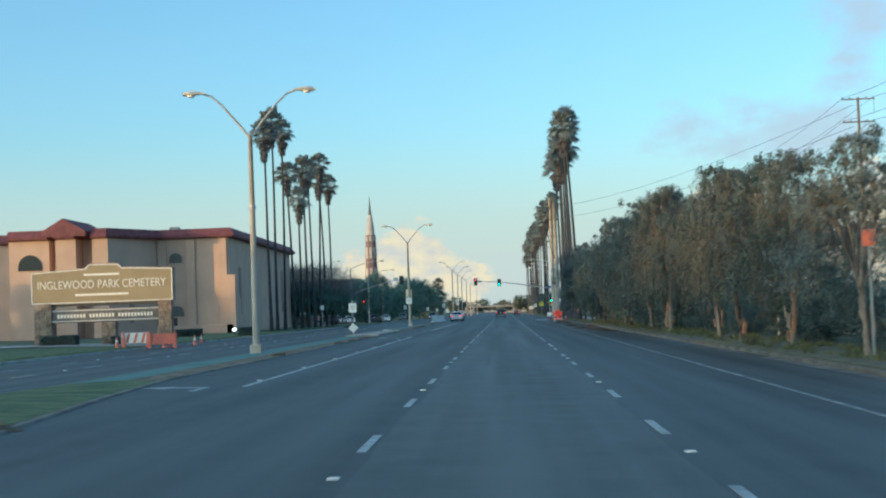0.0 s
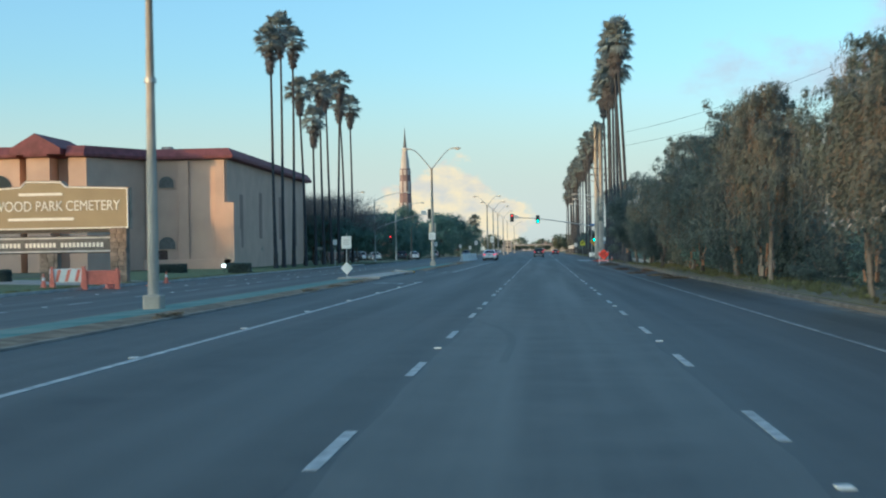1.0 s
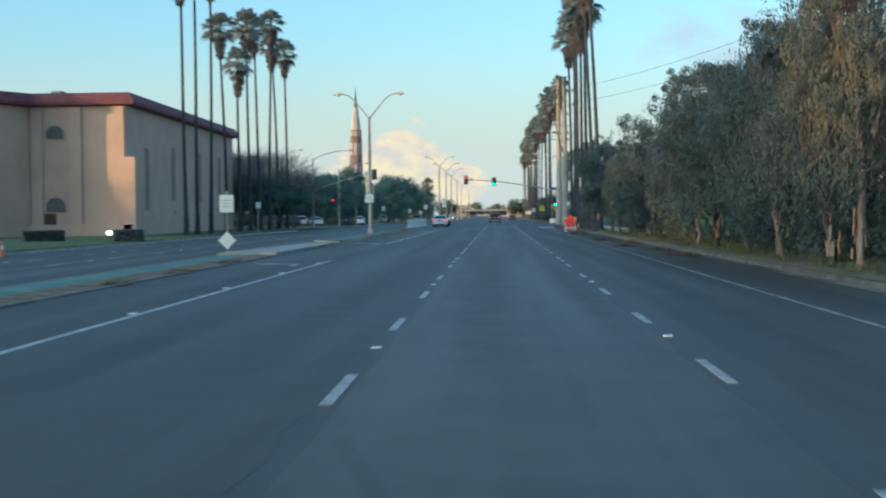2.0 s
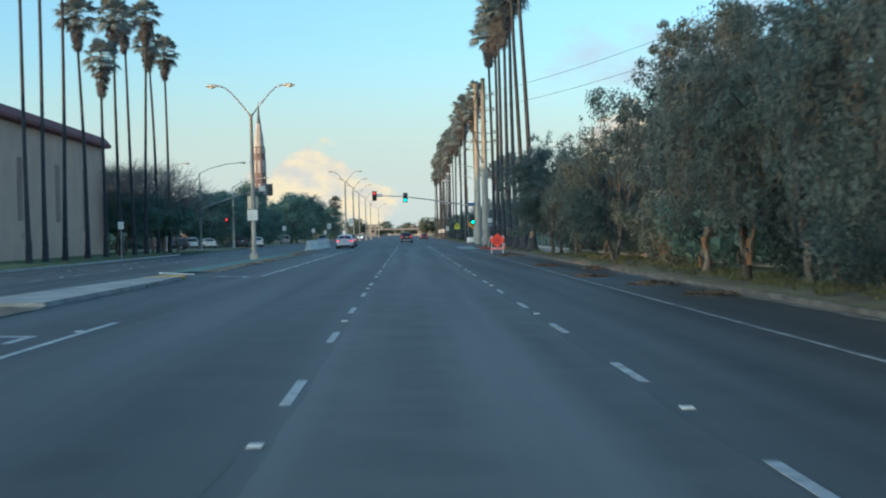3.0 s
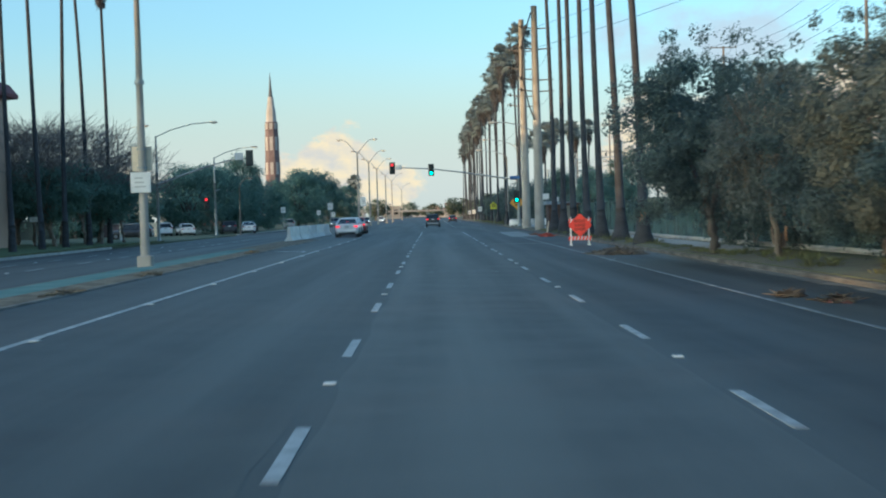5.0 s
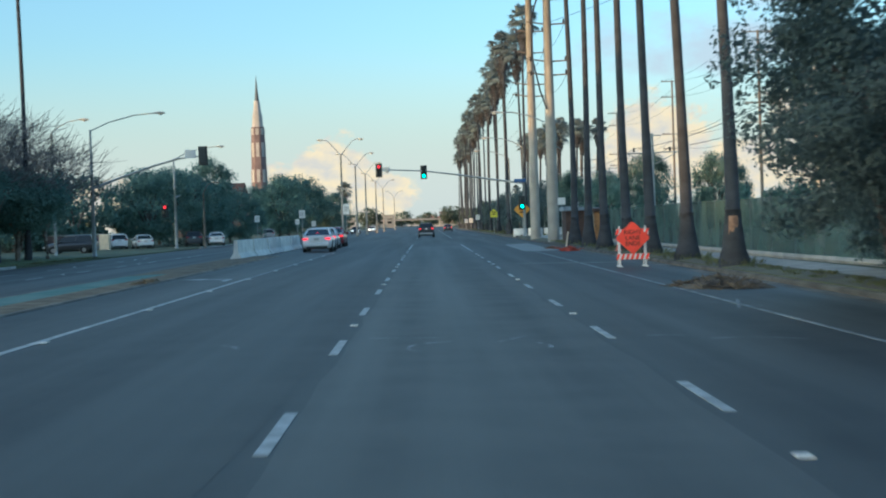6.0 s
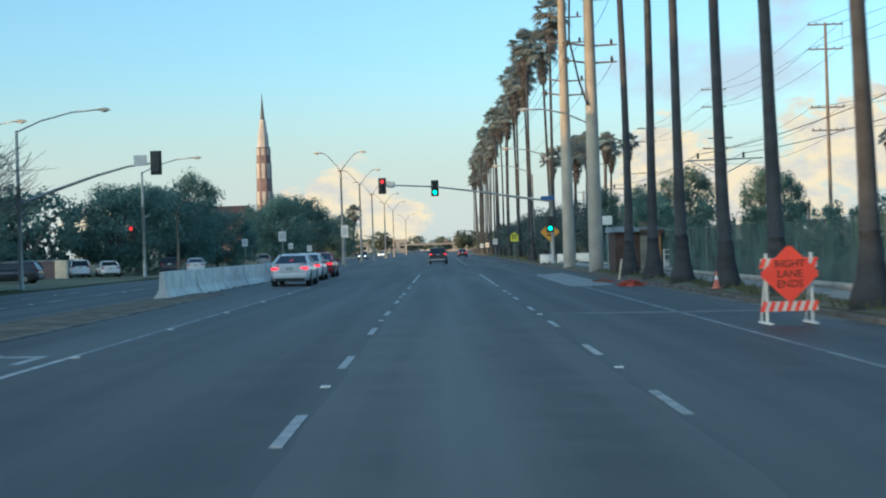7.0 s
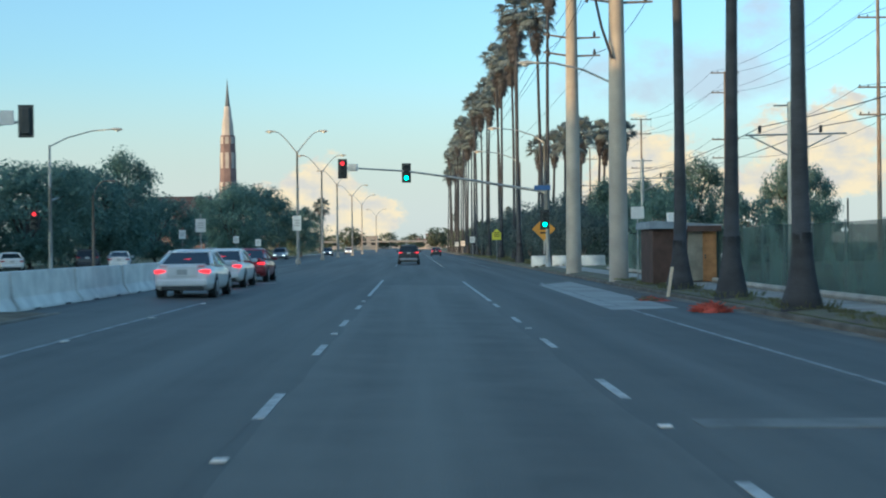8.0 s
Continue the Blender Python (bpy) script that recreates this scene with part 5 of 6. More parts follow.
def barricade_sign():
    """Orange diamond work-zone sign on a striped barricade."""
    thing = tagged(empty("work_zone_sign", pose(8.28, 171.8, road_z(8.28))), "orange diamond work-zone sign on a striped barricade", "road sign")
    for x in (-0.45, 0.45):
        part("leg", mesh((box, x - 0.03, x + 0.03, -0.05, 0.0, 0.0, 1.42, 0.008)), "white", thing)
        part("rear_leg", mesh((tube, [(x, 0.0, 1.3), (x, 0.5, 0.0)], 0.022, 6)), "white", thing)
        part("foot", mesh((box, x - 0.05, x + 0.05, -0.35, 0.55, 0.0, 0.05, 0.01)), "white", thing)
    for zc, name in ((1.22, "upper_rail"), (0.36, "lower_rail")):
        rail = part(name, mesh((box, -0.56, 0.56, -0.075, -0.05, zc - 0.1, zc + 0.1, 0.008)), "white", thing)
        for k in range(-3, 4):
            bm = bmesh.new()
            prism(bm, [(k * 0.17 - 0.09, zc - 0.098), (k * 0.17, zc - 0.098), (k * 0.17 + 0.07, zc + 0.098), (k * 0.17 - 0.02, zc + 0.098)], "y", -0.082, -0.072)
            part("stripe", bm, "orange", rail)
    bm = bmesh.new()
    prism(bm, [(0, 0.42), (0.61, 1.0), (0, 1.6), (-0.61, 1.0)], "y", -0.12, -0.095)
    bmesh.ops.bevel(bm, geom=[e for e in bm.edges if abs(e.verts[0].co.y - e.verts[1].co.y) > 0.01], offset=0.05, segments=3, affect="EDGES")
    dia = part("diamond", bm, "orange", thing)
    for k, w in enumerate(("RIGHT", "LANE", "ENDS")):
        text_mesh("legend", w, 0.21, "mark_dark", pose(0, -0.125, 1.2 - k * 0.2, 90, 0, 0), dia, 0.002)
    return thing


barricade_sign()


# ---- concrete barriers ----
def barrier_segment():
    thing = empty("concrete_barrier")
    prof = [(-0.3, 0), (0.3, 0), (0.3, 0.08), (0.13, 0.33), (0.085, 0.97), (-0.085, 0.97), (-0.13, 0.33), (-0.3, 0.08)]
    bm = bmesh.new()
    prism(bm, prof, "y", 0.01, 5.98)
    bmesh.ops.bevel(bm, geom=[e for e in bm.edges], offset=0.018, segments=1, affect="EDGES")
    part("body", bm, "white_concrete", thing)
    for y in (1.5, 4.5):
        part("drain_slot", mesh((box, 0.2, 0.306, y - 0.3, y + 0.3, 0.0, 0.06)), "mark_dark", thing)
    return tagged(thing, "pale precast concrete barrier segment on the median", "barrier", "median barrier")


first = barrier_segment()
first.matrix_world = pose(-8.2, 191.5, 0.1)
for k in range(1, 5):
    copy_thing(first, pose(-8.2 + 0.06 * k, 191.5 + 6.0 * k, 0.1))


def short_barrier(x, y, length, turn):
    """A short white barrier block with a sloped foot and two lifting slots."""
    thing = tagged(empty("short_barrier", pose(x, y, -0.02, 0, 0, turn)), "short white plastic barrier block beside the kerb", "barrier", "kerbside barriers")
    bm = bmesh.new()
    prism(bm, [(-0.3, 0), (0.3, 0), (0.28, 0.14), (0.14, 0.4), (0.11, 0.8), (-0.11, 0.8), (-0.14, 0.4), (-0.28, 0.14)], "y", -length / 2, length / 2)
    bmesh.ops.bevel(bm, geom=bm.edges[:], offset=0.04, segments=2, affect="EDGES")
    part("body", bm, "white_concrete", thing, "", True)
    for sy in (-0.28, 0.28):
        part("foot_slot", mesh((box, 0.2, 0.31, sy * length - 0.14, sy * length + 0.14, 0.0, 0.09)), "mark_dark", thing)
    return thing


for x, length, turn in ((10.5, 1.35, 276), (12.05, 1.5, 266), (14.0, 2.2, 272)):
    short_barrier(x, 263.2, length, turn)


# ---- vehicles ----
def loft(bm, rings, close=True):
    """Skins a list of point rings."""
    vs = [[bm.verts.new(q) for q in r] for r in rings]
    n = len(rings[0])
    for a, b in zip(vs, vs[1:]):
        for i in range(n):
            bm.faces.new((a[i], a[(i + 1) % n], b[(i + 1) % n], b[i]))
    if close:
        bm.faces.new(vs[0][::-1])
        bm.faces.new(vs[-1])
    bmesh.ops.recalc_face_normals(bm, faces=bm.faces)


def car(x, y, z, paint, turn=0, kind="sedan", label="", brake=True, group="cars in the turning lane"):
    """A road car facing +y at turn 0: lofted body, cabin with panes, wheels, lamps."""
    L, Wd, H = {"sedan": (4.75, 1.77, 1.44), "suv": (4.5, 1.84, 1.62), "pickup": (5.4, 1.9, 1.7)}[kind]
    thing = tagged(empty("car", pose(x, y, z, 0, 0, turn)), label, "car" if kind != "pickup" else "pickup truck", group)
    h2, w, k = L / 2, Wd / 2, H / 1.45
    belt = 0.93 * k
    deck = {"sedan": 0.98, "suv": 0.98, "pickup": 0.86}[kind] * k
    # stations: y, half-width factor, underside, crest height
    st = [(-h2, 0.74, 0.42, 0.74 * k), (-h2 + 0.04, 0.86, 0.30, deck - 0.10), (-h2 + 0.22, 0.95, 0.22, deck - 0.01), (-h2 + 0.7, 1.0, 0.2, deck), (-0.4, 1.0, 0.2, belt),
          (h2 - 1.45, 1.0, 0.2, belt - 0.01), (h2 - 0.75, 0.98, 0.21, 0.85 * k), (h2 - 0.25, 0.9, 0.24, 0.74 * k), (h2 - 0.05, 0.78, 0.3, 0.62 * k), (h2, 0.66, 0.4, 0.52 * k)]
    rings = []
    for yy, f, lo, hi in st:
        ww, d = w * f, hi - lo
        half = [(0.0, hi), (ww * 0.55, hi - 0.01), (ww * 0.86, hi - 0.045 * k), (ww * 0.965, hi - 0.13 * d), (ww, lo + 0.58 * d), (ww * 0.995, lo + 0.34 * d), (ww * 0.95, lo + 0.08 * d), (ww * 0.8, lo)]
        rings.append([(a, yy, b) for a, b in half] + [(-a, yy, b) for a, b in half[::-1] if a > 0])
    bm = bmesh.new()
    loft(bm, rings)
    part("body", bm, paint, thing, "", True)
    if kind == "sedan":
        base, roof = (-h2 + 0.62, h2 - 1.25), (-h2 + 1.68, h2 - 2.2)
    elif kind == "suv":
        base, roof = (-h2 + 0.1, h2 - 1.15), (-h2 + 0.5, h2 - 1.95)
    else:
        base, roof = (-h2 + 1.95, h2 - 1.4), (-h2 + 2.15, h2 - 2.15)
    w0, w1 = (w - 0.11, w - 0.31) if kind == "sedan" else (w - 0.09, w - 0.29)
    bz = belt - 0.03 if kind != "sedan" else deck - 0.01

    def ring(f, z_, grow=0.0):
        yb, yf = base[0] + (roof[0] - base[0]) * f, base[1] + (roof[1] - base[1]) * f
        ww = w0 + (w1 - w0) * f + grow
        return [(-ww, yb - grow, z_), (ww, yb - grow, z_), (ww, yf + grow, z_), (-ww, yf + grow, z_)]
    def chamfer(q, c):
        """Cuts the corners of a four-point ring."""
        out = []
        for i in range(4):
            p, a, b = Vector(q[i]), Vector(q[i - 1]), Vector(q[(i + 1) % 4])
            out += [tuple(p + (a - p).normalized() * c), tuple(p + (b - p).normalized() * c)]
        return out
    lo, hi = ring(0, bz), ring(0.86, H - 0.1)
    for i, nm in enumerate(("rear_window", "side_window", "windscreen", "side_window")):
        bm = bmesh.new()
        quad = [lo[i], lo[(i + 1) % 4], hi[(i + 1) % 4], hi[i]]
        c = Vector((0, (base[0] + base[1]) / 2, belt))
        loft(bm, [quad, [tuple(Vector(q).lerp(c, 0.012)) for q in quad]])
        part(nm, bm, "dark_glass", thing)
    bm = bmesh.new()
    mid = (roof[0] + roof[1]) / 2
    loft(bm, [chamfer(ring(0.82, H - 0.13, 0.012), 0.06), chamfer(ring(0.93, H - 0.055, 0.0), 0.14), chamfer(ring(1.02, H - 0.018, -0.05), 0.22), chamfer([(q[0] * 0.7, mid + (q[1] - mid) * 0.8, H) for q in ring(1.0, H)], 0.25)])
    part("roof", bm, paint, thing, "", True)
    a, b = ring(0, bz, 0.008), ring(0.88, H - 0.09, 0.008)
    for i in range(4):
        part("pillar", mesh((tube, [a[i], b[i]], 0.06 if i < 2 else 0.038, 8)), paint, thing, "", True)
    for s in (-1, 1):
        part("pillar", mesh((tube, [(s * (w0 + 0.005), (base[0] + base[1]) / 2 - 0.1, bz), (s * (w1 + 0.02), mid - 0.1, H - 0.09)], 0.04, 6)), paint, thing)
        part("mirror", mesh((box, s * (w + 0.07) - 0.1, s * (w + 0.07) + 0.1, base[1] - 0.4, base[1] - 0.25, belt - 0.03, belt + 0.12, 0.04)), paint, thing)
    for sx in (-1, 1):
        for sy in (-h2 + 0.92, h2 - 0.92):
            part("wheel_arch", mesh((tube, [(sx * (w - 0.22), sy, 0.34), (sx * (w + 0.002), sy, 0.34)], 0.375, 20)), "black", thing)
            bm = bmesh.new()
            tube(bm, [(sx * (w - 0.2), sy, 0.33), (sx * (w - 0.17), sy, 0.33), (sx * (w - 0.01), sy, 0.33), (sx * (w + 0.012), sy, 0.33)], [0.3, 0.33, 0.33, 0.3], 20)
            wheel = part("wheel", bm, "tyre", thing)
            part("rim", mesh((tube, [(sx * (w - 0.02), sy, 0.33), (sx * (w + 0.02), sy, 0.33)], [0.21, 0.18], 14)), "rim", wheel)
    zl = (0.79 if kind == "sedan" else 0.86) * k
    for s in (-1, 1):
        bm = bmesh.new()
        c = s * w * 0.70
        lens = [(c + s * a, zl + b) for a, b in ((-0.12, -0.015), (0.02, -0.05), (0.19, -0.06), (0.21, 0.05), (0.05, 0.06), (-0.14, 0.03))][::s]
        prism(bm, lens, "y", -h2 - 0.012, -h2 + 0.16)
        bmesh.ops.bevel(bm, geom=bm.edges[:], offset=0.015, segments=1, affect="EDGES")
        part("tail_lamp", bm, "red_lamp" if brake else "red_dim", thing)
        part("headlamp", mesh((box, s * w * 0.62 - 0.17, s * w * 0.62 + 0.17, h2 - 0.16, h2 - 0.03, 0.53, 0.66, 0.03)), "mark_light" if turn != 180 else "lamp_glow", thing)
    part("bumper", mesh((box, -w * 0.84, w * 0.84, -h2 - 0.05, -h2 + 0.2, 0.34, 0.56, 0.06)), paint if kind != "pickup" else "rim", thing)
    if kind == "sedan":
        part("boot_lid", mesh((box, -w * 0.52, w * 0.52, -h2 - 0.015, -h2 + 0.4, 0.6, deck - 0.02, 0.05)), paint, thing)
        part("boot_spoiler", mesh((box, -w * 0.74, w * 0.74, -h2 + 0.06, -h2 + 0.3, deck - 0.04, deck + 0.03, 0.03)), paint, thing)
    part("valance", mesh((box, -w * 0.7, w * 0.7, -h2 - 0.02, -h2 + 0.2, 0.22, 0.35, 0.03)), "black", thing)
    part("number_plate", mesh((box, -0.155, 0.155, -h2 - 0.025, -h2 + 0.05, zl - 0.09, zl + 0.06, 0.008)), "legend", thing)
    if kind == "sedan" and brake:
        part("high_brake_lamp", mesh((box, -0.1, 0.1, base[0] + 0.42, base[0] + 0.47, belt + 0.19, belt + 0.225, 0.01)), "red_lamp", thing)
    if kind == "pickup":
        part("load_bed", mesh((box, -w + 0.14, w - 0.14, -h2 + 0.14, -h2 + 1.85, deck - 0.1, deck + 0.012, 0.01)), "black", thing)
        part("tailgate", mesh((box, -w + 0.1, w - 0.1, -h2 - 0.01, -h2 + 0.1, 0.6, deck + 0.03, 0.03)), paint, thing)
    return thing


car(-5.38, 207.9, road_z(-5.38), "car_white", 0, "sedan", "white sedan waiting with brake lights on")
car(-5.75, 218.2, road_z(-5.75), "car_white", 0, "sedan", "white sedan waiting second in the turning lane")
car(-5.75, 226.2, road_z(-5.75), "red_paint", 0, "sedan", "dark red sedan waiting first in the turning lane")
car(1.0, 288, road_z(1.0), "car_dark", 0, "pickup", "dark pickup truck driving ahead in the lane", True, "traffic ahead")

# ---- the church spire ----
def church():
    thing = tagged(empty("church_spire", pose(-51.7, 563.9, 0)), "tall red brick church tower with a pale slender spire", "church tower")
    def ngon(r, z, n=8, t=22.5):
        return [(r * math.cos(radians(t + 360 * k / n)), r * math.sin(radians(t + 360 * k / n)), z) for k in range(n)]
    def shell(name, secs, mat, parent=thing):
        bm = bmesh.new()
        rows = [[bm.verts.new(p) for p in ngon(r, z)] for r, z in secs]
        for a, b in zip(rows, rows[1:]):
            for i in range(8):
                bm.faces.new((a[i], a[(i + 1) % 8], b[(i + 1) % 8], b[i]))
        bm.faces.new(rows[0][::-1])
        bm.faces.new(rows[-1])
        return part(name, bm, mat, parent)
    tower = shell("tower", [(2.5, 0), (2.5, 20), (2.35, 27), (2.1, 34)], "brick")
    shell("belfry", [(1.8, 34), (1.6, 37.5), (1.2, 39.5), (0.95, 42.3)], "pale_stone")
    shell("spire", [(0.75, 42.3), (0.42, 45.5), (0.05, 50.3)], "slate")
    for k in range(8):
        a = radians(45 * k)
        for z0, z1, r in ((16.5, 20.5, 2.36), (24.5, 29, 2.15), (31.5, 33.5, 2.0), (5, 12.5, 2.36)):
            bm = bmesh.new()
            box(bm, -0.5, 0.5, -0.12, 0.12, z0, z1, 0.0)
            bmesh.ops.transform(bm, matrix=pose(math.cos(a) * r, math.sin(a) * r, 0, 0, 0, 45 * k + 90), verts=bm.verts)
            part("pale_panel", bm, "pale_stone", tower)
    return thing


church()
# ---- big utility poles, wires and rail poles on the right ----
def utility_pole(x, y, h, label):
    thing = tagged(empty("utility_pole", pose(x, y, 0)), label, "utility pole", "tall utility poles")
    part("pole", mesh((tube, [(0, 0, -0.2), (0, 0, 0.1), (0, 0, 8), (0, 0, h)], [0.46, 0.43, 0.37, 0.26], 14)), "pole_concrete", thing, "", True)
    for z, l in ((12.1, 1.6), (13.1, 1.6), (15.8, 1.5), (17.6, 1.4)):
        for s in (-1, 1):
            part("crossarm", mesh((tube, [(0, 0, z), (s * l, 0, z + (0.25 if s < 0 else 0.05))], [0.07, 0.05], 6)), "wood_pole", thing)
            part("insulator", mesh((tube, [(s * l * 0.8, 0, z + 0.02), (s * l * 0.8, 0, z + 0.2), (s * l * 0.8, 0, z + 0.4)], [0.05, 0.09, 0.04], 8)), "wire", thing)
    return thing


u1 = utility_pole(10.4, 225, 19.6, "massive pale utility pole with crossarms beside the footpath")
utility_pole(10.4, 242, 20.8, "massive pale utility pole with crossarms near the junction")
part("riser_cable", mesh((tube, [(-0.3, -0.1, 19), (-1.1, -0.2, 16.5), (-1.2, -0.2, 13.5), (-0.7, -0.36, 11.0), (-0.25, -0.42, 9.6)], 0.06, 6)), "wire", u1)
part("lamp_arm", mesh((tube, [(0, 0, 8.5), (-1.5, 0, 9.2), (-2.8, 0, 9.5), (-3.6, 0, 9.5)], 0.05, 6)), "pole", u1, "", True)
cobra_head(u1, pose(-3.5, 0, 9.5, 0, 0, 180))


def wood_pole(x, y, h=20.2):
    thing = tagged(empty("power_pole", pose(x, y, 0)), "dark wooden power pole with four crossarms behind the fence", "utility pole", "wooden power poles")
    part("pole", mesh((tube, [(0, 0, -0.2), (0, 0, h)], [0.19, 0.12], 8)), "wood_pole", thing)
    for z, w in ((h - 0.15, 1.55), (h - 2.3, 1.5), (h - 7.4, 1.5), (h - 9.4, 1.45)):
        part("crossarm", mesh((box, -w, w, -0.06, 0.06, z - 0.06, z + 0.06, 0.01)), "wood_pole", thing)
        for s in (-0.92, -0.5, 0.5, 0.92):
            part("insulator", mesh((tube, [(s * w, 0, z + 0.05), (s * w, 0, z + 0.2)], 0.05, 6)), "wire", thing)
    part("guy_loop", mesh((tube, [(1.5, 0, h - 0.2), (1.45, 0, h - 1.4)], 0.015, 4)), "wire", thing)
    return thing


WOOD = [78, 131, 212, 265, 314.6, 370, 430]
for y in WOOD:
    wood_pole(35.5, y)


def wire(pts, sag, r=0.018, n=10):
    """Sagging cables from point to point, one object a span."""
    for p, q in zip(pts, pts[1:]):
        p, q = Vector(p), Vector(q)
        bm = bmesh.new()
        tube(bm, [p.lerp(q, k / n) - Vector((0, 0, sag * 4 * (k / n) * (1 - k / n))) for k in range(n + 1)], r, 4, False)
        tagged(part("overhead_wire", bm, "wire"), "thin black overhead cable sagging between poles", "wire", "overhead wires")


for dx, dz in ((-1.4, 20.2), (1.4, 20.2), (-1.35, 18.05), (1.35, 18.05), (-1.35, 12.9), (1.35, 12.9), (1.3, 10.95)):
    wire([(35.5 + dx, y, dz) for y in WOOD], 1.1)
for dx, dz in ((-1.4, 12.5), (1.4, 12.3), (-1.4, 13.5), (1.3, 16.0)):
    wire([(10.4 + dx, 225, dz), (10.4 + dx, 242, dz), (10.4 + dx, 330, dz)], 0.5)
wire([(10.7, 225, 17.8), (35.0, 131, 19.5)], 1.2)
wire([(10.7, 225, 16.0), (35.0, 131, 17.5)], 1.2)


def rail_pole(x, y):
    thing = tagged(empty("rail_power_pole", pose(x, y, 0)), "pale steel railway wire pole with braced arms", "pole", "railway wire poles")
    part("mast", mesh((tube, [(0, 0, -0.1), (0, 0, 7.5)], [0.15, 0.12], 10)), "pole", thing)
    part("crossarm", mesh((tube, [(-1.9, 0, 6.1), (2.4, 0, 6.15)], 0.045, 6)), "pole", thing)
    part("top_arm", mesh((tube, [(-0.7, 0, 7.35), (0.7, 0, 7.35)], 0.04, 6)), "pole", thing)
    for s in (-1, 1):
        part("brace", mesh((tube, [(0, 0, 5.2), (s * 1.75, 0, 6.08)], 0.035, 6)), "pole", thing)
        part("insulator", mesh((tube, [(s * 1.3, 0, 6.2), (s * 1.3, 0, 6.5)], 0.07, 8)), "wire", thing)
    return thing


for y in (144, 181, 223, 261, 299):
    rail_pole(17.45, y)
wire([(16.2, y, 6.45) for y in (144, 181, 223, 261, 299)], 0.4)
wire([(18.75, y, 6.45) for y in (144, 181, 223, 261, 299)], 0.4)


# ---- right verge: hut, cones, debris ----
def hut():
    thing = tagged(empty("shed", pose(12.2, 218.6, 0.02)), "small dark brown shed with a grey roof and a door coloured orange by low sun", "shed")
    part("body", mesh((box, -1.66, 0.78, -1.4, 1.3, 0, 2.12, 0.03)), "hut", thing)
    part("roof", mesh((prism, [(-1.82, 2.1), (0.92, 2.1), (0.92, 2.24), (-1.6, 2.4), (-1.82, 2.36)], "y", -1.75, 1.5)), "roof_sheet", thing, "grey sheet roof with a deep eave")
    part("fascia", mesh((box, -0.4, 0.9, -1.77, -1.7, 1.98, 2.2, 0.01)), "hut", thing)
    part("side_panel", mesh((box, -0.33, 0.25, -1.46, -1.38, 0.1, 2.0, 0.02)), "panel_grey", thing, "pale grey weathered panel")
    # this orange strip stands in for low sun on the panel's right edge
    part("door", mesh((box, 0.24, 0.76, -1.52, -1.38, 0.08, 2.0, 0.02)), "rust", thing, "right strip of the door, coloured orange-brown for low sun")
    part("door_handle", mesh((box, 0.3, 0.34, -1.56, -1.51, 0.95, 1.12, 0.01)), "black", thing)
    part("vent_box", mesh((box, -1.05, -0.78, -1.3, -1.0, 2.3, 2.72, 0.02)), "white", thing, "small white box on the roof")
    part("threshold", mesh((box, -0.4, 0.85, -1.95, -1.4, -0.03, 0.06, 0.015)), "concrete", thing)
    return thing


hut()


def rack(x, y):
    """Narrow pale metal rack with shelves."""
    thing = tagged(empty("metal_rack", pose(x, y, 0.02)), "narrow pale metal rack standing beside the shed", "rack")
    for sx in (-0.17, 0.17):
        for sy in (-0.12, 0.12):
            part("upright", mesh((box, sx - 0.02, sx + 0.02, sy - 0.02, sy + 0.02, 0, 1.15, 0.004)), "white", thing)
    for z in (0.25, 0.55, 0.85, 1.1):
        part("shelf", mesh((box, -0.19, 0.19, -0.14, 0.14, z, z + 0.04, 0.008)), "white", thing)
    part("carton", mesh((box, -0.12, 0.1, -0.11, 0.1, 0.29, 0.5, 0.01)), "white", thing)
    return thing


rack(13.02, 215.6)


def cone(x, y, z, label="orange traffic cone with a pale band", tall=0.72):
    thing = tagged(empty("traffic_cone", pose(x, y, z)), label, "traffic cone", "traffic cones")
    f = tall / 0.72
    part("base", mesh((box, -0.19 * f, 0.19 * f, -0.19 * f, 0.19 * f, 0, 0.04, 0.01)), "red_tank", thing)
    part("body", mesh((tube, [(0, 0, 0.03), (0, 0, 0.36 * f)], [0.15 * f, 0.085 * f], 14)), "red_tank", thing)
    part("band", mesh((tube, [(0, 0, 0.36 * f), (0, 0, 0.53 * f)], [0.088 * f, 0.055 * f], 14)), "white", thing)
    part("tip", mesh((tube, [(0, 0, 0.53 * f), (0, 0, 0.72 * f)], [0.054 * f, 0.03 * f], 14)), "red_tank", thing)
    return thing


cone(9.95, 187.5, 0.03, "low orange traffic cone with a wide pale band beside a palm", 0.56)
for x, y in ((-21.1, 92.4), (-19.7, 95.4), (-21.0, 103.4), (-20.3, 90.6)):
    cone(x, y, road_z(x))
cone(13.45, 127.0, 0.05)


def water_barrier(x, y, z, turn, label="orange and white plastic barricade panel beside the driveway"):
    thing = tagged(empty("plastic_barricade", pose(x, y, z, 0, 0, turn)), label, "barricade", "barricades by the sign")
    for s in (-0.8, 0.8):
        part("leg", mesh((prism, [(s - 0.13, 0), (s + 0.13, 0), (s + 0.05, 1.05), (s - 0.05, 1.05)], "y", -0.13, 0.13)), "red_tank", thing)
    part("board", mesh((box, -0.95, 0.95, -0.03, 0.03, 0.25, 0.95, 0.03)), "white" if turn < 3 else "red_tank", thing)
    for k in (-0.5, 0.0, 0.5):
        bm = bmesh.new()
        prism(bm, [(k - 0.16, 0.3), (k, 0.3), (k + 0.16, 0.9), (k, 0.9)], "y", -0.042, -0.028)
        part("stripe", bm, "red_tank", thing)
    return thing


water_barrier(-22.2, 89.5, 0.0, 2)
water_barrier(-20.4, 89.2, -0.11, 8)
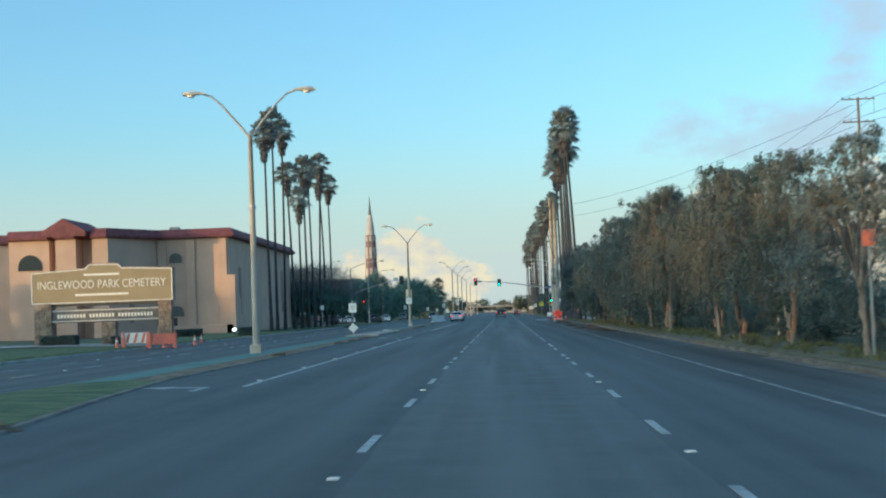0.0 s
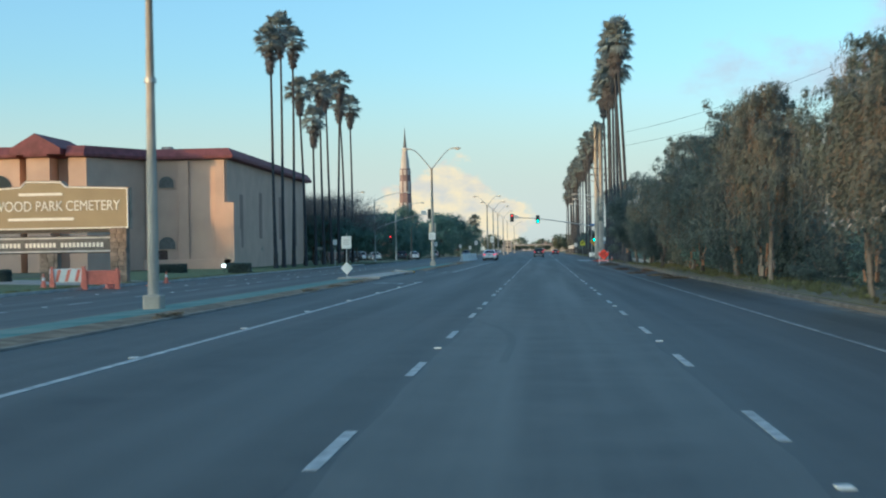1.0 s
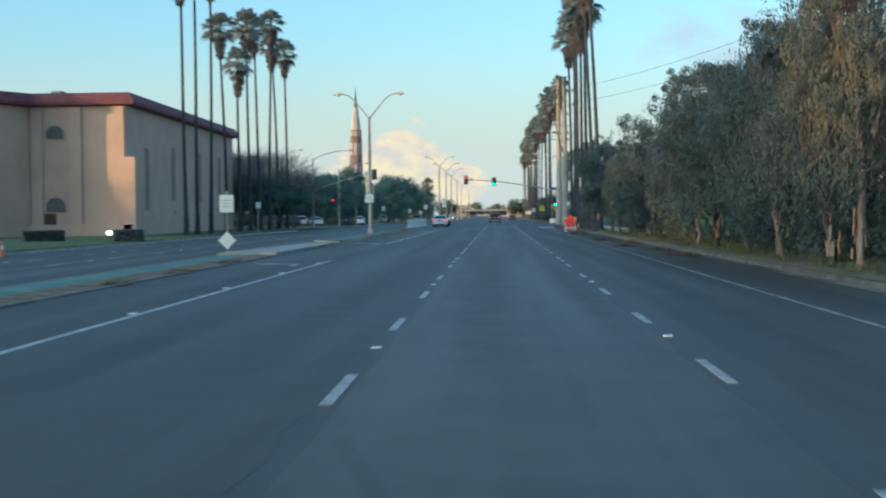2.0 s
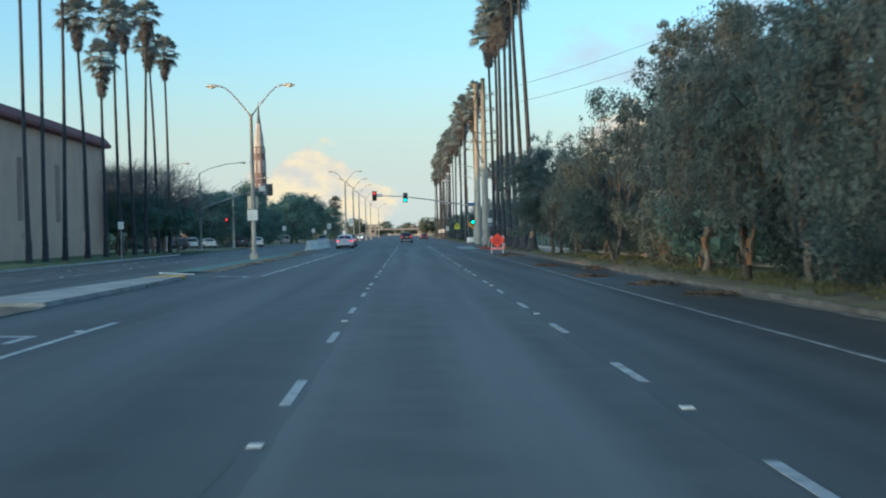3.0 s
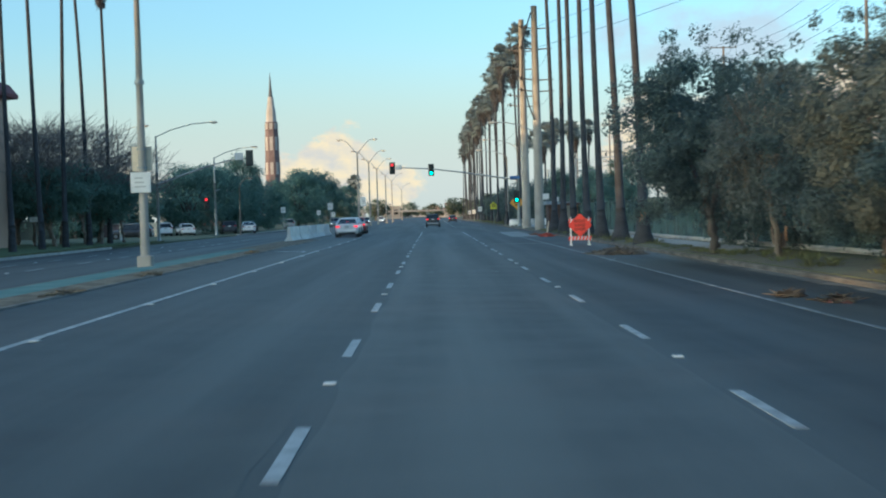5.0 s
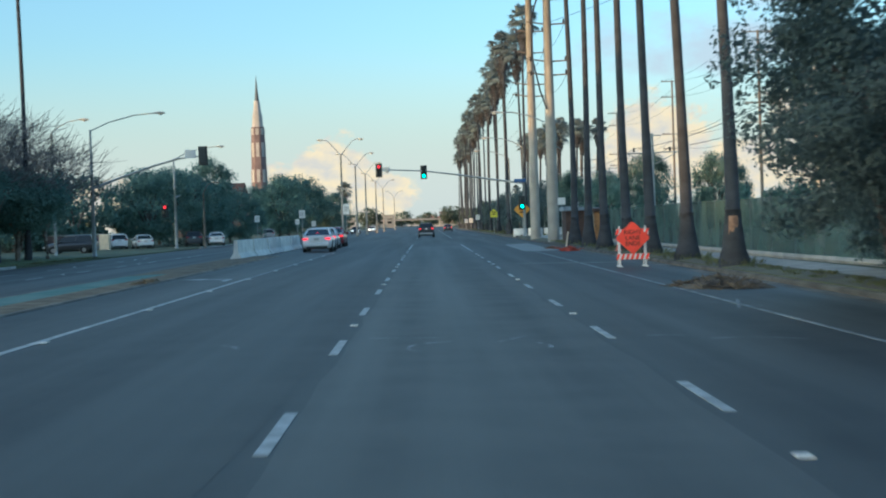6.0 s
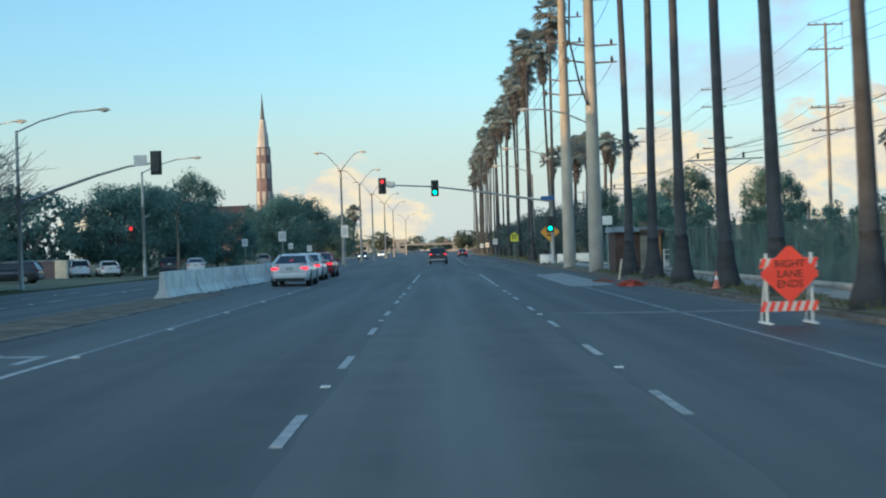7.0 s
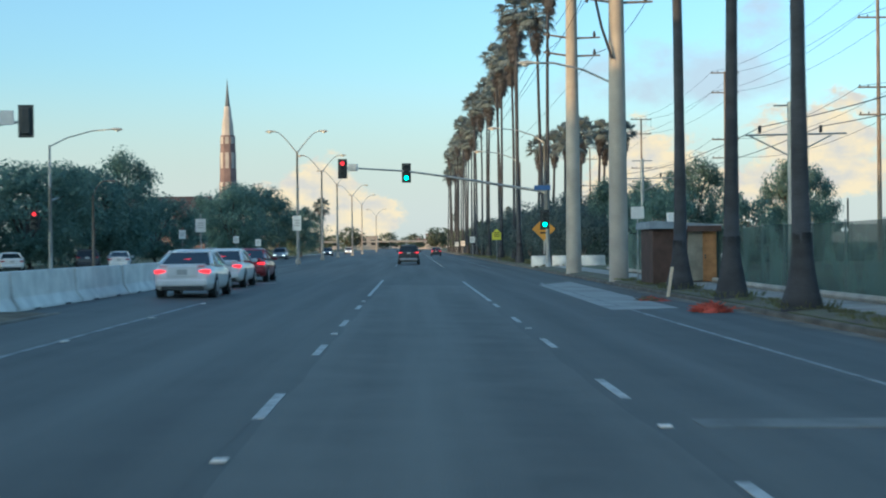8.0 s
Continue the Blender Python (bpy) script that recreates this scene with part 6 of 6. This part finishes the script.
cone(-23.4, 89.3, 0.0)


def heap(name, x, y, z, rx, ry, h, mats, n, label, category, seed):
    """A low heap of loose sticks, netting or brush."""
    r = np.random.default_rng(seed)
    thing = tagged(empty(name, pose(x, y, z)), label, category)
    v, f = [], []
    m = 22
    for j in range(5):
        q = j / 4
        for k in range(m):
            a = 2 * math.pi * k / m
            w = 1 + 0.25 * math.sin(3 * a + seed) + r.uniform(-0.12, 0.12)
            v.append((rx * (1 - q) * w * math.cos(a), ry * (1 - q) * w * math.sin(a), h * q ** 0.8 * r.uniform(0.7, 1.2) - 0.01))
    for j in range(4):
        for k in range(m):
            f.append((j * m + k, j * m + (k + 1) % m, (j + 1) * m + (k + 1) % m, (j + 1) * m + k))
    raw("mound", v, f, mats[0], thing)
    bm = bmesh.new()
    for k in range(n):
        a, q = r.uniform(0, 6.28), np.sqrt(r.uniform(0, 1))
        p = Vector((rx * q * math.cos(a), ry * q * math.sin(a), h * (1 - q) * 0.8 + 0.02))
        d = Vector((r.normal(0, 0.14), r.normal(0, 0.14), r.uniform(-0.02, 0.06 + 0.25 * h)))
        tube(bm, [p - d * 0.5, p + d * 0.2, p + d], [0.02, 0.018, 0.008], 3)
    ob = part("loose_litter", bm, mats[1], thing)
    ob["kind"] = "stuff"
    return thing


heap("debris_net", 8.9, 199.3, -0.17, 0.48, 0.42, 0.26, ("mesh_orange", "mesh_orange"), 110, "crumpled orange debris netting heaped on the road edge", "netting", 1)
heap("debris_net", 8.6, 206.4, -0.17, 0.5, 0.4, 0.15, ("mesh_orange", "litter"), 40, "flat scrap of orange netting on the road edge", "netting", 2)
heap("brush_pile", 8.1, 157.0, -0.16, 1.0, 1.9, 0.28, ("brush", "brush"), 240, "low pile of brown brush and leaves along the kerb", "brush pile", 3)
heap("brush_pile", 9.2, 121.9, -0.18, 0.34, 0.4, 0.16, ("red_litter", "brush"), 110, "brown and orange litter heap against the kerb", "brush pile", 4)
heap("brush_pile", 8.0, 127.2, -0.16, 0.26, 0.3, 0.14, ("red_litter", "brush"), 70, "small brown litter heap at the road edge", "brush pile", 5)
heap("brush_pile", 7.6, 129.0, -0.16, 0.26, 0.3, 0.13, ("red_litter", "brush"), 70, "small brown litter heap at the road edge", "brush pile", 15)
heap("brush_pile", 7.8, 111.9, -0.16, 0.55, 0.4, 0.1, ("brush", "brush"), 90, "flat pile of dark twigs at the road edge", "brush pile", 16)
heap("brush_pile", 8.6, 104.0, -0.17, 0.8, 0.7, 0.14, ("brush", "brush"), 120, "flat pile of dark twigs at the road edge", "brush pile", 6)
heap("brush_pile", 8.8, 97.0, -0.17, 0.7, 0.6, 0.12, ("brush", "brush"), 100, "flat pile of dark twigs at the road edge", "brush pile", 7)
heap("brush_pile", -5.6, 20.0, 0.12, 0.4, 0.5, 0.14, ("litter", "litter"), 20, "heap of reddish leaf litter at the median nose", "brush pile", 8)
for i, y in enumerate((52, 71, 77, 84, 104, 132, 141, 163)):
    heap("leaf_drift", -6.75, y, 0.165, 0.22, 1.3, 0.05, ("litter", "litter"), 24, "drift of brown leaves along the median kerb", "leaf drift", 20 + i)
post = tagged(empty("short_post", pose(9.8, 210.0, -0.05)), "short leaning wooden stake by the shed", "stake")
part("stake", mesh((box, -0.05, 0.05, -0.04, 0.04, -0.2, 0.85, 0.01)), "cream", post, "", False, pose(0, 0, 0, 0, 9, 0))

# ---- road surface pieces ----
def flat_patch(name, pts, mat, label, h=0.008):
    bm = bmesh.new()
    slab(bm, pts, h, 0.02)
    return tagged(part(name, bm, mat), label, "road patch", "", "structure")


flat_patch("concrete_patch", [(6.5, 200), (8.5, 201.5), (8.7, 229), (6.7, 223)], "patch", "pale concrete patch along the road edge")
flat_patch("trench_patch", [(4.0, 176.9), (9.2, 177.3), (9.2, 178.0), (4.0, 177.5)], "faint_patch", "pale straight trench repair across the lanes")
median_nose = tagged(empty("median_nose"), "pale concrete median nose with yellow painted end", "median", "", "structure")
bm = bmesh.new()
prism(bm, [(-8.9, 92), (-6.65, 92), (-6.55, 104), (-6.6, 110), (-6.9, 111.6), (-7.4, 112), (-7.9, 110)], "z", 0.0, 0.25)
bmesh.ops.bevel(bm, geom=[e for e in bm.edges if min(v.co.z for v in e.verts) > 0.2], offset=0.04, segments=2, affect="EDGES")
part("slab", bm, "concrete", median_nose)
bm = bmesh.new()
prism(bm, [(-8.0, 110), (-6.55, 110), (-6.85, 111.7), (-7.4, 112.1)], "z", 0.05, 0.262)
part("yellow_end", bm, "yellow_paint", median_nose)
plank = tagged(empty("fallen_plate", pose(-7.7, 115.6, 0.16, 0, 4, 20)), "fallen white plate lying beside the median end", "plate")
part("plate", mesh((box, -0.7, 0.6, -0.25, 0.25, 0.0, 0.07, 0.02)), "white", plank)

# turn arrows in the pocket
def arrow(x, y):
    thing = tagged(empty("turn_arrow", pose(x, y, road_z(x))), "white painted left-turn arrow", "road marking", "", "structure")
    bm = bmesh.new()
    vs = [bm.verts.new((a, b, 0.006 - 0.02 * a)) for a, b in ((0.35, -1.0), (0.5, -1.0), (0.5, 0.55), (-0.35, 0.62), (-0.35, 0.95), (-1.0, 0.45), (-0.35, -0.05), (-0.35, 0.28), (0.35, 0.2))]
    bm.faces.new(vs)
    part("arrow", bm, "paint", thing)


arrow(-5.3, 30.3)
arrow(-5.1, 83.2)
arrow(-5.2, 113.0)
arrow(-5.2, 165.0)

# ---- left lawn things ----
def hedge(x0, x1, y0, y1, h, seed):
    r = np.random.default_rng(seed)
    thing = tagged(empty("hedge", pose(x0, y0, 0.0)), "clipped dark green hedge on the lawn", "hedge", "clipped hedges")
    part("core", mesh((box, 0.08, x1 - x0 - 0.08, 0.08, y1 - y0 - 0.08, 0, h - 0.08, 0.05)), "leaf_dark", thing)
    n = 2600
    C = np.column_stack([r.uniform(0, x1 - x0, n), r.uniform(0, y1 - y0, n), r.uniform(0.02, h, n)])
    side = r.integers(0, 3, n)
    C[side == 0, 1] = 0.0
    C[side == 1, 2] = h
    C[side == 2, 0] = x1 - x0
    v, f = leaf_quads(C + r.normal(0, 0.03, (n, 3)), r.normal(size=(n, 3)), r.uniform(0.06, 0.1, n), r.uniform(0.08, 0.16, n))
    o = new("leaves", quad_mesh("leaves", v, f, "leaf_dark"))
    o.parent = thing
    return thing


hedge(-29.6, -27.2, 131, 132, 0.75, 1)
hedge(-23.6, -21.9, 131, 132, 0.75, 2)
hedge(-31.5, -29.0, 98.3, 99.3, 0.8, 3)
hedge(-26.5, -24.5, 98.6, 99.4, 0.6, 4)
lamp = tagged(empty("ground_floodlight", pose(-23.95, 131.3, 0.0)), "small bright ground floodlight on the lawn", "floodlight")
part("stake", mesh((tube, [(0, 0, -0.05), (0, 0, 0.5)], 0.03, 6)), "black", lamp)
part("housing", mesh((box, -0.2, 0.2, -0.1, 0.15, 0.45, 0.78, 0.03)), "black", lamp)
part("lens", mesh((box, -0.16, 0.16, -0.115, -0.095, 0.49, 0.74, 0.01)), "lamp_glow", lamp)
post_sign(-19.9, 164.5, 0.0, 2.9, [("white", "rect", (0.42, 0.52), 2.6, "legend")], "white sign on a post beside the kerb")
post_sign(-28.1, 205.0, 0.0, 2.4, [("white", "rect", (0.9, 0.35), 2.1, "legend")], "low white sign beside the building")

# ---- beyond the junction ----
def lot_car(x, y, paint, kind, turn, label):
    car(x, y, 0.0, paint, turn, kind, label, False, "parked cars")


lot_car(-24.3, 274.5, "car_dark", "suv", 12, "dark parked car under the trees")
lot_car(-22.0, 275.5, "car_white", "sedan", 10, "white parked car under the trees")
lot_car(-28.4, 267.5, "car_white", "sedan", 20, "white parked car under the trees")
lot_car(-31.2, 267.5, "car_white", "suv", 24, "white parked van-like car under the trees")
lot_car(-41.5, 268, "car_dark", "suv", 90, "dark parked car at the side street")
lot_car(-22.5, 330, "car_silver", "suv", 5, "grey parked car along the road")
car(-13.2, 400, road_z(-13.2), "car_dark", 180, "sedan", "oncoming dark car with headlights on", False, "oncoming cars")
car(-16.4, 350, road_z(-16.4), "car_silver", 180, "suv", "oncoming grey car with headlights on", False, "oncoming cars")
car(-12.8, 470, road_z(-12.8), "car_white", 180, "sedan", "oncoming pale car with headlights on", False, "oncoming cars")
car(5.2, 400, road_z(5.2), "car_dark", 0, "sedan", "dark car far ahead in the lane", True, "traffic ahead")
car(1.8, 520, road_z(1.8), "car_silver", 0, "suv", "grey car far ahead in the lane", True, "traffic ahead")
roof = tagged(empty("church_hall", pose(-62, 545, 0)), "long brown-roofed hall beside the church tower", "building")
part("wall", mesh((box, -14, 7.5, -8, 10, 0, 11.6, 0.1)), "brick", roof)
part("roof", mesh((prism, [(-9.5, 11.6), (11.5, 11.6), (1, 15.9)], "x", -15, 8)), "hut", roof)
part("chimney", mesh((box, -3, 0.5, -9, -7, 11.0, 12.6, 0.1)), "pale_stone", roof)


def far_block(x, y, w, d, h, mat, label):
    thing = tagged(empty("far_building", pose(x, y, 0)), label, "building", "distant buildings")
    part("wall", mesh((box, -w / 2, w / 2, -d / 2, d / 2, -0.5, h, 0.05)), mat, thing)
    part("roof", mesh((box, -w / 2 - 0.3, w / 2 + 0.3, -d / 2 - 0.3, d / 2 + 0.3, h, h + 0.5, 0.05)), "roof" if int(x) % 3 == 0 else "concrete", thing)
    n = max(2, int(w / 4))
    for k in range(n):
        part("window", mesh((box, -w / 2 + (k + 0.25) * w / n, -w / 2 + (k + 0.75) * w / n, -d / 2 - 0.06, -d / 2 + 0.1, h * 0.35, h * 0.75)), "dark_glass", thing)


r_ = np.random.default_rng(11)
for k in range(34):
    x = -120 + 7.5 * k + r_.uniform(-3, 3)
    y = r_.uniform(900, 1350)
    far_block(x, y, r_.uniform(6, 16), 12, r_.uniform(4, 9), "far_wall", "small distant building at the end of the road")
for k in range(46):
    tree(FAR_TREES, -130 + 6 * k + r_.uniform(-3, 3), r_.uniform(620, 1100), 0, k, k * 1.1, r_.uniform(0.7, 1.4), "distant_tree", "small distant tree at the end of the road", "tree", "distant trees")
for k in range(4):
    palm(20 + 16 * k + r_.uniform(-6, 6), r_.uniform(700, 1000), r_.uniform(12, 20), 0.25, 0, (0, 0), k, 1.2, "distant palms", "small distant palm at the end of the road")
bridge = tagged(empty("overpass", pose(0, 760, 0)), "pale low overpass crossing the far end of the road", "bridge")
part("deck", mesh((box, -60, 40, -5, 5, 3.3, 4.1, 0.1)), "far_wall", bridge)
for x in (-40, -22, 12, 30):
    part("pier", mesh((box, x - 0.8, x + 0.8, -3, 3, 0, 3.3, 0.1)), "concrete", bridge)
for i, (x, y, h) in enumerate([(19.5, 330, 14.6), (21.5, 334, 15.4), (23.5, 329, 15.0), (25, 336, 14.4), (17.8, 327, 13.4), (15.5, 321, 12.5), (70, 356, 16.4), (16.5, 300, 11.5), (18.5, 306, 13), (27, 333, 15.2)]):
    palm(x, y, h, 0.2, 0, (0.3, 0), i, 0.95, "palms behind the fence", "tall thin fan palm behind the fence")
for k, y in enumerate(range(268, 560, 7)):
    tree(SHRUBS if k < 16 else FAR_TREES, 14.6 + r_.uniform(-1, 1.5), y, 0, k, k * 1.9, r_.uniform(0.5, 0.8) * (2.6 if k < 16 else 1.0), "verge_shrub", "dark shrub behind the row of palms", "shrub", "shrubs behind the palms")

# ---- small signs, barrier and lamp at the junction ----
post_sign(-18.6, 285.0, 0.0, 3.2, [("white", "rect", (0.6, 0.75), 2.8, "legend")], "small white sign on a post beyond the junction")
post_sign(-13.95, 285.0, 0.0, 2.7, [("white", "rect", (0.5, 0.6), 2.3, "legend")], "small white sign on a post beyond the junction")
post_sign(-12.05, 285.0, 0.0, 2.4, [("white", "rect", (0.5, 0.6), 2.0, "legend")], "small white sign on a post beyond the junction")
arm_lamp(-28.9, 236, 0, 9.9, 2.2, 1, "steel street lamp with one arm at the side street")

# ---- tar bands, seams and chalk marks on the road ----
def ribbon(name, pts, w, mat, label, h=0.003, rough_edge=0.0, seed=0, step=None):
    """A thin band on the road along (x, y) points, with uneven edges."""
    r = np.random.default_rng(seed)
    P = [Vector(p) for p in pts]
    if step:
        Q = []
        for a, b in zip(P, P[1:]):
            n = max(1, int((b - a).length / step))
            Q += [a.lerp(b, k / n) for k in range(n)]
        P = Q + [P[-1]]
    v, f = [], []
    for i, p in enumerate(P):
        d = (P[min(i + 1, len(P) - 1)] - P[max(i - 1, 0)]).normalized()
        n = Vector((-d.y, d.x))
        for s in (-1, 1):
            q = p + n * s * (w / 2 + r.uniform(-rough_edge, rough_edge))
            v.append((q.x, q.y, road_z(q.x) + h))
    for i in range(len(P) - 1):
        f.append((2 * i, 2 * i + 1, 2 * i + 3, 2 * i + 2))
    return tagged(raw(name, v, f, mat), label, "road mark", "", "structure")


BAND = "darker tar band along the lane line"
for i, (x, w, y0, y1) in enumerate([(-0.42, 0.6, -20, 74), (-0.45, 0.5, 78, 150), (-0.4, 0.55, 155, 221), (4.12, 0.7, -20, 60), (4.08, 0.6, 64, 138), (4.1, 0.65, 143, 221)]):
    ribbon("tar_band", [(x, y0), (x + 0.05, (y0 + y1) / 2), (x, y1)], w, "tar", BAND, 0.002, 0.06, i, 1.1)
ribbon("skid_mark", [(0.31, 51.3), (0.62, 49.9), (0.9, 48.5), (1.07, 46.6), (1.15, 44.5), (1.14, 42.4), (1.1, 40.5)], 0.14, "skid", "curved dark tyre mark on the lane", 0.003, 0.01, 9)
SEAM = "thin dark tar seam across the lanes"
for i, pts in enumerate([[(-2.3, 44.9), (-1.2, 45.9), (0.04, 47.2)], [(0.2, 88.1), (3.5, 88.6), (6.8, 88.3)], [(-4.0, 123.4), (0.0, 123.8), (3.6, 123.5)], [(3.8, 66.2), (6.9, 66.6), (9.7, 66.2)],
                         [(-4.0, 26.2), (-1.8, 26.5), (0.0, 26.1)], [(0.1, 160.6), (3.5, 161.2), (6.9, 160.9)]]):
    ribbon("tar_seam", pts, 0.07, "tar", SEAM, 0.003, 0.018, 30 + i, 0.4)
ribbon("worn_lane", [(1.85, -20), (1.83, 40), (1.8, 221)], 3.42, "asphalt_worn", "slightly paler worn strip along the middle lane", 0.001, 0.05, 101, 1.6)
line_markers = tagged(empty("line_markers"), "raised pale reflective markers along the turning lane line", "road marking", "", "structure")
marker_mesh = None
for k in range(24):
    y = 48.0 + 7.3152 * (k - 2)
    if 88 < y < 114 or y > 203:
        continue
    if marker_mesh is None:
        o = part("raised_marker", mesh((box, -0.06, 0.06, -0.055, 0.055, 0, 0.024, 0.008)), "white", line_markers)
        marker_mesh = o.data
    else:
        o = new("raised_marker", marker_mesh)
        o.parent = line_markers
    o.location = (-4.17, y, road_z(-4.17) + 0.003)
CHALK = "pale utility locator chalk mark on the asphalt"


def arc(cx, cy, r, a0, a1):
    return [(cx + r * math.cos(radians(a)), cy + r * math.sin(radians(a))) for a in np.linspace(a0, a1, 12)]


for i, (pts, w) in enumerate([(arc(1.82, 141.6, 0.92, 105, 215), 0.055), (arc(1.82, 141.6, 0.92, -12, 32), 0.055), (arc(5.4, 141.6, 0.9, 30, 120), 0.05), (arc(-2.2, 141.7, 0.9, 5, 58), 0.05),
                              ([(0.35, 143.19), (0.75, 143.15)], 0.05), ([(0.95, 143.14), (1.45, 143.13)], 0.05), ([(4.2, 143.05), (4.75, 142.97)], 0.07), ([(2.1, 142.33), (2.53, 143.23)], 0.06),
                              ([(6.74, 148.6), (7.05, 150.1), (7.35, 151.5)], 0.06), ([(6.5, 150.9), (7.3, 149.2)], 0.05)]):
    ribbon("chalk_mark", pts, w, "chalk", CHALK, 0.004, 0.012, 60 + i)

# ---- pale worn concrete along the kerb, and tufts of dry grass on the verge ----
r_ = np.random.default_rng(21)


def tufts(name, x0, x1, y0, y1, n, hgt, label):
    """Thin upright grass blades in clumps."""
    C, D, W, L = [], [], [], []
    for k in range(n):
        x, y = r_.uniform(x0, x1), r_.uniform(y0, y1)
        m = 26
        h = hgt * r_.uniform(0.5, 1.3)
        o = r_.normal(0, 0.11, (m, 2))
        d = np.column_stack([o * 2.2, np.full(m, 0.6)])
        C.append(np.column_stack([x + o[:, 0], y + o[:, 1], np.full(m, h * 0.4)]))
        D.append(d)
        W.append(r_.uniform(0.015, 0.035, m))
        L.append(r_.uniform(0.7, 1.2, m) * h)
    C, D, W, L = (np.concatenate(q) for q in (C, D, W, L))
    o = new(name, quad_mesh(name, *leaf_quads(C, D, W, L), "dry_grass"))
    return tagged(o, label, "grass", "", "stuff")


tufts("verge_grass", 10.2, 11.1, 150, 226, 170, 0.11, "thin yellowish green grass tufts on the verge under the palms")
tufts("verge_grass", 10.2, 12.5, 30, 150, 420, 0.22, "sparse dry grass tufts on the earth verge")
tufts("verge_grass", 10.3, 13.0, 262, 420, 420, 0.28, "thin yellowish green grass tufts beyond the junction")
tufts("lawn_edge_grass", -21.9, -21.66, 20, 220, 500, 0.1, "uneven grass growing over the kerb of the lawn")

for y, z in ((366, 2.4), (405, 1.95), (440, 1.9)):
    post_sign(10.0, y, 0.0, z + 0.4, [("white", "rect", (0.75, 0.9), z, "legend")], "small white sign on a post before the palms", "signs along the palms")
for x, y, h in ((13.3, 60.0, 2.3), (13.0, 156.3, 1.75)):
    marker = tagged(empty("marker_post", pose(x, y, 0.0)), "slim white marker post by the fence", "post", "marker posts")
    part("shaft", mesh((tube, [(0, 0, -0.1), (0, 0, h - 0.04), (0, 0, h)], [0.055, 0.055, 0.04], 8)), "white", marker)
yard = tagged(empty("yard_lamp", pose(36.0, 274.0, 0.0)), "dark lamp post with a small lit lamp behind the fence", "lamp")
part("post", mesh((tube, [(0, 0, -0.1), (0, 0, 5.0)], [0.1, 0.07], 8)), "wire", yard)
part("lamp", mesh((box, -0.5, -0.05, -0.2, 0.1, 2.35, 2.65, 0.04)), "lamp_glow", yard)
corner_lamp = arm_lamp(-21.2, 263, 0, 5.4, 0.8, 1, "short dark street lamp before the parked cars")
for o in corner_lamp.children:
    o.data.materials[0] = MAT["wood_pole"]

# grass round the feet of the palms, and the worn concrete gutter
def foot_grass(x, y):
    C, D, W, L = [], [], [], []
    m = 120
    a, q = r_.uniform(0, 6.28, m), r_.uniform(0.45, 0.95, m)
    h = r_.uniform(0.1, 0.3, m)
    C = np.column_stack([x + q * np.cos(a), y + q * np.sin(a), h * 0.4])
    D = np.column_stack([np.cos(a) * 0.35, np.sin(a) * 0.35, np.full(m, 0.7)])
    o = new("palm_foot_grass", quad_mesh("palm_foot_grass", *leaf_quads(C, D, r_.uniform(0.02, 0.04, m), h), "dry_grass"))
    return tagged(o, "tuft of dry yellowish grass round a palm foot", "grass", "grass round the palms", "stuff")


for y, lean in RIGHT_PALMS:
    foot_grass(10.6, y)
for i, (y0, y1) in enumerate([(-20, 44), (47, 83), (86, 120), (124, 168), (171, 222)]):
    ribbon("gutter", [(9.68, y0), (9.7, (y0 + y1) / 2), (9.68, y1)], 0.42, "stained_kerb", "worn pale concrete gutter along the kerb", 0.005, 0.1, 90 + i, 0.9)

# ---- the corner lot beyond the side street ----
low_wall = tagged(empty("low_wall", pose(-37.2, 263.5, 0.0)), "low brown brick wall at the corner of the side street", "wall")
part("masonry", mesh((box, 0, 5.6, 0, 0.3, -0.2, 1.55, 0.02)), "brick", low_wall)
part("coping", mesh((box, -0.06, 5.66, -0.06, 0.36, 1.55, 1.66, 0.02)), "concrete", low_wall)
cabinet = tagged(empty("utility_cabinet", pose(-31.0, 262.0, 0.0)), "tan metal utility cabinet beside the low wall", "cabinet")
part("body", mesh((box, -0.5, 0.5, -0.3, 0.3, 0, 1.6, 0.03)), "cream", cabinet)
part("door", mesh((box, -0.44, 0.44, -0.32, -0.29, 0.1, 1.5, 0.01)), "cream", cabinet)
part("plinth", mesh((box, -0.56, 0.56, -0.36, 0.36, -0.1, 0.06, 0.02)), "concrete", cabinet)
hedge(-66, -37.5, 264.5, 266, 2.3, 7)
lot_car(-29.6, 243.5, "car_dark", "suv", 90, "dark car waiting on the side street")
crossing = tagged(empty("crossing_lines", pose(-27.8, 241.5, -0.075)), "pair of pale crosswalk lines over the side street", "road marking", "", "structure")
for x in (0.0, 3.0):
    part("line", mesh((box, x - 0.15, x + 0.15, -14, 14, -0.05 - 0.0114 * x, 0.0 - 0.0114 * x)), "paint", crossing)
post_sign(10.99, 36.2, 0.0, 3.3, [("red_tank", "rect", (0.34, 0.42), 3.05, None)], "small faded orange sign on a thin post before the tree")
